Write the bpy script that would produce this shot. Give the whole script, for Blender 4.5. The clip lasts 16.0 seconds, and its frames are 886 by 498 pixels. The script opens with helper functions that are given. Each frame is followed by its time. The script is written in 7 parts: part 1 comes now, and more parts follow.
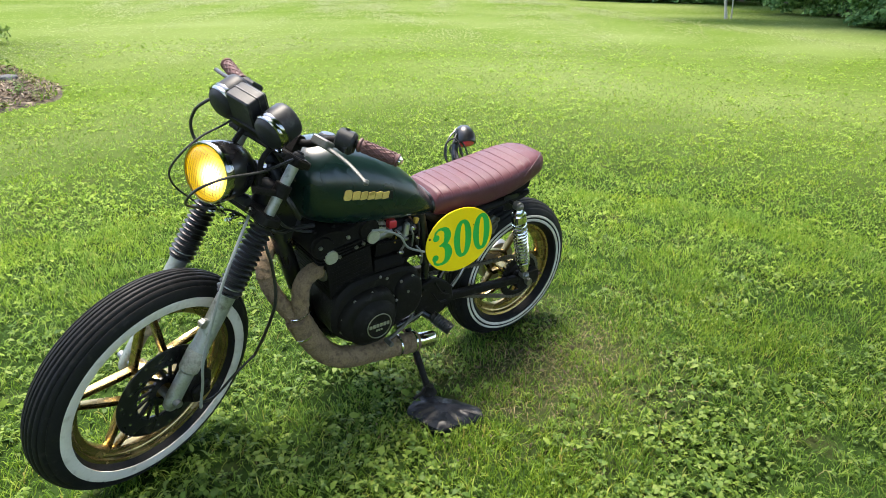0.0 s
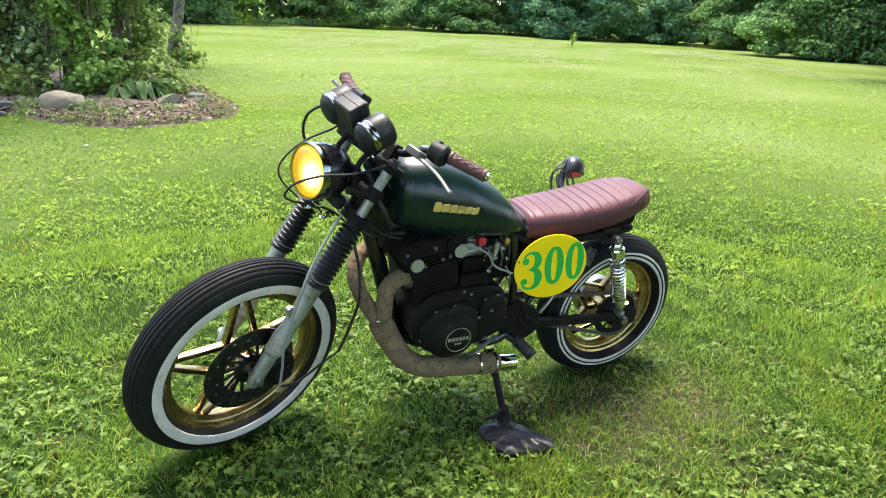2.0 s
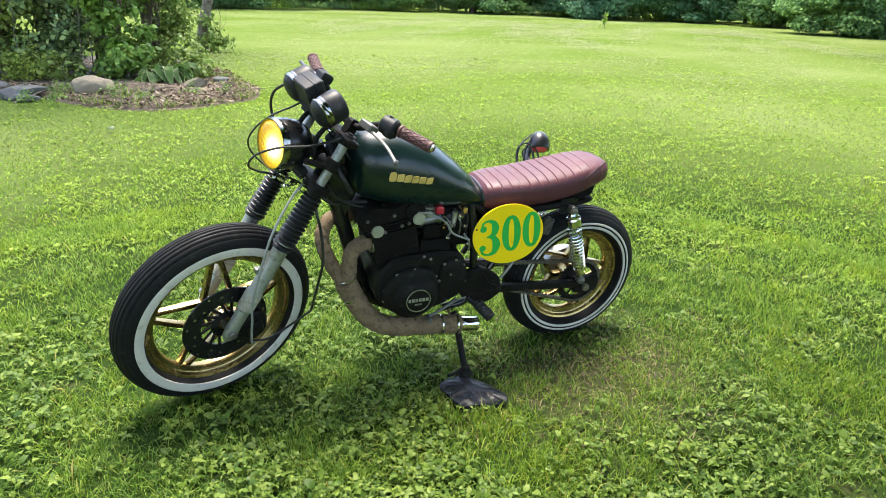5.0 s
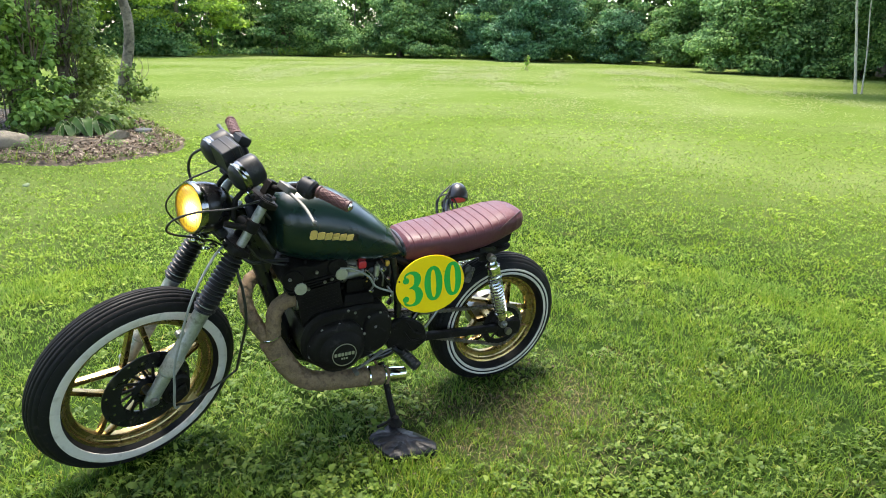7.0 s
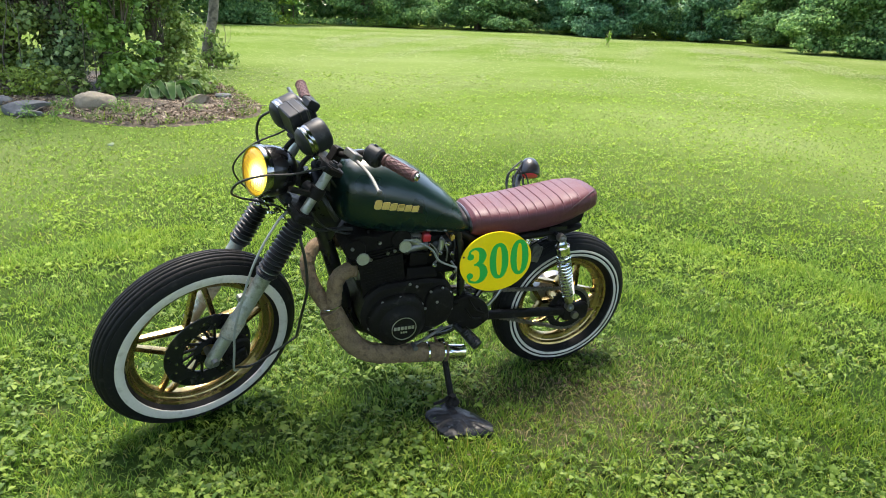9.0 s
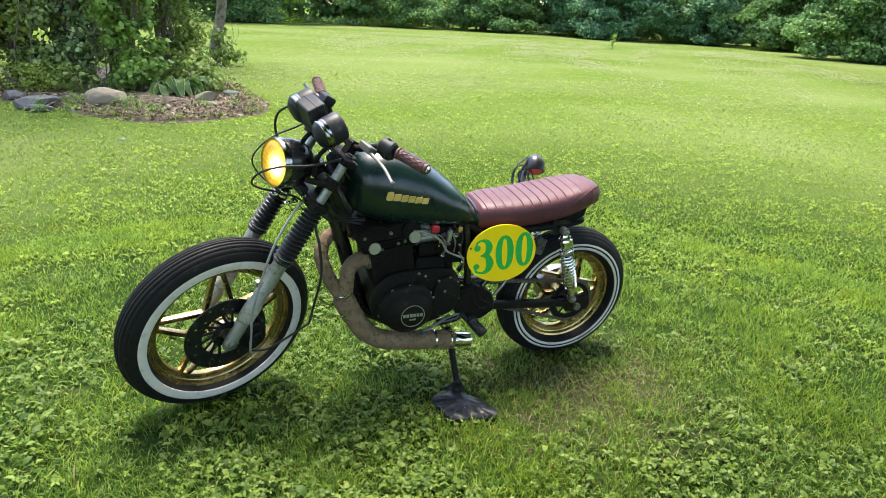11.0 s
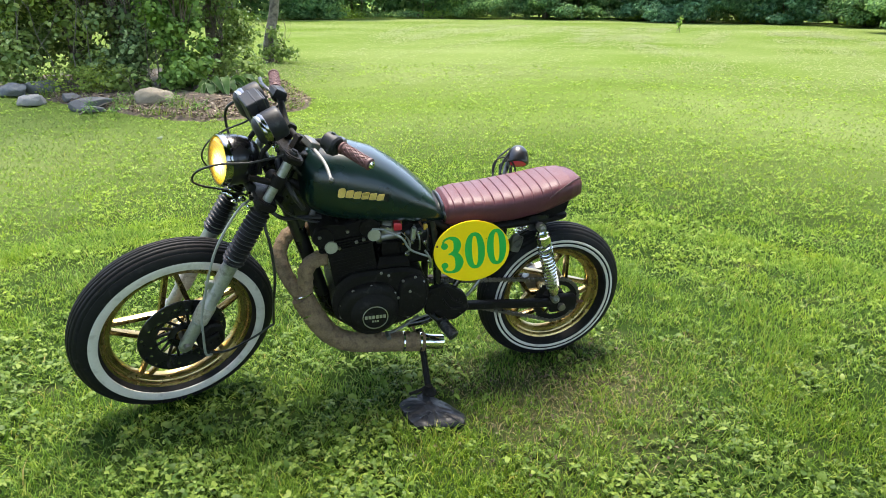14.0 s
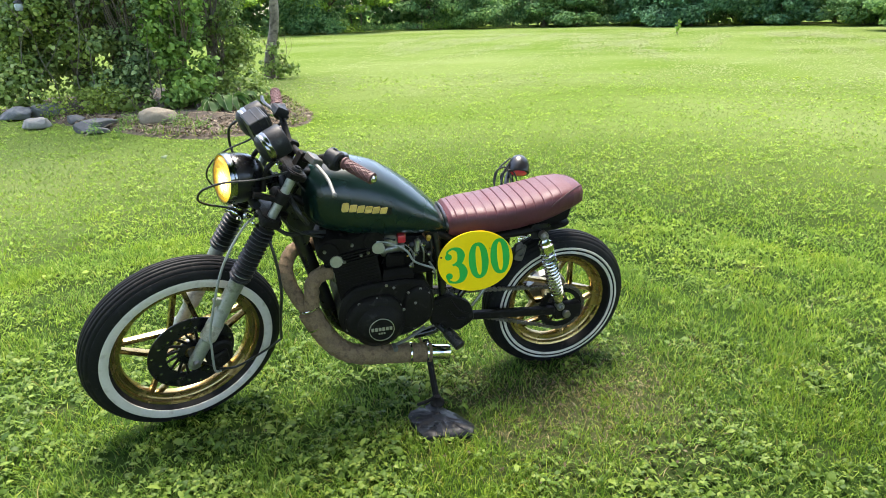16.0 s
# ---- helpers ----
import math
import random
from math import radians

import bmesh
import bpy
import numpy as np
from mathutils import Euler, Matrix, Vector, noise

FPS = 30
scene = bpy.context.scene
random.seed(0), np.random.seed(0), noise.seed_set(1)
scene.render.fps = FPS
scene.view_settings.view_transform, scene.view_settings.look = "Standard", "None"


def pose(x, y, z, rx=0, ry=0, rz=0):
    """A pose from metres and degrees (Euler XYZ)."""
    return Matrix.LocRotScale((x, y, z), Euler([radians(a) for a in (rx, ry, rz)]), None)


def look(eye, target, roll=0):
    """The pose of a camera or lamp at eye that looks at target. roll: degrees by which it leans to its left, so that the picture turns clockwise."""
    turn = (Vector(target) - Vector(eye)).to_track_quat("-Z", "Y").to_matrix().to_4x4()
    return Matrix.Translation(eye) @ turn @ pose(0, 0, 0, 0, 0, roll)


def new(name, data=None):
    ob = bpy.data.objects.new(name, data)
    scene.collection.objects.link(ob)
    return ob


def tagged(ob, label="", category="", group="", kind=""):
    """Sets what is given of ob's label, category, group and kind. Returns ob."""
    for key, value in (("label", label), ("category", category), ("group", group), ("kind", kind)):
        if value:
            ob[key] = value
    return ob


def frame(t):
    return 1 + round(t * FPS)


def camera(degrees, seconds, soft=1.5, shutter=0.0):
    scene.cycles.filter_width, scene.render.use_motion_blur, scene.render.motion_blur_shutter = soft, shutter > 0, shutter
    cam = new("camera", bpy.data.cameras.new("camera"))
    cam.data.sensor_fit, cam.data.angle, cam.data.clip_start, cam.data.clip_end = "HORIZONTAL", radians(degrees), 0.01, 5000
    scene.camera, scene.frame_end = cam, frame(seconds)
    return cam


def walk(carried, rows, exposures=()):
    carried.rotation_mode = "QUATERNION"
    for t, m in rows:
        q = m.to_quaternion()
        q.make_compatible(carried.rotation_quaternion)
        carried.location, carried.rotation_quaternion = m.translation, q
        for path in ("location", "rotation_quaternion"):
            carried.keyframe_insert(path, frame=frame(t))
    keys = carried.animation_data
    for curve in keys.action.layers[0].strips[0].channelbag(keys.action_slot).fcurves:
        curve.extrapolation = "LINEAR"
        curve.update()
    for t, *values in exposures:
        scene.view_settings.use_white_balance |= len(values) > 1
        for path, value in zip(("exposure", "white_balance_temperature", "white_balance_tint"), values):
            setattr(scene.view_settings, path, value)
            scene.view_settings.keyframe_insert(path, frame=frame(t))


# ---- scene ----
cam = camera(66.8, 16.0, soft=0.8)
PATH = [
    (0, (-1.1149, -1.6221, 1.4182), (0.1044, -0.0816, 0.5919), 1.04),
    (0.5, (-1.133, -1.6276, 1.4047), (-0.0045, -0.0865, 0.619), 1.85),
    (1, (-1.1508, -1.6079, 1.3919), (-0.1285, -0.0204, 0.5911), 1.74),
    (1.5, (-1.1661, -1.6079, 1.3675), (-0.2747, 0.0445, 0.5116), 4.62),
    (2, (-0.9983, -1.7656, 1.3625), (-0.1059, 0.1118, 0.6213), 2.93),
    (2.5, (-0.8277, -1.9147, 1.373), (-0.0903, -0.0292, 0.637), -1.37),
    (3, (-0.7594, -1.9669, 1.3792), (-0.0814, -0.1327, 0.5123), -5.7),
    (3.5, (-0.7379, -1.9725, 1.3764), (0.1016, -0.1783, 0.5385), -3.15),
    (4, (-0.8064, -1.9677, 1.3611), (-0.042, -0.1146, 0.521), 2.54),
    (4.2, (-0.8134, -1.9799, 1.364), (-0.0671, -0.1402, 0.5355), 2.18),
    (6.3, (-0.868, -2.128, 1.444), (-0.1, -0.405, 0.78), 0.9),
    (6.5, (-0.856, -2.138, 1.455), (-0.088, -0.441, 0.726), 0.0),
    (7, (-0.805, -2.108, 1.451), (0.086, -0.423, 0.844), 1.4),
    (7.5, (-0.775, -2.049, 1.436), (-0.033, -0.296, 0.82), 2.5),
    (8, (-0.774, -2.024, 1.411), (-0.075, -0.279, 0.726), 3.0),
    (8.2, (-0.76, -2.013, 1.418), (-0.054, -0.272, 0.731), 2.2),
    (10.3, (-0.796, -2.109, 1.425), (-0.104, -0.353, 0.763), 3.0),
    (10.5, (-0.803, -2.119, 1.427), (-0.097, -0.366, 0.773), 2.0),
    (11, (-0.825, -2.127, 1.422), (-0.129, -0.379, 0.742), 3.1),
    (11.5, (-0.828, -2.123, 1.421), (-0.121, -0.374, 0.758), 4.6),
    (12, (-0.834, -2.139, 1.419), (-0.143, -0.387, 0.747), 3.9),
    (12.5, (-0.791, -2.143, 1.425), (-0.038, -0.407, 0.778), 2.8),
    (13, (-0.598, -2.148, 1.416), (0.072, -0.367, 0.8), 2.7),
    (13.5, (-0.472, -2.147, 1.417), (0.028, -0.316, 0.786), 0.2),
    (14, (-0.424, -2.122, 1.411), (0.076, -0.32, 0.702), 0.6),
    (14.5, (-0.428, -2.1, 1.406), (0.053, -0.297, 0.686), 0.0),
    (15, (-0.432, -2.122, 1.405), (0.087, -0.334, 0.676), 1.5),
    (15.5, (-0.426, -2.137, 1.414), (0.088, -0.358, 0.658), 0.6),
    (16, (-0.423, -2.142, 1.423), (0.064, -0.326, 0.741), -1.2),
]
walk(cam, [(t, look(eye, target, roll)) for t, eye, target, roll in PATH], [(t, e, 6800, 12) for t, e in ((0.0, 2.34), (0.5, 2.43), (1.5, 2.5), (2.5, 2.5), (3.0, 2.55), (3.5, 2.64), (4.2, 2.58), (6.5, 2.35), (7.0, 2.35), (8.0, 2.26), (10.5, 2.34), (13.5, 2.34), (14.5, 2.41), (16.0, 2.44))])

# ---- light ----
world = bpy.data.worlds.new("world")
scene.world = world
world.use_nodes = True
wn, wl = world.node_tree.nodes, world.node_tree.links
sky = wn.new("ShaderNodeTexSky")
sky.sky_type, sky.sun_disc = "NISHITA", False
SUN_HEIGHT, SUN_AZIMUTH = 74.0, 15.0  # degrees above the ground; degrees from +y towards +x
sky.sun_elevation, sky.sun_rotation = radians(SUN_HEIGHT), radians(SUN_AZIMUTH)
sky.air_density, sky.dust_density, sky.ozone_density = 1.0, 2.0, 1.0
wl.new(sky.outputs[0], wn["Background"].inputs[0])
wn["Background"].inputs[1].default_value = 0.15
lamp = bpy.data.lights.new("sun", "SUN")
lamp.energy, lamp.angle, lamp.color = 1.7, radians(24), (1.0, 0.95, 0.84)
sun = new("sun", lamp)
sun.matrix_world = pose(0, 0, 12, 90 - SUN_HEIGHT, 0, 180 - SUN_AZIMUTH)

# ---- materials ----
def mat(name, base, rough=0.5, metal=0.0, vary=0.15, scale=12.0, fine=90.0, bump=0.0, bump_scale=None, coat=0.0, spec=0.5, stain=None, stain_amount=0.0, rough_vary=0.1):
    """A surface with variation at two scales, fine relief, and stains of another colour."""
    m = bpy.data.materials.new(name)
    m.use_nodes = True
    nt = m.node_tree
    n, l, p = nt.nodes, nt.links, nt.nodes["Principled BSDF"]
    tc = n.new("ShaderNodeTexCoord")
    big, small = n.new("ShaderNodeTexNoise"), n.new("ShaderNodeTexNoise")
    for tex, s, d in ((big, scale, 3.0), (small, fine, 4.0)):
        tex.inputs["Scale"].default_value, tex.inputs["Detail"].default_value = s, d
        l.new(tc.outputs["Object"], tex.inputs["Vector"])
    add = n.new("ShaderNodeMath")
    add.operation = "ADD"
    l.new(big.outputs["Fac"], add.inputs[0])
    l.new(small.outputs["Fac"], add.inputs[1])
    ramp = n.new("ShaderNodeMapRange")
    ramp.inputs["From Min"].default_value, ramp.inputs["From Max"].default_value = 0.6, 1.4
    l.new(add.outputs[0], ramp.inputs["Value"])
    mix = n.new("ShaderNodeMix")
    mix.data_type = "RGBA"
    dark, light = [c * (1 - vary) for c in base], [min(1, c * (1 + vary)) for c in base]
    mix.inputs["A"].default_value, mix.inputs["B"].default_value = (*dark, 1), (*light, 1)
    l.new(ramp.outputs[0], mix.inputs["Factor"])
    out = mix.outputs["Result"]
    if stain:
        st = n.new("ShaderNodeTexNoise")
        st.inputs["Scale"].default_value, st.inputs["Detail"].default_value = scale * 1.7, 6.0
        l.new(tc.outputs["Object"], st.inputs["Vector"])
        sr = n.new("ShaderNodeMapRange")
        sr.inputs["From Min"].default_value, sr.inputs["From Max"].default_value = 0.62 - 0.3 * stain_amount, 0.78 - 0.3 * stain_amount
        l.new(st.outputs["Fac"], sr.inputs["Value"])
        mix2 = n.new("ShaderNodeMix")
        mix2.data_type = "RGBA"
        l.new(sr.outputs[0], mix2.inputs["Factor"])
        l.new(out, mix2.inputs["A"])
        mix2.inputs["B"].default_value = (*stain, 1)
        out = mix2.outputs["Result"]
    l.new(out, p.inputs["Base Color"])
    rr = n.new("ShaderNodeMapRange")
    rr.inputs["From Min"].default_value, rr.inputs["From Max"].default_value = 0.3, 0.7
    rr.inputs["To Min"].default_value, rr.inputs["To Max"].default_value = max(0.02, rough - rough_vary), min(1, rough + rough_vary)
    l.new(big.outputs["Fac"], rr.inputs["Value"])
    l.new(rr.outputs[0], p.inputs["Roughness"])
    p.inputs["Metallic"].default_value = metal
    p.inputs["Coat Weight"].default_value = coat
    p.inputs["Specular IOR Level"].default_value = spec
    if bump:
        bt = n.new("ShaderNodeTexNoise")
        bt.inputs["Scale"].default_value, bt.inputs["Detail"].default_value = bump_scale or fine * 2, 4.0
        l.new(tc.outputs["Object"], bt.inputs["Vector"])
        bp = n.new("ShaderNodeBump")
        bp.inputs["Strength"].default_value, bp.inputs["Distance"].default_value = bump, 0.004
        l.new(bt.outputs["Fac"], bp.inputs["Height"])
        l.new(bp.outputs[0], p.inputs["Normal"])
    return m


def leaf_mat(name, ramp_colours, patch_scale=1.5, patch=0.25, rough=0.45, through_light=0.35, shine=0.25, patch_tint=(1.25, 1.15, 0.7), detail=4.0):
    """Leaves and blades: every one its own tint, with broad patches, and light that shines through."""
    m = bpy.data.materials.new(name)
    m.use_nodes = True
    n, l, p = m.node_tree.nodes, m.node_tree.links, m.node_tree.nodes["Principled BSDF"]
    geo = n.new("ShaderNodeNewGeometry")
    ramp = n.new("ShaderNodeValToRGB")
    while len(ramp.color_ramp.elements) < len(ramp_colours):
        ramp.color_ramp.elements.new(0.5)
    for e, (pos, c) in zip(ramp.color_ramp.elements, ramp_colours):
        e.position, e.color = pos, (*c, 1)
    l.new(geo.outputs["Random Per Island"], ramp.inputs[0])
    tex = n.new("ShaderNodeTexNoise")
    tex.inputs["Scale"].default_value, tex.inputs["Detail"].default_value = patch_scale, detail
    l.new(geo.outputs["Position"], tex.inputs["Vector"])
    rg = n.new("ShaderNodeMapRange")
    rg.inputs["From Min"].default_value, rg.inputs["From Max"].default_value = 0.4, 0.65
    l.new(tex.outputs["Fac"], rg.inputs["Value"])
    mul = n.new("ShaderNodeMix")
    mul.data_type, mul.blend_type = "RGBA", "MULTIPLY"
    sc = n.new("ShaderNodeMath")
    sc.operation = "MULTIPLY"
    sc.inputs[1].default_value = patch * 3
    sc.use_clamp = True
    l.new(rg.outputs[0], sc.inputs[0])
    l.new(sc.outputs[0], mul.inputs["Factor"])
    l.new(ramp.outputs[0], mul.inputs["A"])
    mul.inputs["B"].default_value = (*patch_tint, 1)
    l.new(mul.outputs["Result"], p.inputs["Base Color"])
    p.inputs["Roughness"].default_value = rough
    p.inputs["Specular IOR Level"].default_value = shine
    tr = n.new("ShaderNodeBsdfTranslucent")
    l.new(mul.outputs["Result"], tr.inputs[0])
    ms = n.new("ShaderNodeMixShader")
    ms.inputs[0].default_value = through_light
    l.new(p.outputs[0], ms.inputs[1])
    l.new(tr.outputs[0], ms.inputs[2])
    l.new(ms.outputs[0], n["Material Output"].inputs[0])
    return m


def ground_mat():
    """Thatch and soil between the blades, turning into mown grass seen from afar."""
    m = mat("lawn_ground", (0.020, 0.038, 0.009), rough=0.95, vary=0.5, scale=2.2, fine=60, bump=0.6, bump_scale=70, spec=0.0, stain=(0.045, 0.050, 0.020), stain_amount=0.1)
    n, l, p = m.node_tree.nodes, m.node_tree.links, m.node_tree.nodes["Principled BSDF"]
    was = p.inputs["Base Color"].links[0].from_socket
    tc = n.new("ShaderNodeTexCoord")
    far = n.new("ShaderNodeVectorMath")
    far.operation = "DISTANCE"
    far.inputs[1].default_value = (0.62, -0.08, -0.03)
    l.new(tc.outputs["Object"], far.inputs[0])
    ragged = n.new("ShaderNodeTexNoise")
    ragged.inputs["Scale"].default_value, ragged.inputs["Detail"].default_value = 9.0, 6.0
    l.new(tc.outputs["Object"], ragged.inputs["Vector"])
    both = n.new("ShaderNodeMath")
    both.operation = "ADD"
    l.new(far.outputs["Value"], both.inputs[0])
    l.new(ragged.outputs["Fac"], both.inputs[1])
    mr = n.new("ShaderNodeMapRange")
    mr.inputs["From Min"].default_value, mr.inputs["From Max"].default_value = 0.75, 1.15
    mr.inputs["To Min"].default_value, mr.inputs["To Max"].default_value = 1.0, 0.0
    l.new(both.outputs[0], mr.inputs["Value"])
    mx = n.new("ShaderNodeMix")
    mx.data_type = "RGBA"
    l.new(mr.outputs[0], mx.inputs["Factor"])
    l.new(was, mx.inputs["A"])
    mx.inputs["B"].default_value = (0.040, 0.048, 0.020, 1)
    # Out in the open the sward closes.
    near = n.new("ShaderNodeMapRange")
    near.inputs["From Min"].default_value, near.inputs["From Max"].default_value = 3.0, 7.0
    l.new(both.outputs[0], near.inputs["Value"])
    streak = n.new("ShaderNodeTexNoise")
    streak.inputs["Scale"].default_value, streak.inputs["Detail"].default_value = 0.22, 2.0
    turn = n.new("ShaderNodeMapping")
    turn.inputs["Rotation"].default_value, turn.inputs["Scale"].default_value = (0, 0, radians(35)), (0.7, 1.1, 1)
    l.new(tc.outputs["Object"], turn.inputs["Vector"])
    l.new(turn.outputs[0], streak.inputs["Vector"])
    sward = n.new("ShaderNodeValToRGB")
    sward.color_ramp.elements[0].position, sward.color_ramp.elements[1].position = 0.35, 0.68
    sward.color_ramp.elements[0].color, sward.color_ramp.elements[1].color = (0.074, 0.118, 0.018, 1), (0.130, 0.165, 0.055, 1)
    l.new(streak.outputs["Fac"], sward.inputs[0])
    mx2 = n.new("ShaderNodeMix")
    mx2.data_type = "RGBA"
    l.new(near.outputs[0], mx2.inputs["Factor"])
    l.new(mx.outputs["Result"], mx2.inputs["A"])
    l.new(sward.outputs[0], mx2.inputs["B"])
    l.new(mx2.outputs["Result"], p.inputs["Base Color"])
    return m


M_GROUND = ground_mat()
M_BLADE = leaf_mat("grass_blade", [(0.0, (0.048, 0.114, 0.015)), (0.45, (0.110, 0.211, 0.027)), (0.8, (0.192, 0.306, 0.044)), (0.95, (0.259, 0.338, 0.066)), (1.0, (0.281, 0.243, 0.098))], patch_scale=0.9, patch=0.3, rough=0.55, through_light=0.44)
# Lighter copy of the blade colour: brighter light farther out is painted in.
M_MID = leaf_mat("lit_tint_grass", [(0.0, (0.096, 0.184, 0.026)), (0.45, (0.173, 0.298, 0.040)), (0.8, (0.246, 0.379, 0.056)), (0.95, (0.304, 0.423, 0.083)), (1.0, (0.377, 0.357, 0.132))], patch_scale=2.6, patch=0.33, rough=0.55, through_light=0.5)
# The open lawn's sunlit brightness is put into this paler colour.
M_FAR = leaf_mat("sun_tinted_grass", [(0.0, (0.128, 0.173, 0.046)), (0.5, (0.175, 0.224, 0.066)), (0.9, (0.226, 0.273, 0.092)), (1.0, (0.27, 0.28, 0.10))], patch_scale=0.17, patch=0.33, rough=0.6, through_light=0.6, patch_tint=(1.26, 1.22, 1.6), detail=1.6)
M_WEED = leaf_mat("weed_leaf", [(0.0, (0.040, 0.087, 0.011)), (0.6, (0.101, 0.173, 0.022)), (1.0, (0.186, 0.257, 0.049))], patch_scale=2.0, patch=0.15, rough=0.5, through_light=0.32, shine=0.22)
# Lighter copy of the weed colour, with the open lawn's brighter light in it.
M_WEED_LIT = leaf_mat("lit_tint_weeds", [(0.0, (0.125, 0.205, 0.030)), (0.35, (0.163, 0.266, 0.039)), (0.7, (0.225, 0.336, 0.055)), (1.0, (0.307, 0.405, 0.090))], patch_scale=1.2, patch=0.2, rough=0.65, through_light=0.40, shine=0.12)
M_MOWN = leaf_mat("dry_clippings", [(0.0, (0.19, 0.225, 0.085)), (0.6, (0.225, 0.26, 0.11)), (1.0, (0.27, 0.30, 0.15))], patch=0.0, rough=0.8, through_light=0.3, shine=0.05)
M_STRAW = leaf_mat("dry_grass", [(0.0, (0.16, 0.12, 0.05)), (0.6, (0.28, 0.22, 0.10)), (1.0, (0.36, 0.31, 0.16))], patch=0.0, through_light=0.2)
M_BUSH = leaf_mat("bush_leaf", [(0.0, (0.076, 0.136, 0.034)), (0.5, (0.162, 0.246, 0.064)), (0.85, (0.230, 0.323, 0.093)), (1.0, (0.289, 0.365, 0.128))], patch_scale=1.2, patch=0.2, through_light=0.45)
M_SHRUB = leaf_mat("shrub_leaf", [(0.0, (0.085, 0.140, 0.035)), (0.45, (0.190, 0.275, 0.070)), (0.85, (0.330, 0.430, 0.130)), (1.0, (0.460, 0.540, 0.210))], patch_scale=1.6, patch=0.25, through_light=0.38)
M_SHRUB_BLUE = leaf_mat("bluish_shrub_leaf", [(0.0, (0.075, 0.130, 0.050)), (0.5, (0.180, 0.270, 0.110)), (0.85, (0.310, 0.410, 0.180)), (1.0, (0.430, 0.520, 0.270))], patch_scale=1.6, patch=0.25, through_light=0.35)
M_VINE = leaf_mat("vine_leaf", [(0.0, (0.079, 0.158, 0.035)), (0.5, (0.167, 0.299, 0.066)), (1.0, (0.273, 0.422, 0.106))], patch_scale=2.0, patch=0.2, through_light=0.45)
M_FERN = leaf_mat("feathery_leaf", [(0.0, (0.108, 0.171, 0.032)), (0.5, (0.216, 0.306, 0.054)), (1.0, (0.342, 0.432, 0.090))], patch_scale=3.0, patch=0.2, through_light=0.45)
M_HOSTA = leaf_mat("hosta_leaf", [(0.0, (0.03, 0.075, 0.015)), (0.7, (0.06, 0.125, 0.03)), (1.0, (0.10, 0.165, 0.05))], patch_scale=4.0, patch=0.2, rough=0.5)
M_HOSTA_PALE = leaf_mat("pale_hosta_leaf", [(0.0, (0.22, 0.27, 0.14)), (1.0, (0.36, 0.40, 0.25))], patch_scale=4.0, patch=0.2, rough=0.4)
M_WOODS = leaf_mat("woods_leaf", [(0.0, (0.06, 0.14, 0.05)), (0.4, (0.12, 0.245, 0.09)), (0.8, (0.20, 0.35, 0.135)), (1.0, (0.28, 0.43, 0.17))], patch_scale=0.45, patch=0.33, through_light=0.5, rough=0.6, shine=0.22, patch_tint=(1.3, 1.2, 0.85))
M_BLUISH = leaf_mat("bluish_leaf", [(0.0, (0.05, 0.14, 0.07)), (0.5, (0.12, 0.27, 0.13)), (1.0, (0.22, 0.40, 0.21))], patch_scale=0.6, patch=0.25, through_light=0.5, rough=0.42, shine=0.4, patch_tint=(1.2, 1.15, 0.9))
M_MAPLE = leaf_mat("maple_leaf", [(0.0, (0.117, 0.211, 0.041)), (0.5, (0.234, 0.387, 0.063)), (1.0, (0.360, 0.522, 0.090))], patch_scale=0.5, patch=0.2, through_light=0.62)
M_BARK = mat("bark", (0.14, 0.115, 0.085), rough=0.9, vary=0.5, scale=5, fine=35, bump=1.0, bump_scale=30, spec=0.12, stain=(0.15, 0.135, 0.11), stain_amount=0.3)
M_BARK_PALE = mat("dry_bark", (0.20, 0.172, 0.135), rough=0.9, vary=0.5, scale=5, fine=30, bump=1.0, bump_scale=24, spec=0.1, stain=(0.085, 0.075, 0.06), stain_amount=0.45)
M_BIRCH = mat("birch_bark", (0.40, 0.36, 0.28), rough=0.8, vary=0.15, scale=4, fine=30, bump=0.3, spec=0.3, stain=(0.08, 0.07, 0.06), stain_amount=0.1)
M_MULCH = mat("mulch", (0.085, 0.068, 0.05), rough=0.95, vary=0.5, scale=7, fine=55, bump=1.0, bump_scale=45, spec=0.15, stain=(0.26, 0.2, 0.14), stain_amount=0.25)
M_CHIP = leaf_mat("bark_chip", [(0.0, (0.055, 0.042, 0.031)), (0.4, (0.115, 0.085, 0.058)), (0.8, (0.22, 0.165, 0.112)), (1.0, (0.40, 0.33, 0.235))], patch=0.0, rough=0.9, through_light=0.0)
M_DEAD = leaf_mat("dead_leaf", [(0.0, (0.05, 0.04, 0.025)), (0.6, (0.10, 0.08, 0.05)), (1.0, (0.16, 0.135, 0.09))], patch=0.0, rough=0.9, through_light=0.1)
M_ROCK_TAN = mat("tan_rock", (0.225, 0.188, 0.132), rough=0.85, vary=0.25, scale=6, fine=60, bump=0.7, bump_scale=40, spec=0.3, stain=(0.13, 0.11, 0.08), stain_amount=0.25)
M_ROCK_GREY = mat("grey_rock", (0.10, 0.10, 0.10), rough=0.85, vary=0.35, scale=6, fine=50, bump=0.8, bump_scale=35, spec=0.3, stain=(0.13, 0.125, 0.115), stain_amount=0.3)
M_ROCK_SLATE = mat("bluish_slate", (0.125, 0.127, 0.132), rough=0.8, vary=0.35, scale=6, fine=50, bump=0.8, bump_scale=35, spec=0.3, stain=(0.2, 0.2, 0.19), stain_amount=0.3)
M_ROCK_PALE = mat("pale_rock", (0.215, 0.205, 0.185), rough=0.85, vary=0.2, scale=7, fine=60, bump=0.6, spec=0.3)
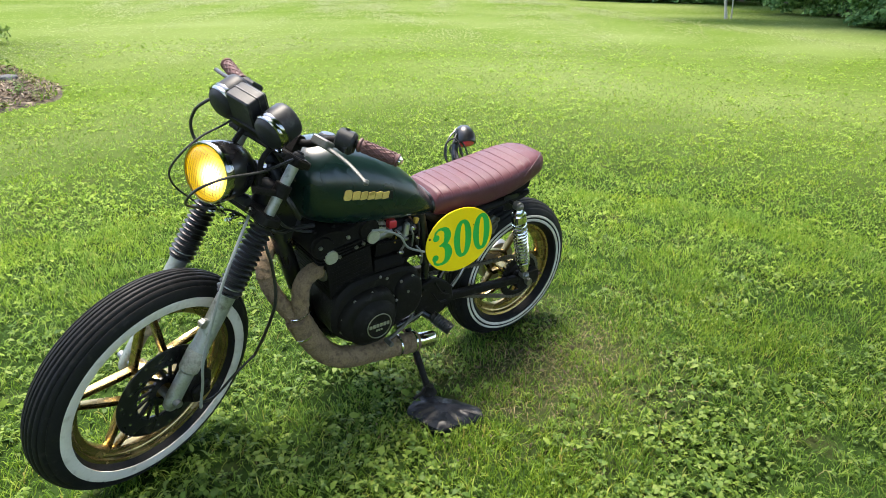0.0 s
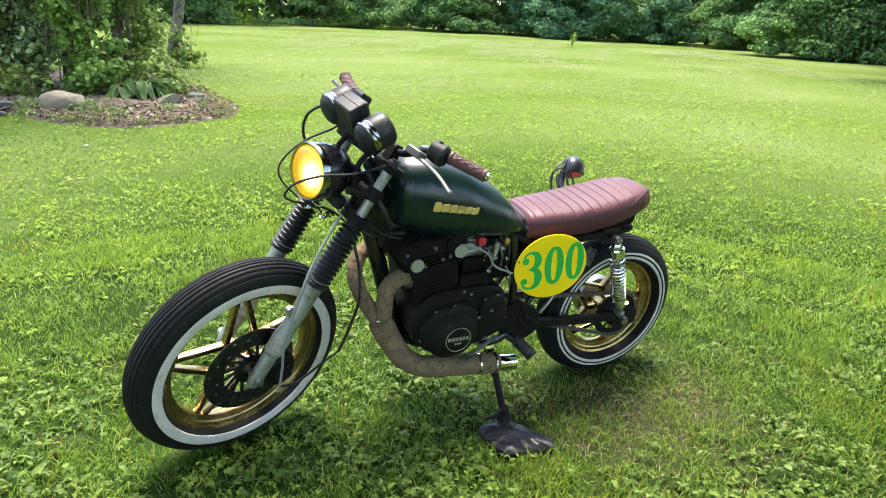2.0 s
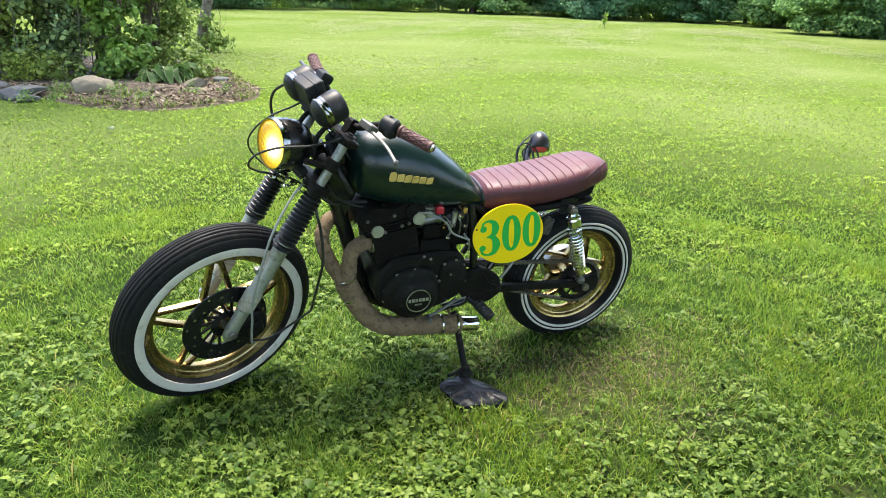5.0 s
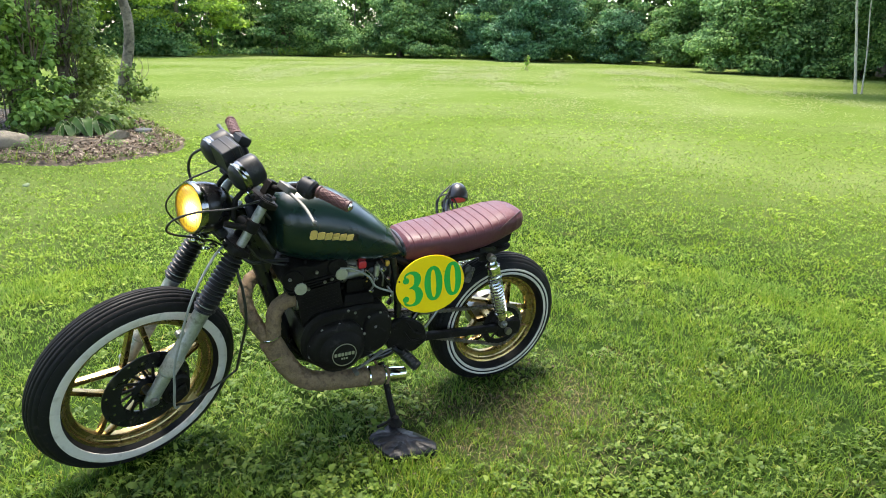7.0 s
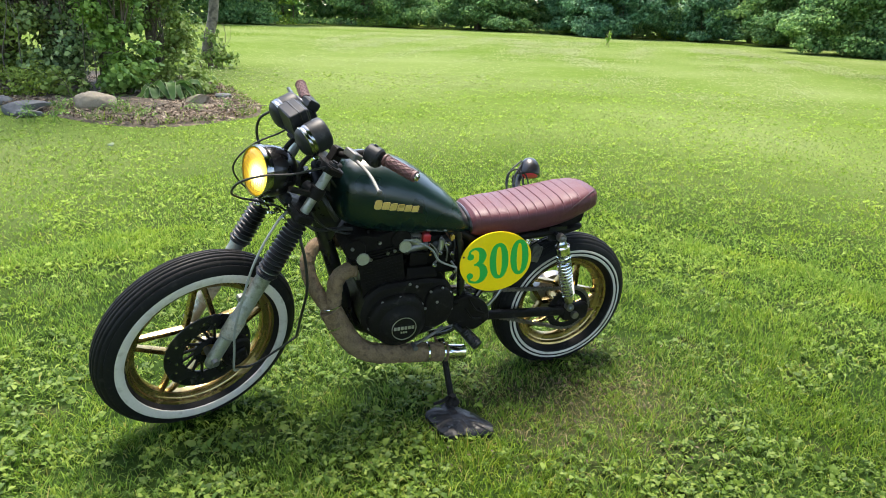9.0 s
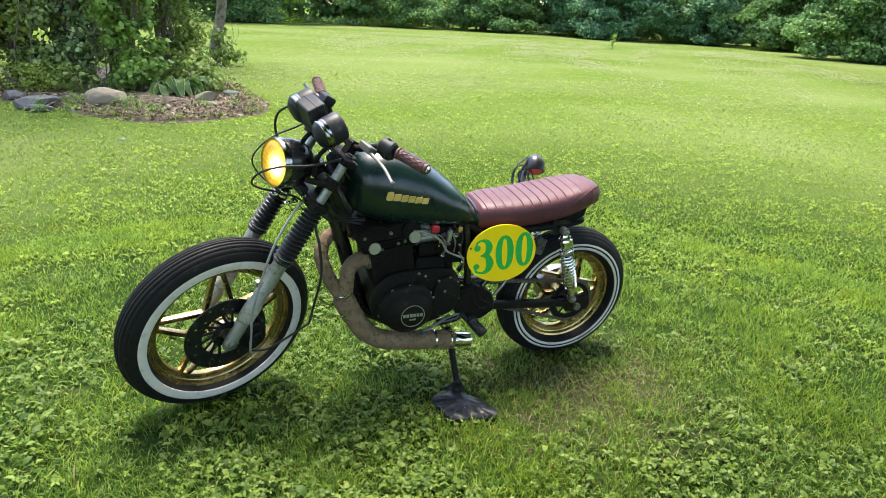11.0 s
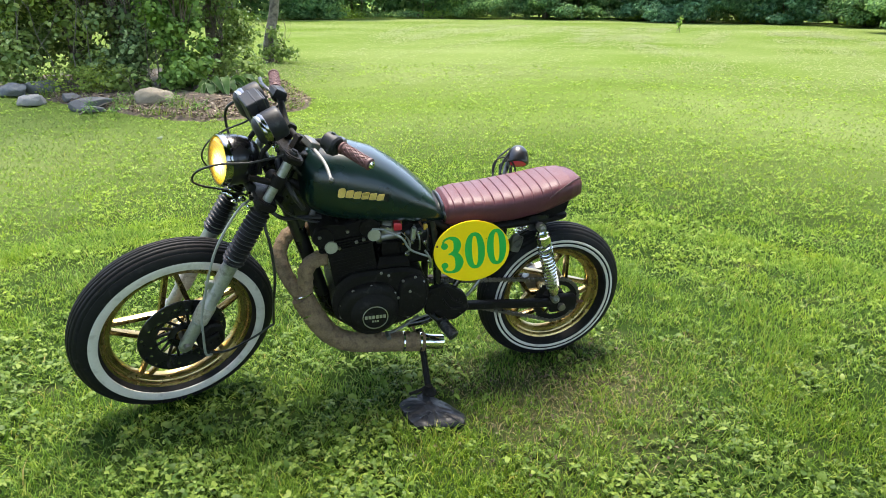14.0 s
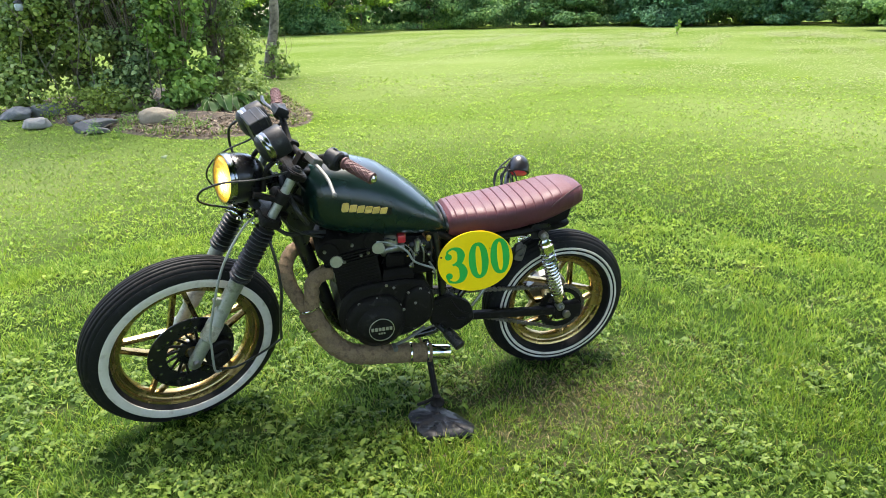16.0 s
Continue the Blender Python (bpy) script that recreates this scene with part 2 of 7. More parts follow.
M_LITTER = mat("pale_leaf", (0.12, 0.16, 0.075), rough=0.6, vary=0.1)

M_TYRE = mat("tyre_rubber", (0.007, 0.007, 0.0075), rough=0.66, vary=0.3, scale=20, fine=160, bump=0.12, spec=0.2, stain=(0.025, 0.024, 0.022), stain_amount=0.05)
M_WHITE = mat("whitewall", (0.54, 0.51, 0.45), rough=0.6, vary=0.08, scale=18, fine=120, stain=(0.40, 0.37, 0.31), stain_amount=0.2)
M_GOLD = mat("gold_rim", (0.35, 0.265, 0.115), rough=0.25, metal=0.9, vary=0.18, scale=14, fine=90, stain=(0.2, 0.12, 0.05), stain_amount=0.15)
M_SILVER = mat("cast_aluminium", (0.5, 0.5, 0.48), rough=0.42, metal=0.9, vary=0.12, scale=20, fine=140, bump=0.1, stain=(0.25, 0.25, 0.23), stain_amount=0.15)
M_FORK = mat("oxidised_fork_alloy", (0.33, 0.34, 0.32), rough=0.5, metal=0.75, vary=0.18, scale=25, fine=150, bump=0.15, stain=(0.17, 0.17, 0.15), stain_amount=0.2)
M_CHROME = mat("chrome", (0.72, 0.72, 0.7), rough=0.12, metal=1.0, vary=0.05, scale=20, fine=100, rough_vary=0.06)
M_LEVER = mat("dull_alloy", (0.12, 0.12, 0.112), rough=0.5, metal=0.5, vary=0.15, scale=25, fine=120)
M_RIM = mat("smoked_chrome", (0.26, 0.26, 0.25), rough=0.14, metal=1.0, vary=0.1, scale=20, fine=100, rough_vary=0.06)
M_STEEL = mat("dull_steel", (0.24, 0.24, 0.23), rough=0.4, metal=0.9, vary=0.2, scale=25, fine=120)
M_RUBBER = mat("black_rubber", (0.007, 0.007, 0.0075), rough=0.42, vary=0.3, scale=20, fine=120, bump=0.1, spec=0.4)
M_PLASTIC = mat("black_plastic", (0.014, 0.015, 0.017), rough=0.5, spec=0.25, vary=0.25, scale=15, fine=150, bump=0.08, stain=(0.06, 0.06, 0.06), stain_amount=0.1)
M_BLACK = mat("black_paint", (0.008, 0.008, 0.009), spec=0.35, rough=0.3, vary=0.3, scale=15, fine=90, coat=0.3, stain=(0.04, 0.035, 0.03), stain_amount=0.1)
M_ENGINE = mat("black_engine_paint", (0.0085, 0.0075, 0.0065), rough=0.58, vary=0.4, scale=22, fine=130, bump=0.3, spec=0.13, stain=(0.03, 0.028, 0.025), stain_amount=0.08)
# A little darker and duller than the engine paint.
M_DULL_BLACK = mat("dull_black", (0.007, 0.006, 0.005), rough=0.7, vary=0.4, scale=22, fine=130, bump=0.25, spec=0.1, stain=(0.02, 0.018, 0.015), stain_amount=0.1)
M_TANK = mat("dark_green_paint", (0.0028, 0.0140, 0.0120), rough=0.27, vary=0.12, scale=6, fine=60, coat=0.12, spec=0.42, rough_vary=0.07)
M_LEATHER = mat("oxblood_leather", (0.085, 0.023, 0.030), spec=0.40, rough=0.50, vary=0.14, scale=10, fine=110, bump=0.25, bump_scale=260, stain=(0.10, 0.03, 0.036), stain_amount=0.15)
M_PIPING = mat("dark_piping", (0.05, 0.018, 0.02), rough=0.5)
M_GRIP = mat("brown_rubber_grip", (0.095, 0.036, 0.034), rough=0.6, vary=0.2, scale=30, fine=150)
M_WRAP = mat("exhaust_wrap", (0.172, 0.120, 0.070), rough=0.85, vary=0.4, scale=30, fine=200, bump=0.8, bump_scale=150, spec=0.25, stain=(0.105, 0.070, 0.045), stain_amount=0.30)
M_TAPE = mat("worn_tape", (0.33, 0.31, 0.26), rough=0.8, vary=0.35, scale=45, fine=200, bump=0.4, stain=(0.2, 0.18, 0.15), stain_amount=0.3)
M_HOSE = mat("grey_hose", (0.15, 0.145, 0.13), rough=0.6, vary=0.2, scale=45, fine=200)
M_YELLOW = mat("yellow_panel_paint", (0.97, 0.67, 0.006), rough=0.4, vary=0.05, scale=10, fine=90, coat=0.1)
M_GREEN = mat("green_number", (0.005, 0.40, 0.062), rough=0.45, vary=0.08, scale=20, fine=100)
M_BADGE = mat("gold_badge", (0.62, 0.44, 0.13), rough=0.35, metal=0.3, vary=0.2, scale=30, fine=200)
M_CAPS = mat("pale_cap", (0.33, 0.33, 0.25), rough=0.5, metal=0.3, vary=0.12, scale=40, fine=150)
M_RED = mat("red_plastic", (0.45, 0.02, 0.03), rough=0.35, vary=0.1)
M_REDLENS = mat("red_lens", (0.85, 0.04, 0.10), rough=0.15, vary=0.1, coat=0.5)
M_CHAIN = mat("oily_chain", (0.13, 0.12, 0.105), rough=0.45, metal=0.8, vary=0.3, scale=30, fine=200)
M_PAD = mat("slate_pad", (0.008, 0.010, 0.014), rough=0.34, vary=0.35, scale=12, fine=80, bump=0.8, bump_scale=34, spec=0.13, stain=(0.022, 0.025, 0.032), stain_amount=0.25, rough_vary=0.2)
M_CABLE = mat("black_cable", (0.015, 0.015, 0.015), rough=0.45, vary=0.2)
M_CABLE_GREY = mat("grey_cable", (0.22, 0.23, 0.21), rough=0.45, vary=0.15, scale=30)
M_RUST = mat("rusty_steel", (0.12, 0.06, 0.035), rough=0.75, metal=0.3, vary=0.35, scale=30, fine=120, bump=0.3)
M_FEEDER = mat("pale_feeder_plastic", (0.34, 0.38, 0.42), rough=0.45, vary=0.15, scale=12, fine=80)
M_BRONZE = mat("bronze_wire", (0.16, 0.085, 0.012), rough=0.5, metal=0.4, vary=0.15)
M_OCHRE = mat("ochre_plastic", (0.45, 0.27, 0.03), rough=0.4, vary=0.1)


def lens_mat():
    m = bpy.data.materials.new("lit_amber_lens")
    m.use_nodes = True
    n, l, p = m.node_tree.nodes, m.node_tree.links, m.node_tree.nodes["Principled BSDF"]
    p.inputs["Base Color"].default_value = (0.45, 0.23, 0.004, 1)
    p.inputs["Roughness"].default_value = 0.15
    tc = n.new("ShaderNodeTexCoord")
    ln = n.new("ShaderNodeVectorMath")
    ln.operation = "DISTANCE"
    ln.inputs[1].default_value = LENS_HOT
    l.new(tc.outputs["Object"], ln.inputs[0])
    mr = n.new("ShaderNodeMapRange")
    mr.inputs["From Min"].default_value, mr.inputs["From Max"].default_value = 0.006, 0.072
    mr.inputs["To Min"].default_value, mr.inputs["To Max"].default_value = 1.0, 0.0
    l.new(ln.outputs["Value"], mr.inputs["Value"])
    ramp = n.new("ShaderNodeValToRGB")
    ramp.color_ramp.elements[0].color, ramp.color_ramp.elements[1].color = (1.0, 0.62, 0.0, 1), (1.0, 0.86, 0.26, 1)
    l.new(mr.outputs[0], ramp.inputs[0])
    st = n.new("ShaderNodeMapRange")
    st.inputs["To Min"].default_value, st.inputs["To Max"].default_value = 0.16, 6.5
    pw = n.new("ShaderNodeMath")
    pw.operation = "POWER"
    pw.inputs[1].default_value = 3.4
    l.new(mr.outputs[0], pw.inputs[0])
    l.new(pw.outputs[0], st.inputs["Value"])
    l.new(ramp.outputs[0], p.inputs["Emission Color"])
    l.new(st.outputs[0], p.inputs["Emission Strength"])
    return m


LENS_HOT = (0.0, 0.0, 0.0)

# ---- mesh helpers ----
class Geo:
    """Vertices and faces of one mesh, gathered shape by shape."""

    def __init__(self):
        self.v, self.f = [], []

    def add(self, verts, faces, m=None):
        k = len(self.v)
        self.v += [tuple(m @ Vector(v)) if m else tuple(v) for v in verts]
        self.f += [tuple(k + i for i in f) for f in faces]
        return self

    def moved(self, m):
        self.v = [tuple(m @ Vector(v)) for v in self.v]
        return self


def link_mesh(name, geo, material, sharp=35):
    me = bpy.data.meshes.new(name)
    me.from_pydata(geo.v, [], geo.f)
    bm = bmesh.new()
    bm.from_mesh(me)
    bmesh.ops.recalc_face_normals(bm, faces=bm.faces)
    bm.to_mesh(me)
    bm.free()
    me.materials.append(material)
    me.shade_smooth()
    me.set_sharp_from_angle(angle=radians(sharp))
    return new(name, me)


def part(name, geo, material, parent, label="", sharp=35):
    ob = link_mesh(name, geo, material, sharp)
    ob.parent = parent
    if label:
        ob["label"] = label
    return ob


def basis(ax):
    ax = Vector(ax).normalized()
    u = ax.orthogonal().normalized()
    return u, ax.cross(u), ax


def ring_loft(rings, closed=True, cap=True):
    """Faces over rings of equal length."""
    n = len(rings[0])
    verts = [p for r in rings for p in r]
    faces = []
    for a in range(len(rings) - 1):
        for i in range(n if closed else n - 1):
            j = (i + 1) % n
            faces.append((a * n + i, a * n + j, (a + 1) * n + j, (a + 1) * n + i))
    if cap and closed:
        faces += [tuple(range(n - 1, -1, -1)), tuple((len(rings) - 1) * n + i for i in range(n))]
    return verts, faces


def lathe(profile, centre=(0, 0, 0), ax=(0, 1, 0), seg=32, ring=False):
    """Turns (radius, along) rows about an axis; ring: the profile is a closed loop."""
    u, w, a = basis(ax)
    c = Vector(centre)
    rings = [[c + a * h + (u * math.cos(2 * math.pi * i / seg) + w * math.sin(2 * math.pi * i / seg)) * max(r, 1e-5) for i in range(seg)] for r, h in profile]
    if ring:
        verts, faces = ring_loft(rings + [rings[0]], cap=False)
        n = len(rings) * seg
        return verts[:n], [tuple(i % n for i in f) for f in faces]
    return ring_loft(rings)


def smooth_path(pts, n=8):
    """A Catmull-Rom line through points."""
    p = [Vector(q) for q in pts]
    p = [2 * p[0] - p[1], *p, 2 * p[-1] - p[-2]]
    out = []
    for i in range(1, len(p) - 2):
        for k in range(n):
            t = k / n
            a, b, c, d = p[i - 1 : i + 3]
            out.append(0.5 * (2 * b + (c - a) * t + (2 * a - 5 * b + 4 * c - d) * t * t + (3 * b - a - 3 * c + d) * t**3))
    return out + [p[-2]]


def tube(pts, radius, seg=10, n=8, smooth=True, flat=1.0):
    """A tube along points; radius: a number, or a function of 0..1 along it."""
    line = smooth_path(pts, n) if smooth else [Vector(q) for q in pts]
    rings, u = [], None
    for i, q in enumerate(line):
        t = (line[min(i + 1, len(line) - 1)] - line[max(i - 1, 0)]).normalized()
        u = t.orthogonal().normalized() if u is None else (u - t * u.dot(t)).normalized()
        w = t.cross(u)
        r = radius(i / (len(line) - 1)) if callable(radius) else radius
        rings.append([q + (u * math.cos(2 * math.pi * k / seg) + w * flat * math.sin(2 * math.pi * k / seg)) * r for k in range(seg)])
    return ring_loft(rings)


def slab(outline, lo, hi, bevel=0.004, plane="xz"):
    """A plate with a bevelled rim: an outline in a plane, thick from lo to hi along the third axis."""
    pts = [Vector((a, b)) for a, b in outline]
    c = sum(pts, Vector((0, 0))) / len(pts)

    def ins(d):
        return [p + (c - p).normalized() * d for p in pts]

    def at(p, h):
        return {"xz": (p.x, h, p.y), "xy": (p.x, p.y, h), "yz": (h, p.x, p.y)}[plane]

    rings = [[at(p, h) for p in ins(d)] for h, d in ((lo, bevel), (lo + bevel, 0), (hi - bevel, 0), (hi, bevel))]
    return ring_loft(rings)


def rounded(outline, r=0.02, n=4):
    """An outline with its corners rounded."""
    out, k = [], len(outline)
    for i in range(k):
        a, b, c = Vector(outline[i - 1]), Vector(outline[i]), Vector(outline[(i + 1) % k])
        p, q = b + (a - b).normalized() * min(r, (a - b).length * 0.45), b + (c - b).normalized() * min(r, (c - b).length * 0.45)
        for s in range(n + 1):
            t = s / n
            out.append(tuple(p * (1 - t) ** 2 + b * 2 * t * (1 - t) + q * t * t))
    return out


def box(lo, hi, bevel=0.004, m=None):
    (a, b, c), (d, e, f) = lo, hi
    v, fc = slab([(a, b), (d, b), (d, e), (a, e)], c, f, bevel, "xy")
    return ([tuple(m @ Vector(p)) for p in v] if m else v), fc


def bolt_geo(centre, ax, r=0.006, h=0.006):
    return lathe([(r, 0), (r, h * 0.7), (r * 0.75, h), (0, h)], centre, ax, 6)

# ---- motorcycle ----
# Bike space: x to the rear, y to its right, z up from the ground line; it leans to its left on the side stand.
bike = new("motorcycle")
bike.empty_display_size = 0.2
bike.matrix_world = pose(0, 0.257, 0, 6.8, 0, 0)
tagged(bike, "dark green cafe racer motorcycle with oxblood seat, standing on lawn", "motorcycle")

# Fork space: origin at the front axle, z up the fork legs, x to the rear, steered to the left.
RAKE, STEER = radians(31), radians(21)
fwd = Vector((-math.cos(RAKE) * math.cos(STEER), -math.sin(STEER), math.sin(RAKE) * math.cos(STEER)))
lft = Vector((math.sin(STEER) * math.cos(RAKE), -math.cos(STEER), -math.sin(STEER) * math.sin(RAKE)))
axs = Vector((math.sin(RAKE), 0, math.cos(RAKE)))
FORK = Matrix.Translation((-0.759, -0.038, 0.315)) @ Matrix((-fwd, -lft, axs)).transposed().to_4x4()
REAR = Matrix.Translation((0.682, 0.0, 0.268))


def wheel(name, m, R, half, rim_r, bands, spoke_turn, ribs, disc):
    """A cast wheel about the y axis: rim, five forked spokes, hub, tyre with whitewall bands, brake disc."""
    def lat(profile, ax_y=1, seg=72, ring=False):
        return lathe(profile, (0, 0, 0), (0, ax_y, 0), seg, ring)

    w = half * 0.62
    rim = Geo().add(*lat([(rim_r + 0.010, -w), (rim_r + 0.012, -w + 0.006), (rim_r - 0.003, -w + 0.009), (rim_r - 0.007, -w + 0.016), (rim_r - 0.012, -w + 0.018), (rim_r - 0.014, -w + 0.021), (rim_r - 0.024, -0.0155), (rim_r - 0.0285, -0.015), (rim_r - 0.032, -0.010),
                          (rim_r - 0.032, 0.010), (rim_r - 0.026, 0.016), (rim_r - 0.010, w - 0.022), (rim_r - 0.004, w - 0.010), (rim_r + 0.012, w - 0.006), (rim_r + 0.010, w), (rim_r - 0.002, w - 0.006),
                          (rim_r + 0.004, 0.0), (rim_r - 0.002, -w + 0.006)], ring=True)).moved(m)
    body = part(name, rim, M_GOLD, bike, "gold painted cast wheel")
    # Tyre: a round carcass with a ribbed crown.
    prof = []
    side = R - rim_r
    for i in range(101):
        a = math.pi * (i / 100) * 1.18 - math.pi * 0.59
        y = half * math.sin(a)
        r = rim_r + side * 0.40 + side * 0.60 * math.cos(a) if abs(a) < math.pi / 2 else rim_r + side * 0.40 + side * 0.75 * math.cos(a)
        if abs(y) < half * 0.86 and ribs:
            r -= 0.0050 * (0.5 - 0.5 * math.cos(2 * math.pi * ribs * (y / (half * 0.86) * 0.5 + 0.5))) ** 4
        prof.append((r, y))
    inner = [(rim_r + 0.002, half * 0.5), (rim_r + 0.002, -half * 0.5)]
    part("tyre", Geo().add(*lat(prof + inner, seg=96, ring=True)).moved(m), M_TYRE, body, "black rubber tyre with whitewall")
    # Whitewall bands lie just proud of the sidewall.
    def wall_y(r):
        best = min((p for p in prof if p[1] < 0 and abs(p[1]) > half * 0.5), key=lambda p: abs(p[0] - r))
        k = prof.index(best)
        cand = []
        for a, b in ((k - 1, k), (k, k + 1)):
            if 0 <= a and b < len(prof):
                (r0, y0), (r1, y1) = prof[a], prof[b]
                if min(r0, r1) - 1e-6 <= r <= max(r0, r1) + 1e-6 and abs(r1 - r0) > 1e-6:
                    cand.append(y0 + (y1 - y0) * (r - r0) / (r1 - r0))
        return cand[0] if cand else best[1]

    for r0, r1 in bands:
        for s in (-1, 1):
            rows = [(r0 + (r1 - r0) * k / 6, s * (-wall_y(r0 + (r1 - r0) * k / 6) + (0.0022 if 0 < k < 6 else 0.0004))) for k in range(7)]
            back = [(r, y - s * 0.003) for r, y in reversed(rows)]
            part("whitewall_band", Geo().add(*lat(rows + back, seg=96, ring=True)).moved(m), M_WHITE, body, "white sidewall band")
    hub = Geo().add(*lat([(0.012, -0.055), (0.034, -0.055), (0.036, -0.03), (0.044, -0.024), (0.044, 0.024), (0.036, 0.03), (0.034, 0.055), (0.012, 0.055)], seg=32))
    part("hub", hub.moved(m), M_GOLD, body)
    for k in range(5):
        a = spoke_turn + 2 * math.pi * k / 5
        g = Geo()
        for s in (-1, 1):
            node, foot = a + s * 0.055, a + s * 0.60
            p0 = Vector(((rim_r - 0.020) * math.cos(node), 0, (rim_r - 0.020) * math.sin(node)))
            p1 = Vector((0.088 * math.cos(foot), 0, 0.088 * math.sin(foot)))
            p2 = Vector((0.048 * math.cos(foot), 0, 0.048 * math.sin(foot)))
            line = [p0, p0.lerp(p1, 0.5), p1, p2]
            rings = []
            for i, q in enumerate(line):
                tdir = (line[min(i + 1, 3)] - line[max(i - 1, 0)]).normalized()
                nrm = Vector((-tdir.z, 0, tdir.x))
                hw, hy = 0.0086, 0.0125 - 0.002 * (i == 0)
                # A channel section: two flanges and a sunk web.
                rings.append([q + nrm * x + Vector((0, y, 0)) for x, y in ((-hw, -hy + 0.002), (-hw + 0.0008, -hy), (-hw + 0.0024, -hy + 0.0006), (-hw + 0.003, -hy + 0.010), (hw - 0.003, -hy + 0.010), (hw - 0.0024, -hy + 0.0006), (hw - 0.0008, -hy), (hw, -hy + 0.002), (hw, hy - 0.003), (hw - 0.003, hy), (-hw + 0.003, hy), (-hw, hy - 0.003))])
            g.add(*ring_loft(rings))
        g.add(*lathe([(0, -0.014), (0.011, -0.014), (0.013, -0.010), (0.013, 0.010), (0.011, 0.014), (0, 0.014)], ((rim_r - 0.022) * math.cos(a), 0, (rim_r - 0.022) * math.sin(a)), (0, 1, 0), 12))
        part("spoke", g.moved(m), M_GOLD, body)
    return body


WHEEL = FORK @ Matrix.Translation((-0.001, 0.0, 0.001)) @ Matrix.Rotation(radians(-2.2), 4, "X")
front = wheel("front_wheel", WHEEL, 0.352, 0.060, 0.254, [(0.268, 0.299)], radians(48), 8, True)
rear = wheel("rear_wheel", REAR, 0.308, 0.064, 0.205, [(0.232, 0.243), (0.250, 0.259)], radians(73), 7, False)

# Front brake disc with slots, its carrier and bolts, on the left of the wheel.
disc = Geo()
u_n = 60
for ring_r0, ring_r1 in ((0.094, 0.150),):
    disc.add(*lathe([(ring_r0, -0.068), (ring_r1 - 0.001, -0.068), (ring_r1, -0.067), (ring_r1, -0.064), (ring_r1 - 0.001, -0.063), (ring_r0, -0.063)], (0, 0, 0), (0, 1, 0), u_n, ring=True))
part("brake_disc", disc.moved(WHEEL), M_BLACK, front, "dark drilled brake disc")
car = Geo().add(*lathe([(0.026, -0.066), (0.052, -0.066), (0.052, -0.059), (0.026, -0.059)], (0, 0, 0), (0, 1, 0), 40, ring=True))
car.add(*lathe([(0.088, -0.0665), (0.099, -0.0665), (0.099, -0.060), (0.088, -0.060)], (0, 0, 0), (0, 1, 0), 48, ring=True))
for k in range(16):
    a0 = 2 * math.pi * k / 16
    p0, p1 = (0.047 * math.cos(a0), -0.063, 0.047 * math.sin(a0)), (0.096 * math.cos(a0 + 0.28), -0.063, 0.096 * math.sin(a0 + 0.28))
    part("carrier_arm", Geo().add(*tube([p0, p1], 0.0052, 6, 1, smooth=False)).moved(WHEEL), M_ENGINE, front)
    part("disc_bolt", Geo().add(*bolt_geo((0.094 * math.cos(a0), -0.066, 0.094 * math.sin(a0)), (0, -1, 0), 0.0035, 0.004)).moved(WHEEL), M_BLACK, front)
part("disc_carrier", car.moved(WHEEL), M_BLACK, front)
part("axle", Geo().add(*lathe([(0.0, -0.135), (0.011, -0.135), (0.013, -0.128), (0.013, 0.128), (0.011, 0.135), (0, 0.135)], (0, 0, 0), (0, 1, 0), 16)).moved(FORK), M_STEEL, front)

for k in range(20):
    a0 = 2 * math.pi * k / 20
    r0 = (0.110, 0.123, 0.137)[k % 3]
    part("disc_hole_rim", Geo().add(*lathe([(0.0022, 0), (0.0042, 0.0006), (0.0042, -0.001), (0.0022, -0.001)], (r0 * math.cos(a0), -0.0681, r0 * math.sin(a0)), (0, -1, 0), 10, ring=True)).moved(WHEEL), M_CHROME, front)

# Brake caliper behind the left leg.
cal = Geo().add(*slab(rounded([(0.035, 0.02), (0.10, 0.05), (0.135, 0.02), (0.13, -0.055), (0.075, -0.085), (0.035, -0.05)], 0.02), -0.112, -0.072, 0.008))
cal.add(*slab(rounded([(0.05, 0.0), (0.11, 0.015), (0.115, -0.04), (0.06, -0.06)], 0.012), -0.128, -0.110, 0.006))
cal.add(*bolt_geo((0.075, -0.128, -0.02), (0, -1, 0), 0.008)).add(*bolt_geo((0.10, -0.128, -0.012), (0, -1, 0), 0.006))
part("brake_caliper", cal.moved(FORK @ pose(0, 0, 0, 0, -35, 0)), M_ENGINE, bike, "black brake caliper behind the fork leg")

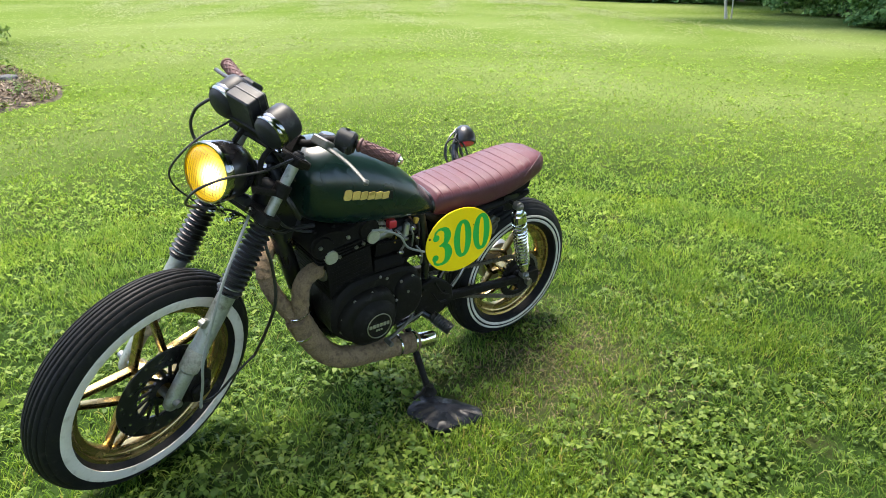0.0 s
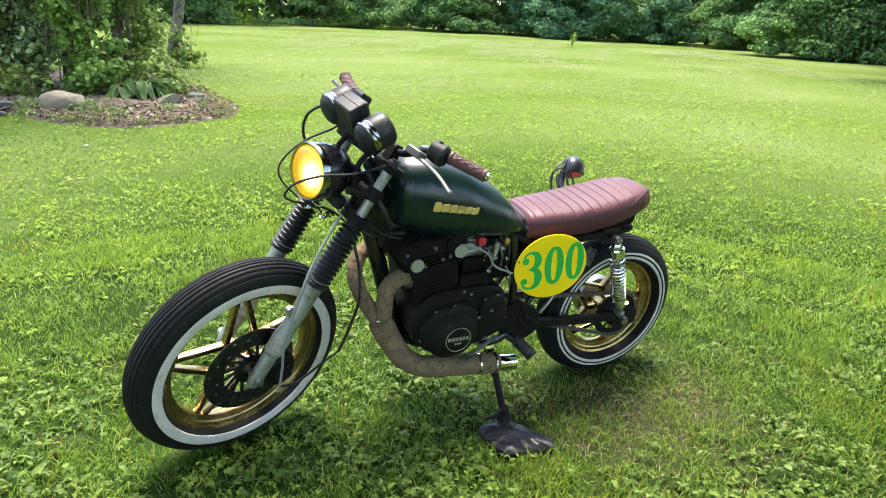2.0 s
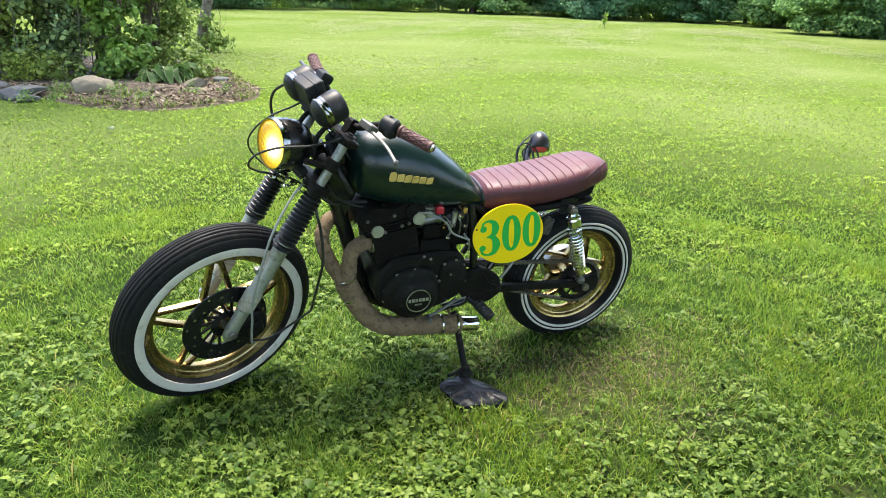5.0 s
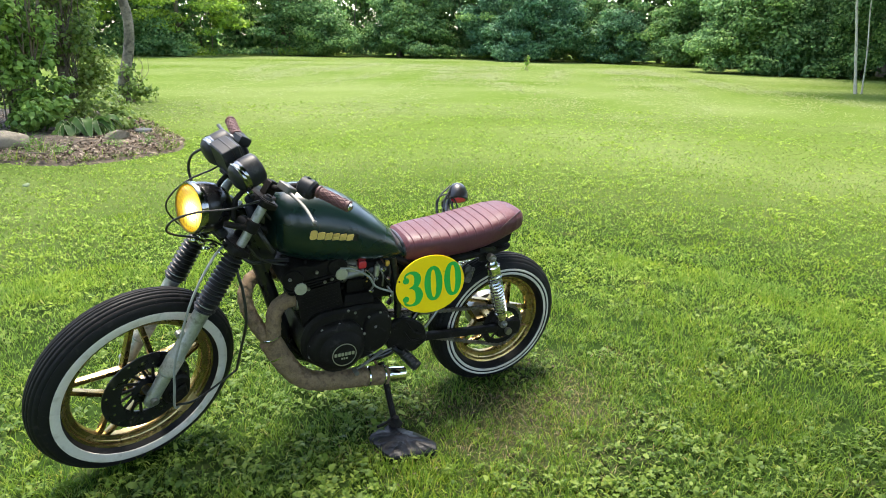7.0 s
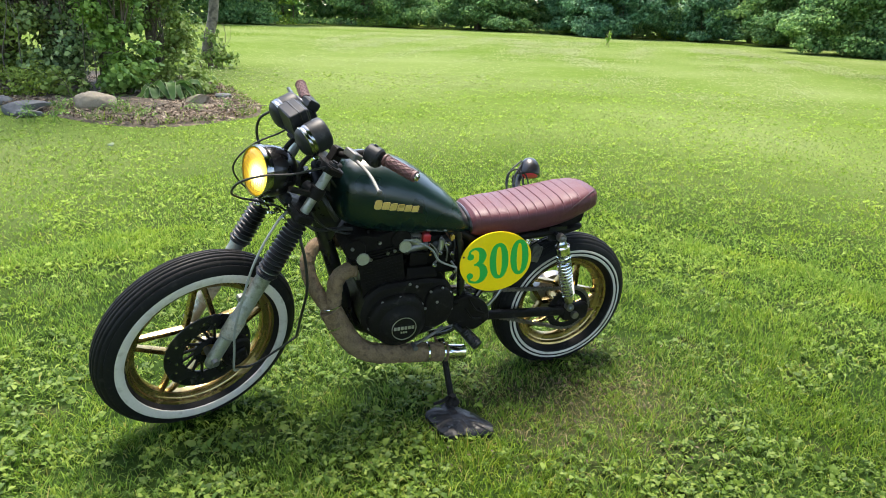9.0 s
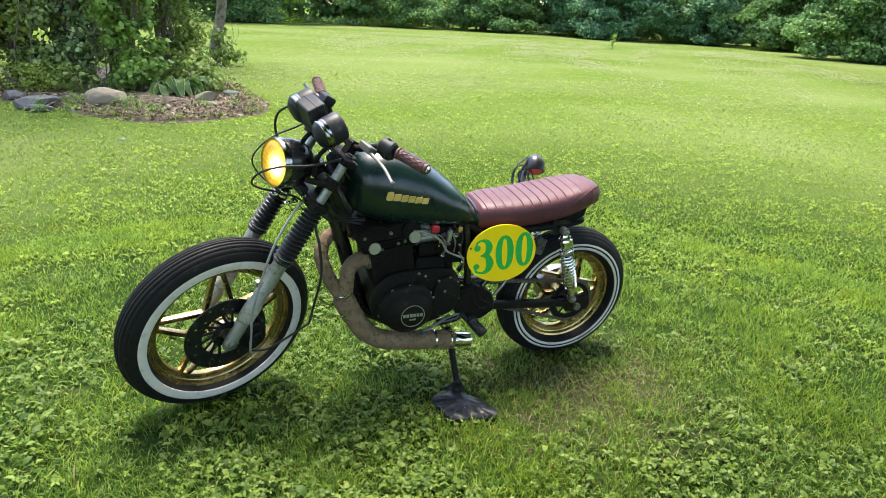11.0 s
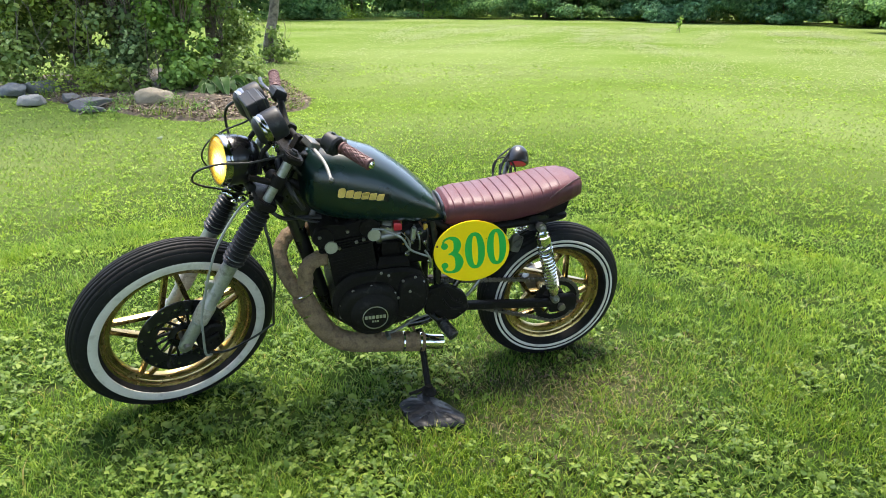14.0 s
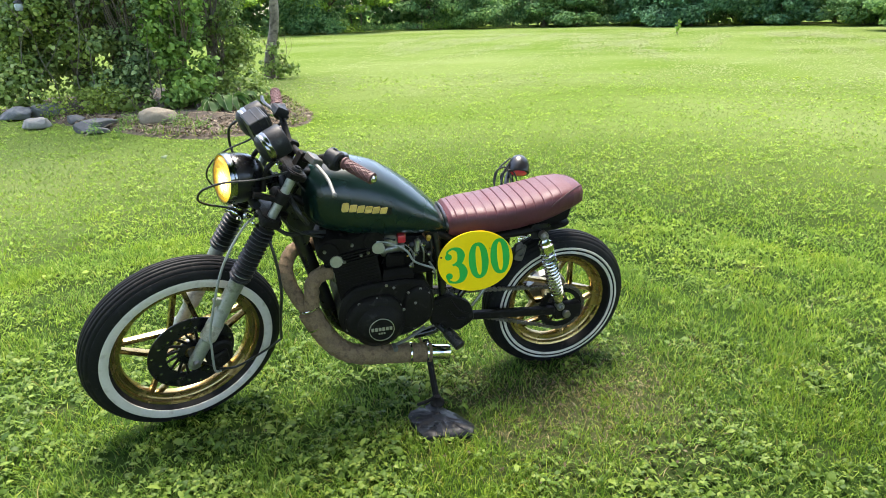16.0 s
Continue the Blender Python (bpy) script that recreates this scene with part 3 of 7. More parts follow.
# Fork legs: chromed tube, grey slider, ribbed gaiter.
for s in (-1, 1):
    y = 0.102 * s
    leg = part("fork_leg", Geo().add(*lathe([(0.0, 0.30), (0.0155, 0.30), (0.0155, 0.772), (0.0, 0.772)], (0.004, y, 0), (0, 0, 1), 24)).moved(FORK), M_FORK, bike, "dull grey fork tube")
    sl = Geo().add(*lathe([(0.0, -0.034), (0.014, -0.034), (0.019, -0.026), (0.0225, -0.005), (0.0225, 0.09), (0.0285, 0.098), (0.029, 0.165), (0.0255, 0.175), (0.026, 0.355), (0.028, 0.36), (0.028, 0.372), (0, 0.372)], (0.004, y, 0), (0, 0, 1), 28))
    sl.add(*lathe([(0, -0.018), (0.016, -0.018), (0.016, 0.018), (0, 0.018)], (0.004, y, 0.0), (0, 1, 0), 20))
    sl.add(*box((-0.02, y - 0.008, 0.235), (-0.04, y + 0.008, 0.262), 0.003))
    sl.add(*lathe([(0, -0.009), (0.008, -0.009), (0.008, 0.009), (0, 0.009)], (-0.038, y, 0.249), (0, 1, 0), 12))
    part("slider", sl.moved(FORK), M_FORK, leg, "weathered grey fork slider")
    part("worn_band", Geo().add(*lathe([(0.0275, 0.100), (0.0294, 0.103), (0.0290, 0.125), (0.0297, 0.150), (0.0292, 0.164), (0.0275, 0.166)], (0.004, y, 0), (0, 0, 1), 28, ring=True)).moved(FORK), M_TAPE, leg, "pale worn band round the slider")
    rows = []
    for k in range(13):
        z = 0.352 + k * 0.0158
        r = 0.0375 - 0.0035 * k / 12
        rows += [(r - 0.0095, z), (r - 0.001, z + 0.0045), (r + 0.0005, z + 0.0065), (r - 0.001, z + 0.0085), (r - 0.0095, z + 0.0128)]
    part("fork_cap", Geo().add(*lathe([(0, 0.770), (0.0175, 0.770), (0.0175, 0.780), (0.015, 0.784), (0.010, 0.784), (0.010, 0.790), (0, 0.790)], (0.004, y, 0), (0, 0, 1), 20)).moved(FORK), M_PLASTIC, leg, "black fork cap")
    ga = Geo().add(*lathe([(0.0, 0.346), (0.032, 0.346)] + rows + [(0.027, 0.562), (0.0, 0.562)], (0.004, y, 0), (0, 0, 1), 28))
    part("gaiter", ga.moved(FORK), M_RUBBER, leg, "black ribbed rubber fork gaiter", sharp=50)

# Triple clamps, stem.
for nm, z, th in (("lower_triple_clamp", 0.582, 0.026), ("upper_triple_clamp", 0.762, 0.022)):
    g = Geo().add(*slab(rounded([(-0.035, -0.135), (0.035, -0.135), (0.05, -0.07), (0.11, -0.035), (0.11, 0.035), (0.05, 0.07), (0.035, 0.135), (-0.035, 0.135), (-0.02, 0.05), (-0.02, -0.05)], 0.015), z - th / 2, z + th / 2, 0.004, "xy"))
    for s in (-1, 1):
        g.add(*lathe([(0.018, -th * 0.6), (0.03, -th * 0.6), (0.031, 0), (0.03, th * 0.6), (0.018, th * 0.6)], (0.004, s * 0.102, z), (0, 0, 1), 20))
        g.add(*bolt_geo((-0.034, s * 0.085, z), (-1, 0, 0), 0.007, 0.012))
    clamp = part(nm, g.moved(FORK), M_ENGINE, bike)
    for s in (-1, 1):
        part("clamp_bolt", Geo().add(*bolt_geo((-0.036, s * 0.07, z + 0.004), (-1, 0, 0.2), 0.009, 0.014)).moved(FORK), M_CHROME, clamp)
part("steering_stem", Geo().add(*lathe([(0, 0.56), (0.024, 0.56), (0.029, 0.575), (0.029, 0.75), (0.022, 0.77), (0.018, 0.79), (0, 0.79)], (0.08, 0, 0), (0, 0, 1), 24)).moved(FORK), M_BLACK, bike)
for s in (-1, 1):
    g = Geo().add(*lathe([(0.018, 0.652), (0.024, 0.654), (0.024, 0.690), (0.018, 0.692)], (0.004, s * 0.102, 0), (0, 0, 1), 20))
    g.add(*tube([(-0.01, s * 0.10, 0.66), (-0.05, s * 0.095, 0.655), (-0.085, s * 0.09, 0.65)], 0.011, 8, 4))
    part("headlight_bracket", g.moved(FORK), M_ENGINE, bike)

# Headlight: shell, chrome rim, lit amber lens behind a wire grille.
LC, LN = Vector((-0.133, 0.026, 0.631)), Vector((-0.931, -0.039, -0.362)).normalized()
shell = Geo().add(*lathe([(0.078, 0.0), (0.0805, -0.012), (0.0825, -0.022), (0.082, -0.045), (0.077, -0.078), (0.062, -0.106), (0.038, -0.125), (0.0, -0.132)], LC, LN, 40))
head = part("headlight", shell.moved(FORK), M_BLACK, bike, "round headlight with lit amber lens and wire grille")
part("headlight_rim", Geo().add(*lathe([(0.0745, 0.006), (0.0765, 0.011), (0.0800, 0.0115), (0.0835, 0.007), (0.0848, 0.000), (0.0845, -0.010), (0.0815, -0.0135), (0.0775, -0.008)], LC, LN, 48, ring=True)).moved(FORK), M_RIM, head, "chrome headlight rim")
LENS_HOT = tuple(FORK @ (LC + LN * 0.016 + Vector((-0.004, -0.030, 0.004))))
M_LENS = lens_mat()
dome = [(0.0, 0.022)] + [(0.0752 * math.sin(a), 0.004 + 0.018 * math.cos(a)) for a in (0.2, 0.4, 0.6, 0.8, 1.0, 1.2, 1.4, 1.57)] + [(0.0752, -0.006), (0, -0.006)]
part("lens", Geo().add(*lathe(dome, LC, LN, 40)).moved(FORK), M_LENS, head, "glowing amber lens")
gr = Geo()
gn = LN
gw = (Vector((0, 0, -1)) + LN * LN.z).normalized()
gu = gn.cross(gw)
for k in range(-8, 9):
    d = k * 0.0088
    h = math.sqrt(max(0.0, 0.0752**2 - d * d))
    for p, q in ((gu, gw), (gw, gu)):
        line = []
        for j in range(7):
            e = -h + 2 * h * j / 6
            rr = (d * d + e * e) / 0.0752**2
            line.append(LC + p * d + q * e + gn * (0.006 + 0.018 * math.sqrt(max(0, 1 - min(1, rr)))))
        gr.add(*tube(line, 0.0006, 4, 1, smooth=False))
part("wire_grille", gr.moved(FORK), M_BRONZE, head, "fine wire mesh over the lens")

# Instruments: two round clocks with chrome bands and a warning lamp box between them.
GN = Vector((0.62, 0, 0.785)).normalized()
def clock(centre):
    c = Vector(centre)
    body = part("instrument_clock", Geo().add(*lathe([(0.0, -0.050), (0.030, -0.048), (0.042, -0.040), (0.047, -0.028), (0.0485, -0.010), (0.0495, 0.0), (0.0495, 0.034), (0.0475, 0.040), (0.044, 0.043), (0.042, 0.040), (0, 0.040)], c, GN, 36)).moved(FORK), M_PLASTIC, bike, "round black instrument with chrome band")
    part("chrome_band", Geo().add(*lathe([(0.0470, -0.033), (0.0500, -0.030), (0.0505, -0.024), (0.0496, -0.022), (0.0510, -0.020), (0.0512, -0.012), (0.0485, -0.009), (0.0465, -0.020)], c, GN, 36, ring=True)).moved(FORK), M_RIM, body)
    return body


clock((-0.096, -0.074, 0.824))
clock((-0.092, 0.108, 0.828))
panel = Matrix.Translation((-0.106, 0.026, 0.838)) @ Matrix.Scale(0.9, 4) @ Matrix.Rotation(math.atan2(0.62, 0.785), 4, "Y")
g = Geo().add(*slab(rounded([(-0.05, -0.048), (0.05, -0.048), (0.05, 0.048), (-0.05, 0.048)], 0.008), -0.042, 0.025, 0.005, "xy"))
g.add(*slab(rounded([(-0.043, -0.042), (0.043, -0.042), (0.043, 0.042), (-0.043, 0.042)], 0.006), 0.022, 0.032, 0.003, "xy"))
box_part = part("warning_lamp_box", g.moved(FORK @ panel), M_PLASTIC, bike, "black plastic warning lamp box")
part("seam", Geo().add(*slab(rounded([(-0.052, -0.050), (0.052, -0.050), (0.052, 0.050), (-0.052, 0.050)], 0.008), -0.006, -0.001, 0.001, "xy")).moved(FORK @ panel), M_RUBBER, box_part)
g = Geo().add(*slab([(-0.045, -0.075), (0.01, -0.075), (0.01, 0.10), (-0.045, 0.10)], -0.006, 0.0, 0.002, "xy")).moved(Matrix.Translation((-0.06, 0, 0.775)) @ Matrix.Rotation(0.3, 4, "Y"))
g.add(*tube([(-0.05, -0.05, 0.77), (-0.06, -0.05, 0.72), (-0.04, -0.06, 0.66)], 0.008, 8)).add(*tube([(-0.05, 0.06, 0.77), (-0.06, 0.06, 0.72), (-0.04, 0.06, 0.66)], 0.008, 8))
part("instrument_bracket", g.moved(FORK), M_ENGINE, bike)

# Handlebar, grips, levers, switch boxes.
bar_pts = [(0.118, -0.315, 0.896), (0.085, -0.235, 0.887), (0.047, -0.15, 0.862), (0.040, -0.075, 0.812), (0.040, 0.0, 0.806), (0.040, 0.075, 0.812), (0.026, 0.15, 0.855), (0.026, 0.222, 0.877), (0.045, 0.304, 0.895)]
part("handlebar", Geo().add(*tube(bar_pts, 0.011, 12)).moved(FORK), M_ENGINE, bike, "low black handlebar")
for s in (-1, 1):
    g = Geo().add(*box((0.022, s * 0.045 - 0.014, 0.77), (0.058, s * 0.045 + 0.014, 0.826), 0.006))
    part("bar_clamp", g.moved(FORK), M_ENGINE, bike)


def grip(a, b, label):
    a, b = Vector(a), Vector(b)
    ax, ln = (b - a).normalized(), (b - a).length
    g = Geo().add(*lathe([(0.0, 0.0), (0.020, 0.0), (0.021, 0.006), (0.0165, 0.010), (0.0165, ln - 0.008), (0.019, ln - 0.006), (0.019, ln), (0.0, ln)], a, ax, 24))
    body = part("grip", g.moved(FORK), M_GRIP, bike, label)
    u, w, _ = basis(ax)
    g = Geo()
    for k in range(8):
        for turn in (1, -1):
            line = []
            for j in range(9):
                t = j / 8
                an = 2 * math.pi * k / 8 + turn * t * 2.6
                line.append(a + ax * (0.014 + t * (ln - 0.026)) + (u * math.cos(an) + w * math.sin(an)) * 0.0172)
            g.add(*tube(line, 0.0019, 5, 1, smooth=False))
    part("waffle_ribs", g.moved(FORK), M_GRIP, body)
    part("bar_end", Geo().add(*lathe([(0, 0), (0.013, 0), (0.0135, 0.006), (0.009, 0.010), (0, 0.010)], b, ax, 16)).moved(FORK), M_CHROME, body)


grip((0.078, -0.205, 0.882), (0.118, -0.315, 0.896), "brown waffle rubber grip")
grip((0.022, 0.205, 0.873), (0.046, 0.308, 0.896), "brown waffle rubber grip")
g = Geo().add(*lathe([(0, 0), (0.024, 0), (0.030, 0.005), (0.031, 0.045), (0.026, 0.052), (0, 0.052)], (0.050, -0.150, 0.872), (0.36, -0.92, 0.10), 28))
g.add(*box((0.040, -0.200, 0.842), (0.082, -0.166, 0.884), 0.012))
g.add(*lathe([(0, 0), (0.007, 0), (0.007, 0.012), (0, 0.012)], (0.05, -0.17, 0.895), (0, 0, 1), 10))
part("switch_box", g.moved(FORK), M_PLASTIC, bike, "black switch box on the handlebar")
g = Geo().add(*slab(rounded([(0.002, -0.165), (0.036, -0.168), (0.056, -0.138), (0.034, -0.112), (-0.004, -0.112)], 0.008), 0.828, 0.852, 0.003, "xy"))
part("clutch_perch", g.moved(FORK), M_LEVER, bike, "dull alloy lever perch")
lev = [(0.004, -0.122, 0.836), (0.012, -0.152, 0.834), (0.020, -0.190, 0.832), (0.028, -0.245, 0.824), (0.024, -0.312, 0.807)]
part("clutch_lever", Geo().add(*tube(lev, lambda t: 0.0075 - 0.002 * t, 10, 6, flat=0.7)).add(*lathe([(0, -0.009), (0.006, -0.007), (0.009, 0), (0.006, 0.007), (0, 0.009)], lev[-1], (0, 0, 1), 12)).moved(FORK), M_LEVER, bike, "bare alloy clutch lever")
g = Geo().add(*box((-0.020, 0.128, 0.862), (0.026, 0.172, 0.892), 0.006)).add(*lathe([(0, 0), (0.022, 0), (0.025, 0.004), (0.025, 0.032), (0.022, 0.036), (0, 0.036)], (0.022, 0.165, 0.862), (0.12, 0.95, 0.24), 18)).add(*box((0.010, 0.165, 0.842), (0.052, 0.196, 0.870), 0.006))
g.add(*lathe([(0, 0), (0.008, 0), (0.009, 0.014), (0, 0.014)], (0.038, 0.178, 0.872), (0.3, 0, 1), 10)).add(*lathe([(0, 0), (0.006, 0), (0.006, 0.012), (0, 0.012)], (0.050, 0.182, 0.856), (1, 0, 0.2), 10))
part("brake_switch_box", g.moved(FORK), M_PLASTIC, bike)
lev = [(-0.012, 0.15, 0.870), (-0.022, 0.19, 0.868), (-0.020, 0.235, 0.866), (-0.006, 0.285, 0.868)]
part("brake_lever", Geo().add(*tube(lev, 0.0065, 10, 6, flat=0.7)).moved(FORK), M_BLACK, bike)

# ---- fuel tank ----
TOP = [(-0.31, 0.885), (-0.295, 0.916), (-0.26, 0.941), (-0.20, 0.955), (-0.14, 0.946), (-0.05, 0.917), (0.017, 0.876), (0.084, 0.825), (0.15, 0.764), (0.195, 0.712), (0.218, 0.664), (0.224, 0.650)]
BOT = [(-0.31, 0.775), (-0.295, 0.742), (-0.26, 0.720), (-0.20, 0.702), (-0.14, 0.690), (-0.05, 0.677), (0.017, 0.672), (0.084, 0.668), (0.15, 0.662), (0.195, 0.654), (0.218, 0.643), (0.224, 0.640)]
WID = [0.03, 0.085, 0.122, 0.145, 0.154, 0.156, 0.153, 0.144, 0.120, 0.092, 0.062, 0.03]


def curve_at(xs, ys, x):
    return float(np.interp(x, xs, ys))


rings = []
xs = [p[0] for p in TOP]
for i in range(45):
    t = i / 44
    x = -0.31 + 0.534 * (t - 0.0) if 0 < t < 1 else (-0.31 if t == 0 else 0.224)
    zt, zb, w = curve_at(xs, [p[1] for p in TOP], x), curve_at(xs, [p[1] for p in BOT], x), curve_at(xs, WID, x)
    zm = zb + (zt - zb) * 0.42
    ring = []
    for k in range(40):
        a = 2 * math.pi * k / 40
        c, s = math.cos(a), math.sin(a)
        if s >= 0:
            y, z = w * math.copysign(abs(c) ** 0.78, c), zm + (zt - zm) * abs(s) ** 0.92
        else:
            y, z = w * math.copysign(abs(c) ** 0.45, c) * (1 - 0.12 * abs(s)), zm - (zm - zb) * abs(s) ** 0.75
        ring.append(Vector((x, y, z)))
    rings.append(ring)
for _ in range(2):
    rings = [rings[0]] + [[(rings[i - 1][k] + rings[i][k] * 2 + rings[i + 1][k]) / 4 for k in range(40)] for i in range(1, 44)] + [rings[44]]
tank = part("fuel_tank", Geo().add(*ring_loft(rings)), M_TANK, bike, "dark green painted fuel tank", sharp=60)
cap = Geo().add(*lathe([(0, -0.012), (0.026, -0.012), (0.028, 0.004), (0.025, 0.010), (0.02, 0.014), (0, 0.015)], (-0.165, 0.0, 0.948), (0.18, 0, 1), 28))
part("fuel_cap", cap, M_BLACK, tank, "low black fuel cap")


def tank_side(x, z):
    """The outside of the tank's left flank at a place along and a height."""
    zt, zb, w = curve_at(xs, [p[1] for p in TOP], x), curve_at(xs, [p[1] for p in BOT], x), curve_at(xs, WID, x)
    zm = zb + (zt - zb) * 0.42
    if z >= zm:
        s = ((z - zm) / (zt - zm)) ** (1 / 0.92)
        return -w * math.sqrt(max(0, 1 - s * s)) ** 0.78
    s = ((zm - z) / (zm - zb)) ** (1 / 0.75)
    return -w * math.sqrt(max(0, 1 - s * s)) ** 0.45 * (1 - 0.12 * s)


# The badge: plain raised bars, six of them, the first one rounder.
for k in range(6):
    x0 = -0.178 + k * 0.0255
    hw, hh = 0.0118, (0.0155 if k == 0 else 0.0125) - 0.0005 * k
    zc = 0.822 - k * 0.0042
    out = rounded([(-hw, -hh), (hw, -hh), (hw, hh), (-hw, hh)], 0.003 if k else 0.009)
    v = []
    for off in (0.004, -0.003):
        v.append([Vector((x0 + a + 0.003 * b / hh, tank_side(x0 + a, zc + b) - off, zc + b)) for a, b in out])
    part("badge_bar", Geo().add(*ring_loft([v[1], v[0]])), M_BADGE, tank, "raised gold bar of the tank badge")
part("badge_backing", Geo().add(*ring_loft([[Vector((x, tank_side(x, z) - o, z)) for x, z in [(-0.19 + 0.168 * i / 8, 0.835 - 0.027 * i / 8 - 0.0) for i in range(9)] + [(-0.022 - 0.168 * i / 8, 0.783 + 0.027 * i / 8) for i in range(9)]] for o in (-0.003, 0.0012)])), M_BLACK, tank)

# ---- seat ----
SX = [0.188, 0.195, 0.21, 0.26, 0.36, 0.46, 0.55, 0.62, 0.68, 0.715, 0.735, 0.748, 0.754]
ST = [0.700, 0.720, 0.734, 0.742, 0.748, 0.760, 0.774, 0.788, 0.793, 0.788, 0.780, 0.766, 0.748]
SB = [0.645, 0.638, 0.634, 0.632, 0.633, 0.640, 0.656, 0.674, 0.690, 0.700, 0.707, 0.716, 0.730]
SW = [0.082, 0.092, 0.098, 0.108, 0.118, 0.122, 0.121, 0.114, 0.099, 0.080, 0.062, 0.040, 0.014]
rings = []
N = 340
for i in range(N):
    x = 0.188 + 0.566 * (i / (N - 1)) ** 0.94
    zt, zb, w = (curve_at(SX, v, x) for v in (ST, SB, SW))
    rib = 0.0
    if 0.225 < x < 0.66:
        ph = (x - 0.225) / 0.0365
        rib = 0.0052 * (min(1.0, abs(math.sin(math.pi * ph)) * 4.2) ** 0.55 - 1)
    ring = []
    for k in range(44):
        a = 2 * math.pi * k / 44
        c, s = math.cos(a), math.sin(a)
        if s >= 0:
            y = w * math.copysign(abs(c) ** 0.55, c)
            z = zt - 0.052 + 0.052 * abs(s) ** 0.62 + rib * min(1.0, s * 1.8)
        else:
            y = w * math.copysign(abs(c) ** (0.3 + 0.3 * min(1, max(0, (x - 0.6) / 0.13))), c) * (1 - 0.10 * abs(s))
            z = zt - 0.052 - max(0.004, zt - 0.052 - zb) * abs(s) ** 0.8
        ring.append((x, y, z))
    rings.append(ring)
seat = part("seat", Geo().add(*ring_loft(rings)), M_LEATHER, bike, "oxblood leather seat with cross pleats", sharp=70)
def seat_edge(x, s, f):
    """A place on the seat's upper rounding: f from 0 (side) to 1 (crown)."""
    an = f * math.pi / 2
    return (x, s * curve_at(SX, SW, x) * math.cos(an) ** 0.55 * 1.004, curve_at(SX, ST, x) - 0.052 + 0.052 * math.sin(an) ** 0.62 + 0.0008)


rim_line = []
for i in range(24):
    t = i / 23
    rim_line.append(seat_edge(0.585 + 0.158 * t**0.8, -1, 0.02 + 0.72 * t**0.8))
rim_line = rim_line + [(x, -y, z) for x, y, z in reversed(rim_line)]
part("seat_piping", Geo().add(*tube(rim_line, 0.0026, 6, 1, smooth=False)), M_PIPING, seat)
g = Geo().add(*slab(rounded([(0.20, -0.085), (0.60, -0.095), (0.70, -0.06), (0.70, 0.06), (0.60, 0.095), (0.20, 0.085)], 0.03), 0.622, 0.640, 0.006, "xy"))
g.add(*slab(rounded([(0.55, 0.61), (0.69, 0.650), (0.70, 0.70), (0.55, 0.665)], 0.01), -0.055, 0.055, 0.006))
part("seat_base", g, M_DULL_BLACK, bike)
part("seat_front_trim", Geo().add(*tube([(0.196, -0.085, 0.66), (0.194, -0.090, 0.685), (0.190, -0.066, 0.716), (0.190, 0.0, 0.726), (0.190, 0.066, 0.716), (0.194, 0.090, 0.685), (0.196, 0.085, 0.66)], 0.006, 8)), M_BLACK, bike)

# ---- number panel ----
PANEL = Matrix.Translation((0.291, -0.132, 0.553)) @ Matrix.Rotation(radians(-3.6), 4, "Z") @ Matrix.Rotation(radians(3.5), 4, "Y")
oval = [(0.143 * math.cos(2 * math.pi * k / 64), 0.124 * math.sin(2 * math.pi * k / 64)) for k in range(64)]
side_panel = part("number_panel", Geo().add(*slab(oval, -0.002, 0.002, 0.0012)).moved(PANEL), M_YELLOW, bike, "yellow oval racing panel with green number 300")

def numeral(ch, w, h):
    """A fat painted numeral as strokes that swell and thin: outline pieces in the panel's plane."""
    pieces = []
    if ch == "0":
        ring_o = [(w / 2 * math.copysign(abs(math.cos(t)) ** 0.85, math.cos(t)), h / 2 * math.sin(t)) for t in (2 * math.pi * i / 48 for i in range(48))]
        ring_i = [(w * 0.150 * math.copysign(abs(math.cos(t)) ** 0.8, math.cos(t)), h * 0.405 * math.sin(t)) for t in (2 * math.pi * i / 48 for i in range(48))]
        return [(ring_o, ring_i)]
    strokes = [([(-0.30, 0.27), (-0.28, 0.40), (-0.05, 0.462), (0.20, 0.40), (0.29, 0.25), (0.20, 0.09), (-0.02, 0.035), (-0.12, 0.03)], [0.10, 0.09, 0.10, 0.24, 0.34, 0.26, 0.10, 0.07]),
               ([(-0.12, 0.03), (0.02, 0.03), (0.24, -0.04), (0.33, -0.22), (0.22, -0.40), (-0.05, -0.462), (-0.32, -0.40), (-0.36, -0.26)], [0.07, 0.10, 0.28, 0.37, 0.26, 0.10, 0.11, 0.11])]
    for pts, wid in strokes:
        line = smooth_path([(x * w, z * h, 0) for x, z in pts], 5)
        n = len(line)
        left, right = [], []
        for i, q in enumerate(line):
            t = (line[min(i + 1, n - 1)] - line[max(i - 1, 0)]).normalized()
            f = i / (n - 1) * (len(wid) - 1)
            j = min(int(f), len(wid) - 2)
            hw = (wid[j] + (wid[j + 1] - wid[j]) * (f - j)) * w / 2
            left.append((q.x - t.y * hw, q.y + t.x * hw))
            right.append((q.x + t.y * hw, q.y - t.x * hw))
        pieces.append((left, right))
    for x, z in ((-0.26, 0.26), (-0.31, -0.26)):
        ring_o = [(x * w + 0.15 * w * math.cos(t), z * h + 0.15 * w * math.sin(t)) for t in (2 * math.pi * i / 20 for i in range(20))]
        pieces.append((ring_o, [(x * w, z * h)] * 20))
    return pieces


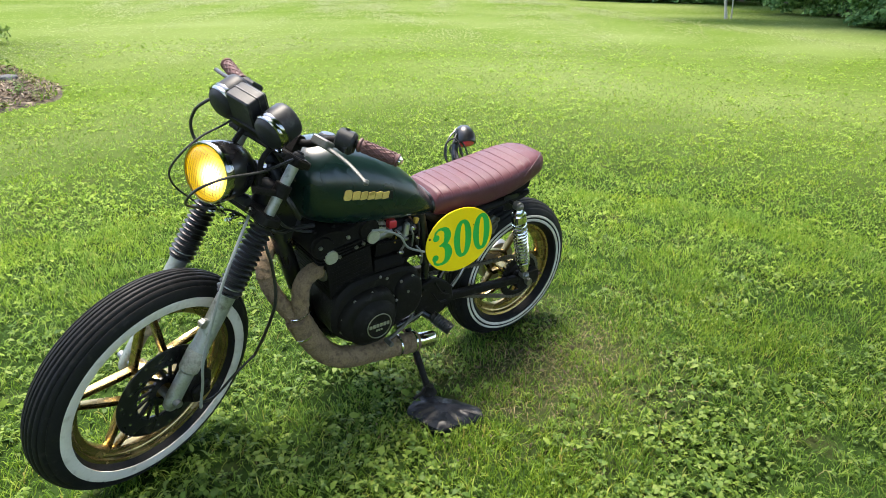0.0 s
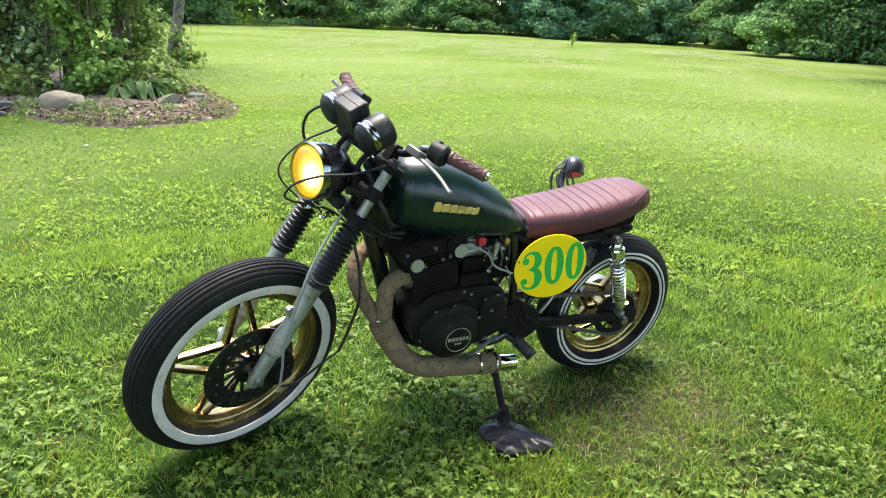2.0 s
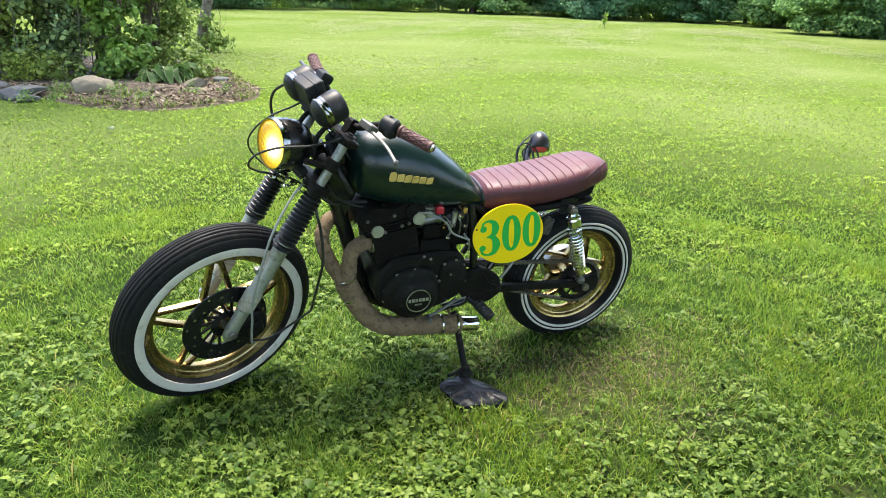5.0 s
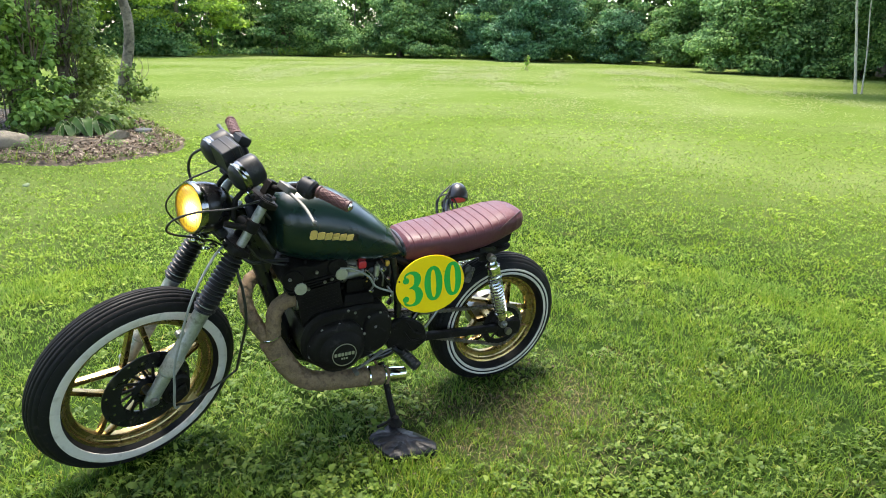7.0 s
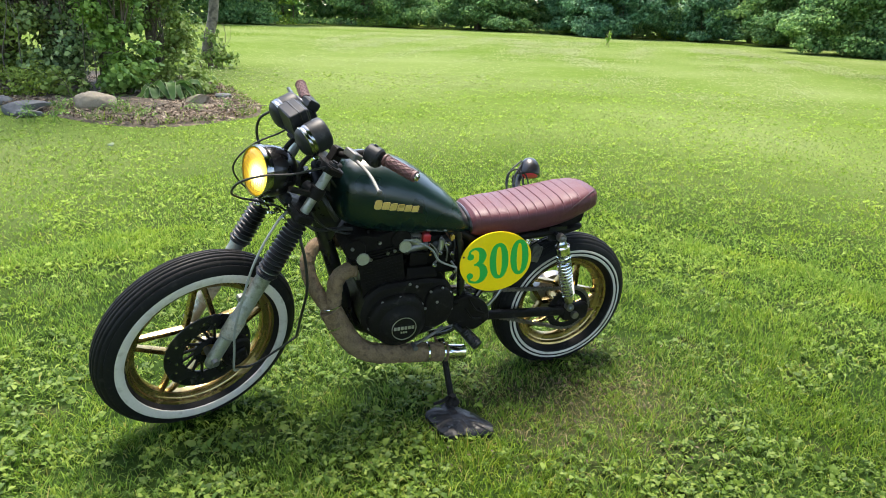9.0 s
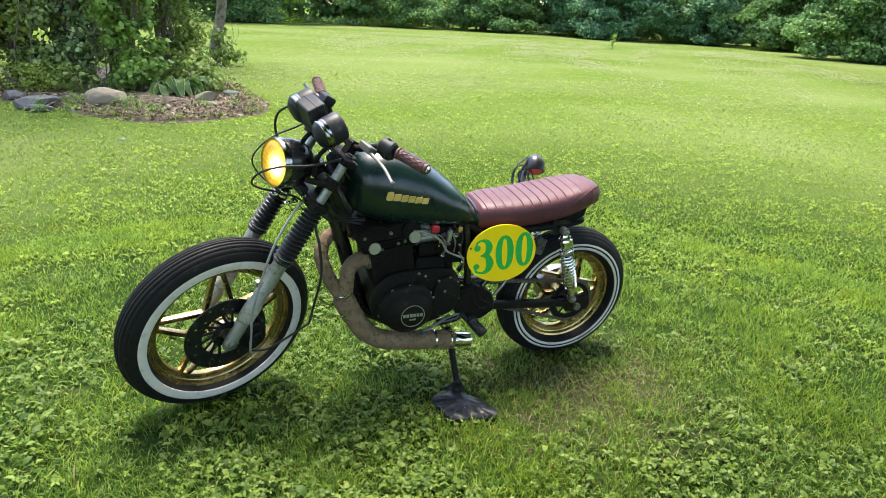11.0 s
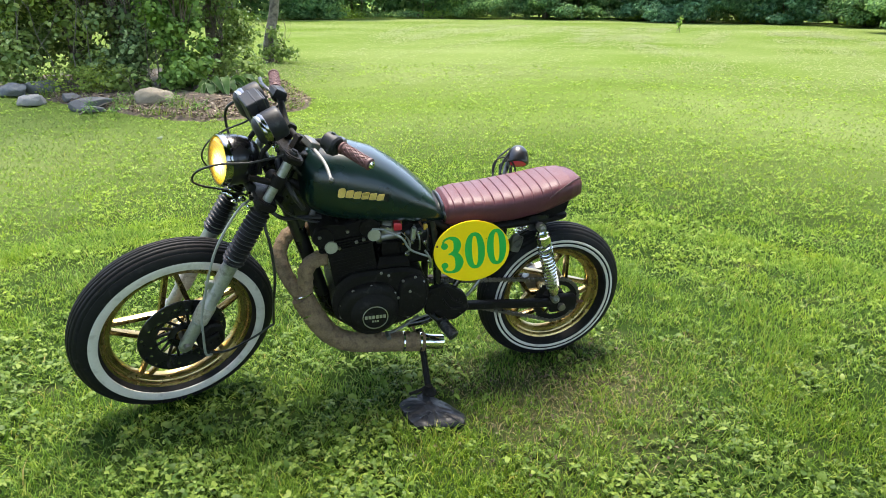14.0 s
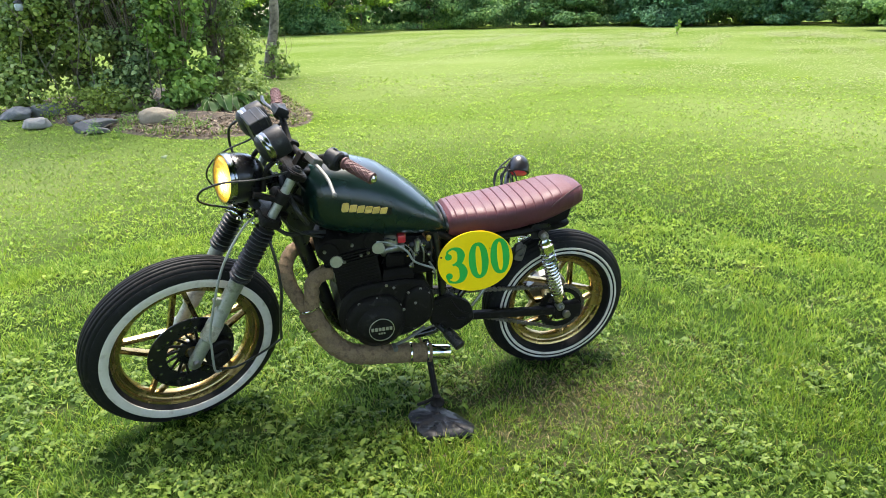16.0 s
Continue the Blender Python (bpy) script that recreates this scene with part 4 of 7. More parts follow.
for k, ch in enumerate("300"):
    w, h = ((0.086, 0.153), (0.075, 0.150), (0.073, 0.148))[k]
    at_x, at_z = ((-0.076, -0.015), (0.011, 0.004), (0.091, 0.020))[k]
    g = Geo()
    for j, (one, two) in enumerate(numeral(ch, w, h)):
        front = -0.0026 - 0.0001 * j
        closed = ch == "0" or j > 1
        g.add(*ring_loft([[(x, -0.0018, z) for x, z in one], [(x, front, z) for x, z in one], [(x, front, z) for x, z in two], [(x, -0.0018, z) for x, z in two]], closed=closed, cap=False))
    g.moved(PANEL @ Matrix.Translation((at_x, 0, at_z)) @ Matrix.Rotation(radians(-10), 4, "Y"))
    part("digit", g, M_GREEN, side_panel, "green digit " + ch)
g = Geo().add(*bolt_geo(tuple(PANEL @ Vector((-0.132, -0.002, 0.02))), (0, -1, 0), 0.004, 0.003))
part("panel_screw", g, M_RUST, side_panel)
for pts in ([(0.20, -0.10, 0.60), (0.24, -0.125, 0.585)], [(0.36, -0.09, 0.62), (0.34, -0.135, 0.60)]):
    part("panel_bracket", Geo().add(*tube(pts, 0.006, 8, 2)), M_BLACK, bike)

# ---- frame, engine, exhaust, rear end ----
g = Geo().add(*tube([(-0.405, 0, 0.90), (-0.36, 0, 0.77), (-0.302, 0, 0.57), (-0.265, 0, 0.44), (-0.22, 0, 0.30), (-0.13, 0, 0.235)], 0.0275, 14))
g.add(*slab(rounded([(-0.425, 0.90), (-0.29, 0.88), (-0.26, 0.74), (-0.318, 0.60), (-0.372, 0.74)], 0.012), -0.024, 0.024, 0.006))
part("down_tube", g, M_BLACK, bike, "black frame down tube")
for s in (-1, 1):
    g = Geo().add(*tube([(-0.34, s * 0.02, 0.83), (-0.20, s * 0.045, 0.74), (0.0, s * 0.06, 0.705), (0.16, s * 0.08, 0.66), (0.24, s * 0.088, 0.625), (0.45, s * 0.088, 0.628), (0.60, s * 0.088, 0.640)], 0.014, 12))
    part("top_rail", g, M_ENGINE, bike)
    g = Geo().add(*tube([(0.43, s * 0.09, 0.63), (0.33, s * 0.095, 0.52), (0.22, s * 0.10, 0.36)], 0.011, 10))
    part("seat_stay", g, M_BLACK, bike)
    g = Geo().add(*tube([(0.15, s * 0.08, 0.665), (0.165, s * 0.095, 0.55), (0.175, s * 0.10, 0.38), (0.16, s * 0.10, 0.27), (0.06, s * 0.10, 0.245)], 0.015, 12))
    part("rear_down_tube", g, M_BLACK, bike)
g = Geo().add(*slab(rounded([(0.12, 0.30), (0.17, 0.27), (0.24, 0.255), (0.30, 0.30), (0.28, 0.37), (0.20, 0.42), (0.13, 0.40)], 0.02), -0.128, -0.098, 0.004))
for bx, bz in ((0.15, 0.385), (0.26, 0.285), (0.25, 0.35), (0.15, 0.30)):
    g.add(*bolt_geo((bx, -0.128, bz), (0, -1, 0), 0.007, 0.006))
g.add(*tube([(0.20, -0.13, 0.40), (0.23, -0.135, 0.355), (0.27, -0.13, 0.33)], 0.004, 6)).add(*tube([(0.19, -0.13, 0.36), (0.22, -0.137, 0.32), (0.26, -0.13, 0.31)], 0.004, 6))
part("frame_side_plate", g, M_ENGINE, bike)
part("seat_stay_brace", Geo().add(*tube([(0.375, -0.10, 0.475), (0.325, -0.125, 0.415), (0.285, -0.125, 0.36)], 0.0065, 8)), M_STEEL, bike)

# Battery and wiring under the seat.
g = Geo().add(*box((0.20, -0.07, 0.45), (0.36, 0.07, 0.62), 0.008)).add(*box((0.37, -0.06, 0.50), (0.45, 0.06, 0.61), 0.006))
part("battery_box", g, M_DULL_BLACK, bike)
for col, pts in ((M_CABLE, [(0.08, -0.09, 0.66), (0.11, -0.10, 0.60), (0.14, -0.09, 0.55)]), (M_RUST, [(0.10, -0.07, 0.67), (0.13, -0.09, 0.62), (0.17, -0.08, 0.58)]), (M_CABLE, [(0.12, -0.08, 0.67), (0.13, -0.10, 0.63), (0.13, -0.10, 0.55)]),
                 (M_OCHRE, [(0.03, -0.06, 0.66), (0.035, -0.08, 0.62), (0.05, -0.08, 0.585)]), (M_OCHRE, [(0.04, -0.06, 0.66), (0.05, -0.085, 0.62), (0.045, -0.085, 0.58)])):
    part("wire", Geo().add(*tube(pts, 0.0035, 6)), col, bike)
g = Geo().add(*box((0.115, -0.098, 0.638), (0.13, -0.086, 0.66), 0.003))
part("connector", g, M_OCHRE, bike)
part("relay", Geo().add(*box((0.006, -0.105, 0.647), (0.034, -0.085, 0.675), 0.004)), M_RED, bike, "small red plastic relay")
part("fuel_filter", Geo().add(*lathe([(0, 0), (0.005, 0), (0.011, 0.006), (0.011, 0.045), (0.005, 0.05), (0, 0.05)], (0.075, -0.10, 0.605), (0.1, 0, 1), 12)), M_SILVER, bike)

# Crankcase with side covers.
def dome(outline, y0, depth, steps=((1.0, 0.0), (0.995, 0.30), (0.965, 0.60), (0.90, 0.82), (0.78, 0.94), (0.55, 1.0), (0.15, 1.0))):
    """A cast cover: an outline in x and z that swells softly towards the left of the bike."""
    mx, mz = sum(p[0] for p in outline) / len(outline), sum(p[1] for p in outline) / len(outline)
    return ring_loft([[(mx + (p[0] - mx) * k, y0 - depth * d, mz + (p[1] - mz) * k) for p in outline] for k, d in steps])


case = [(-0.215, 0.33), (-0.225, 0.40), (-0.20, 0.47), (-0.155, 0.505), (0.02, 0.515), (0.105, 0.50), (0.138, 0.42), (0.125, 0.335), (0.06, 0.29), (-0.02, 0.268), (-0.14, 0.268)]
eng = part("crankcase", Geo().add(*slab(rounded(case, 0.03), -0.145, 0.16, 0.012)), M_ENGINE, bike, "black painted engine crankcase")
cov = [(-0.20, 0.335), (-0.205, 0.39), (-0.165, 0.455), (-0.08, 0.475), (-0.02, 0.465), (0.015, 0.41), (0.01, 0.33), (-0.03, 0.283), (-0.14, 0.283)]
part("generator_cover", Geo().add(*dome(rounded(cov, 0.045, 8), -0.14, 0.036)).add(*lathe([(0.0, 0.0375), (0.050, 0.0375), (0.060, 0.035), (0.070, 0.028), (0.080, 0.016), (0.092, 0.003), (0.10, -0.006), (0.0, -0.006)], (-0.080, -0.162, 0.358), (0, -1, 0), 48)), M_ENGINE, eng, sharp=50)
cov2 = [(0.0, 0.33), (0.02, 0.47), (0.075, 0.495), (0.115, 0.47), (0.128, 0.40), (0.11, 0.335), (0.05, 0.305)]
part("sprocket_cover", Geo().add(*dome(rounded(cov2, 0.03, 6), -0.14, 0.026)), M_ENGINE, eng, sharp=50)
em = Geo().add(*lathe([(0.0437, 0), (0.0462, 0.0005), (0.0462, 0.003), (0.0437, 0.003)], (-0.078, -0.1995, 0.357), (0, -1, 0), 48, ring=True))
for k in range(6):
    x0 = -0.078 - 0.033 + k * 0.0132
    em.add(*box((x0 - 0.0048, -0.2025, 0.353), (x0 + 0.0048, -0.1995, 0.366), 0.0008))
for k in range(3):
    x0 = -0.078 - 0.009 + k * 0.009
    em.add(*box((x0 - 0.003, -0.2020, 0.338), (x0 + 0.003, -0.1995, 0.345), 0.0006))
part("cover_emblem", em, M_SILVER, eng, "silver ring and bars on the engine cover")
for bx, bz, by in ((-0.195, 0.345, -0.155), (-0.192, 0.392, -0.155), (-0.15, 0.450, -0.160), (-0.085, 0.464, -0.160), (0.0, 0.425, -0.158), (0.002, 0.345, -0.158), (-0.14, 0.291, -0.155), (-0.03, 0.293, -0.155), (-0.047, 0.505, -0.145), (-0.020, 0.492, -0.145),
                   (0.03, 0.472, -0.158), (0.075, 0.482, -0.158), (0.106, 0.460, -0.158), (0.116, 0.39, -0.158), (0.05, 0.320, -0.158), (0.013, 0.405, -0.160), (0.055, 0.43, -0.166)):
    part("cover_bolt", Geo().add(*lathe([(0.0055, 0), (0.0055, 0.004), (0.003, 0.005), (0.003, 0.003), (0, 0.003)], (bx, by + 0.001, bz), (0, -1, 0), 8)), M_STEEL, eng)
# Cylinders lean forward; fins as single plates.
TILT_C = Matrix.Translation((-0.13, 0, 0.50)) @ Matrix.Rotation(radians(-9), 4, "Y")
cyl = part("cylinder_block", Geo().add(*box((-0.085, -0.115, -0.05), (0.075, 0.125, 0.115), 0.01)).moved(TILT_C), M_DULL_BLACK, bike, "black finned twin cylinder block")
for k in range(9):
    z = -0.012 + k * 0.0125
    grow = 0.0022 if k % 2 else 0.0015
    o = rounded([(-0.085 - grow, -0.115 - grow), (0.075 + grow, -0.115 - grow), (0.075 + grow, 0.125 + grow), (-0.085 - grow, 0.125 + grow)], 0.02)
    part("cooling_fin", Geo().add(*slab(o, z, z + 0.0038, 0.001, "xy")).moved(TILT_C), M_DULL_BLACK, cyl)
hd = Geo().add(*box((-0.10, -0.12, 0.105), (0.085, 0.13, 0.150), 0.008))
for k in range(4):
    o = rounded([(-0.112, -0.128), (0.095, -0.128), (0.095, 0.138), (-0.112, 0.138)], 0.02)
    z = 0.108 + k * 0.011
    hd.add(*slab(o, z, z + 0.004, 0.001, "xy"))
headp = part("cylinder_head", hd.moved(TILT_C), M_DULL_BLACK, bike)
cam_out = [(-0.125, 0.145), (-0.128, 0.175), (-0.105, 0.205), (-0.06, 0.212), (-0.02, 0.198), (0.03, 0.198), (0.07, 0.205), (0.105, 0.19), (0.11, 0.155), (0.09, 0.143)]
g = Geo().add(*slab(rounded(cam_out, 0.015), -0.118, 0.128, 0.008))
for cx, cz in ((-0.088, 0.165), (0.075, 0.165)):
    g.add(*lathe([(0.0, 0.008), (0.034, 0.008), (0.037, 0.002), (0.037, -0.02), (0.0, -0.02)], (cx, -0.118, cz), (0, -1, 0), 28))
for cx in (-0.09, -0.03, 0.03, 0.09):
    for cy in (-0.09, 0.0, 0.1):
        g.add(*bolt_geo((cx, cy, 0.2), (0, 0, 1), 0.006, 0.012))
part("camshaft_cover", g.moved(TILT_C), M_DULL_BLACK, headp)
for cx, cz in ((-0.217, 0.613), (-0.068, 0.648)):
    part("camshaft_end_cap", Geo().add(*lathe([(0.0, 0.004), (0.0210, 0.004), (0.0230, 0.001), (0.0230, -0.02), (0, -0.02)], (cx, -0.127, cz), (0, -1, 0), 28)), M_CAPS, headp, "pale round camshaft end cap")
for cx, cz in ((-0.19, 0.609), (-0.13, 0.628), (-0.255, 0.655), (-0.16, 0.67), (-0.105, 0.635)):
    part("head_bolt", Geo().add(*bolt_geo((cx, -0.124, cz), (0, -1, 0), 0.007, 0.008)), M_STEEL, headp)
part("spark_plug_lead", Geo().add(*tube([(-0.20, -0.06, 0.71), (-0.15, -0.10, 0.72), (-0.06, -0.10, 0.70), (0.02, -0.08, 0.69)], 0.004, 8)), M_CABLE, bike)

# Carburettors and inlet rubber.
for s in (-1, 1):
    g = Geo().add(*lathe([(0, 0), (0.024, 0), (0.026, 0.012), (0.022, 0.02), (0.022, 0.075), (0.026, 0.082), (0.026, 0.09), (0, 0.09)], (-0.05, s * 0.06, 0.605), (1, 0, 0.12), 20))
    cb = part("carburettor", g, M_STEEL, bike, "grey alloy carburettor")
    g = Geo().add(*lathe([(0, 0), (0.025, 0.0), (0.025, 0.025), (0.02, 0.032), (0.012, 0.036), (0, 0.036)], (-0.012, s * 0.068, 0.632), (0, 0, 1), 18))
    part("carburettor_top", g, M_CAPS, cb)
    g = Geo().add(*box((-0.035, s * 0.068 - 0.025, 0.545), (0.03, s * 0.068 + 0.025, 0.60), 0.008))
    part("float_bowl", g, M_DULL_BLACK, cb)
    g = Geo().add(*lathe([(0, 0), (0.022, 0), (0.033, 0.018), (0.036, 0.09), (0.03, 0.10), (0, 0.10)], (0.04, s * 0.06, 0.615), (1, 0, 0.05), 20))
    part("air_filter", g, M_RUBBER, cb)
for pts, r, m_ in (([(0.030, -0.105, 0.640), (0.055, -0.118, 0.615), (0.062, -0.112, 0.575), (0.048, -0.100, 0.545)], 0.0038, M_HOSE), ([(0.085, -0.100, 0.645), (0.098, -0.112, 0.610), (0.100, -0.108, 0.565)], 0.0034, M_STEEL), ([(0.120, -0.105, 0.560), (0.138, -0.118, 0.530), (0.142, -0.112, 0.490)], 0.0042, M_STEEL), ([(-0.030, -0.098, 0.600), (0.015, -0.112, 0.606), (0.060, -0.104, 0.598)], 0.0040, M_DULL_BLACK)):
    part("fuel_hose" if m_ is M_HOSE else "linkage_rod", Geo().add(*tube(pts, r, 8)), m_, bike)
for x, z, r in ((0.035, 0.628, 0.010), (0.070, 0.602, 0.008), (0.098, 0.636, 0.008), (0.052, 0.556, 0.009), (0.118, 0.596, 0.007), (0.136, 0.520, 0.008)):
    part("hose_clip", Geo().add(*lathe([(0, -0.006), (r, -0.006), (r * 1.15, -0.003), (r * 1.15, 0.003), (r, 0.006), (0, 0.006)], (x, -0.113, z), (0.35, -0.5, 0.8), 12)), M_CHROME, bike)
part("airbox", Geo().add(*box((0.035, -0.085, 0.50), (0.155, 0.085, 0.655), 0.012)), M_DULL_BLACK, bike)
part("starter_cover", Geo().add(*box((-0.055, -0.125, 0.495), (0.06, 0.12, 0.548), 0.02)).add(*lathe([(0, 0), (0.028, 0), (0.032, 0.01), (0.032, 0.09), (0, 0.09)], (-0.02, -0.06, 0.545), (0, 1, 0), 20)), M_DULL_BLACK, eng)
part("choke_cable", Geo().add(*tube([(-0.075, -0.125, 0.672), (-0.03, -0.13, 0.665), (0.03, -0.135, 0.63), (0.06, -0.14, 0.585), (0.13, -0.14, 0.55)], 0.0040, 8)), M_CABLE_GREY, bike)

# Exhaust: two wrapped headers into one wrapped pipe with a chrome tip.
def wrapped(name, pts, r, parent, label=""):
    """A pipe bound in overlapping tape: a spiral of raised edges."""
    line = smooth_path(pts, 14)
    n = len(line)
    length = sum((line[i + 1] - line[i]).length for i in range(n - 1))
    fine = []
    per = int(length / 0.0035)
    acc = [0.0]
    for i in range(n - 1):
        acc.append(acc[-1] + (line[i + 1] - line[i]).length)
    for k in range(per + 1):
        d = length * k / per
        i = min(n - 2, max(j for j in range(n) if acc[j] <= d + 1e-9))
        fine.append(line[i].lerp(line[i + 1], (d - acc[i]) / max(1e-9, acc[i + 1] - acc[i])))
    seg, rings, u = 20, [], None
    for i, q in enumerate(fine):
        t = (fine[min(i + 1, per)] - fine[max(i - 1, 0)]).normalized()
        u = t.orthogonal().normalized() if u is None else (u - t * u.dot(t)).normalized()
        w = t.cross(u)
        row = []
        for k in range(seg):
            a = 2 * math.pi * k / seg
            ph = (i * 0.0035 / 0.031 + k / seg + 0.22 * math.sin(i * 0.13)) % 1.0
            rr = (r(i / per) if callable(r) else r) + 0.0026 * ph + 0.0011 * noise.noise(q * 60 + Vector((a, 0, 0))) + 0.0010 * math.sin(3 * a + i * 0.45) * noise.noise(q * 25)
            row.append(q + (u * math.cos(a) + w * math.sin(a)) * rr)
        rings.append(row)
    pipe = part(name, Geo().add(*ring_loft(rings)), M_WRAP, parent, label, sharp=28)
    return pipe


ex = wrapped("exhaust_pipe", [(-0.325, -0.105, 0.415), (-0.285, -0.118, 0.335), (-0.235, -0.13, 0.264), (-0.165, -0.14, 0.226), (-0.05, -0.148, 0.213), (0.05, -0.152, 0.203), (0.115, -0.155, 0.195)], lambda t: 0.0395 - 0.0035 * min(1, t * 2.2), bike, "exhaust pipe bound in brown heat wrap")
wrapped("exhaust_header", [(-0.26, 0.07, 0.595), (-0.315, 0.055, 0.605), (-0.365, 0.02, 0.592), (-0.388, -0.02, 0.548), (-0.372, -0.06, 0.485), (-0.325, -0.095, 0.405)], 0.0245, ex, "header pipe bound in brown heat wrap")
wrapped("exhaust_header", [(-0.225, -0.075, 0.548), (-0.265, -0.085, 0.552), (-0.302, -0.095, 0.522), (-0.310, -0.10, 0.46), (-0.315, -0.105, 0.40)], 0.026, ex, "header pipe bound in brown heat wrap")
for y, x, z in ((0.07, -0.245, 0.595), (-0.075, -0.215, 0.545)):
    part("exhaust_flange", Geo().add(*lathe([(0.0, 0), (0.036, 0), (0.038, 0.004), (0.036, 0.012), (0, 0.012)], (x, y, z), (-1, 0, 0.1), 20)), M_STEEL, ex)
for c, d, rr in (((-0.318, -0.10, 0.425), (0.3, -0.1, -1), 0.033), ((-0.300, -0.113, 0.36), (0.55, -0.15, -0.8), 0.039), ((0.035, -0.152, 0.205), (1, -0.03, -0.09), 0.0390), ((0.098, -0.154, 0.198), (1, -0.03, -0.13), 0.0390)):
    part("hose_clamp", Geo().add(*lathe([(rr, -0.004), (rr + 0.0018, -0.003), (rr + 0.0018, 0.003), (rr, 0.004)], c, d, 28, ring=True)), M_CHROME, ex)
tip = Geo().add(*lathe([(0.030, 0.0), (0.030, 0.075), (0.0285, 0.078), (0.026, 0.076), (0.026, 0.0)], (0.110, -0.155, 0.196), (1, -0.03, -0.14), 32, ring=True))
part("exhaust_tip", tip, M_CHROME, ex, "short chrome exhaust tip")
part("exhaust_tip_inside", Geo().add(*lathe([(0, 0), (0.0258, 0), (0.0258, 0.01), (0, 0.01)], (0.135, -0.156, 0.192), (1, -0.03, -0.14), 24)), M_BLACK, ex)

# Foot pegs, gear lever.
g = Geo()
a, b = Vector((0.176, -0.160, 0.286)), Vector((0.212, -0.226, 0.252))
rows = [(0.0, 0.0), (0.020, 0.0)]
ln = (b - a).length
for k in range(7):
    h = 0.010 + k * (ln - 0.018) / 7
    rows += [(0.0205, h), (0.0225, h + 0.002), (0.0225, h + 0.006), (0.0205, h + 0.008)]
rows += [(0.0225, ln - 0.004), (0.020, ln), (0, ln)]
part("foot_peg", Geo().add(*lathe(rows, a, b - a, 16)), M_RUBBER, bike, "black ribbed rubber foot peg", sharp=50)
part("foot_peg_bracket", Geo().add(*tube([(0.14, -0.11, 0.30), (0.165, -0.135, 0.282), (0.19, -0.16, 0.266)], 0.013, 10)), M_BLACK, bike)
part("gear_lever", Geo().add(*tube([(0.09, -0.155, 0.315), (0.05, -0.17, 0.298), (0.0, -0.175, 0.275), (-0.03, -0.178, 0.268)], 0.006, 8)).add(*lathe([(0, 0), (0.009, 0), (0.009, 0.035), (0, 0.035)], (-0.03, -0.175, 0.268), (0, -1, 0), 12)), M_LEVER, bike)
part("gear_rod", Geo().add(*tube([(0.06, -0.168, 0.302), (0.10, -0.17, 0.318), (0.125, -0.165, 0.32)], 0.004, 8)), M_LEVER, bike)

# Swingarm, chain, sprocket.
for s in (-1, 1):
    g = Geo()
    line = [(0.19, 0.312), (0.40, 0.295), (0.62, 0.276), (0.735, 0.262)]
    rings = []
    for x, z in line:
        hh = 0.0165
        rings.append([Vector((x, s * 0.105 + dy, z + dz)) for dy, dz in ((-0.013, -hh + 0.005), (-0.009, -hh), (0.009, -hh), (0.013, -hh + 0.005), (0.013, hh - 0.005), (0.009, hh), (-0.009, hh), (-0.013, hh - 0.005))])
    g.add(*ring_loft(rings))
    g.add(*slab(rounded([(0.64, 0.235), (0.755, 0.235), (0.755, 0.30), (0.64, 0.305)], 0.012), s * 0.105 - 0.017, s * 0.105 + 0.017, 0.004))
    part("swingarm", g, M_ENGINE, bike, "black swingarm")
    part("chain_adjuster", Geo().add(*tube([(0.74, s * 0.105, 0.266), (0.79, s * 0.105, 0.262)], 0.004, 8, 2)).add(*bolt_geo((0.762, s * 0.105, 0.264), (1, 0, 0), 0.008, 0.008)), M_RUST, bike)
part("rear_axle", Geo().add(*lathe([(0, -0.145), (0.015, -0.145), (0.016, -0.132), (0.010, -0.13), (0.010, 0.13), (0.016, 0.132), (0.015, 0.145), (0, 0.145)], (0.682, 0, 0.268), (0, 1, 0), 14)), M_STEEL, bike)
teeth = 42
out = []
for k in range(teeth * 4):
    rr = 0.100 if k % 4 in (1, 2) else 0.0925
    out.append((rr, 2 * math.pi * k / (teeth * 4)))
g = Geo()
v, f = [], []
for y in (-0.083, -0.077):
    for ringr in ("o", "i"):
        v += [(0.682 + (r if ringr == "o" else 0.070) * math.cos(a), y, 0.268 + (r if ringr == "o" else 0.070) * math.sin(a)) for r, a in out]
n = len(out)
for i in range(n):
    j = (i + 1) % n
    f += [(i, j, n + j, n + i), (2 * n + i, 3 * n + i, 3 * n + j, 2 * n + j), (i, 2 * n + i, 2 * n + j, j), (n + i, n + j, 3 * n + j, 3 * n + i)]
g.add(v, f)
for k in range(5):
    a = 2 * math.pi * k / 5 + 0.3
    g.add(*tube([(0.682 + 0.03 * math.cos(a), -0.08, 0.268 + 0.03 * math.sin(a)), (0.682 + 0.074 * math.cos(a), -0.08, 0.268 + 0.074 * math.sin(a))], 0.011, 6, 1, smooth=False, flat=0.4))
g.add(*lathe([(0.012, -0.088), (0.042, -0.086), (0.045, -0.05), (0.012, -0.05)], (0.682, 0, 0.268), (0, 1, 0), 24, ring=True))
part("rear_sprocket", g, M_ENGINE, rear, "black chain sprocket")
g = Geo().add(*lathe([(0.02, 0.05), (0.085, 0.05), (0.09, 0.06), (0.09, 0.085), (0.02, 0.09)], (0.682, 0, 0.268), (0, 1, 0), 40, ring=True))
part("drum_brake", g, M_STEEL, rear)
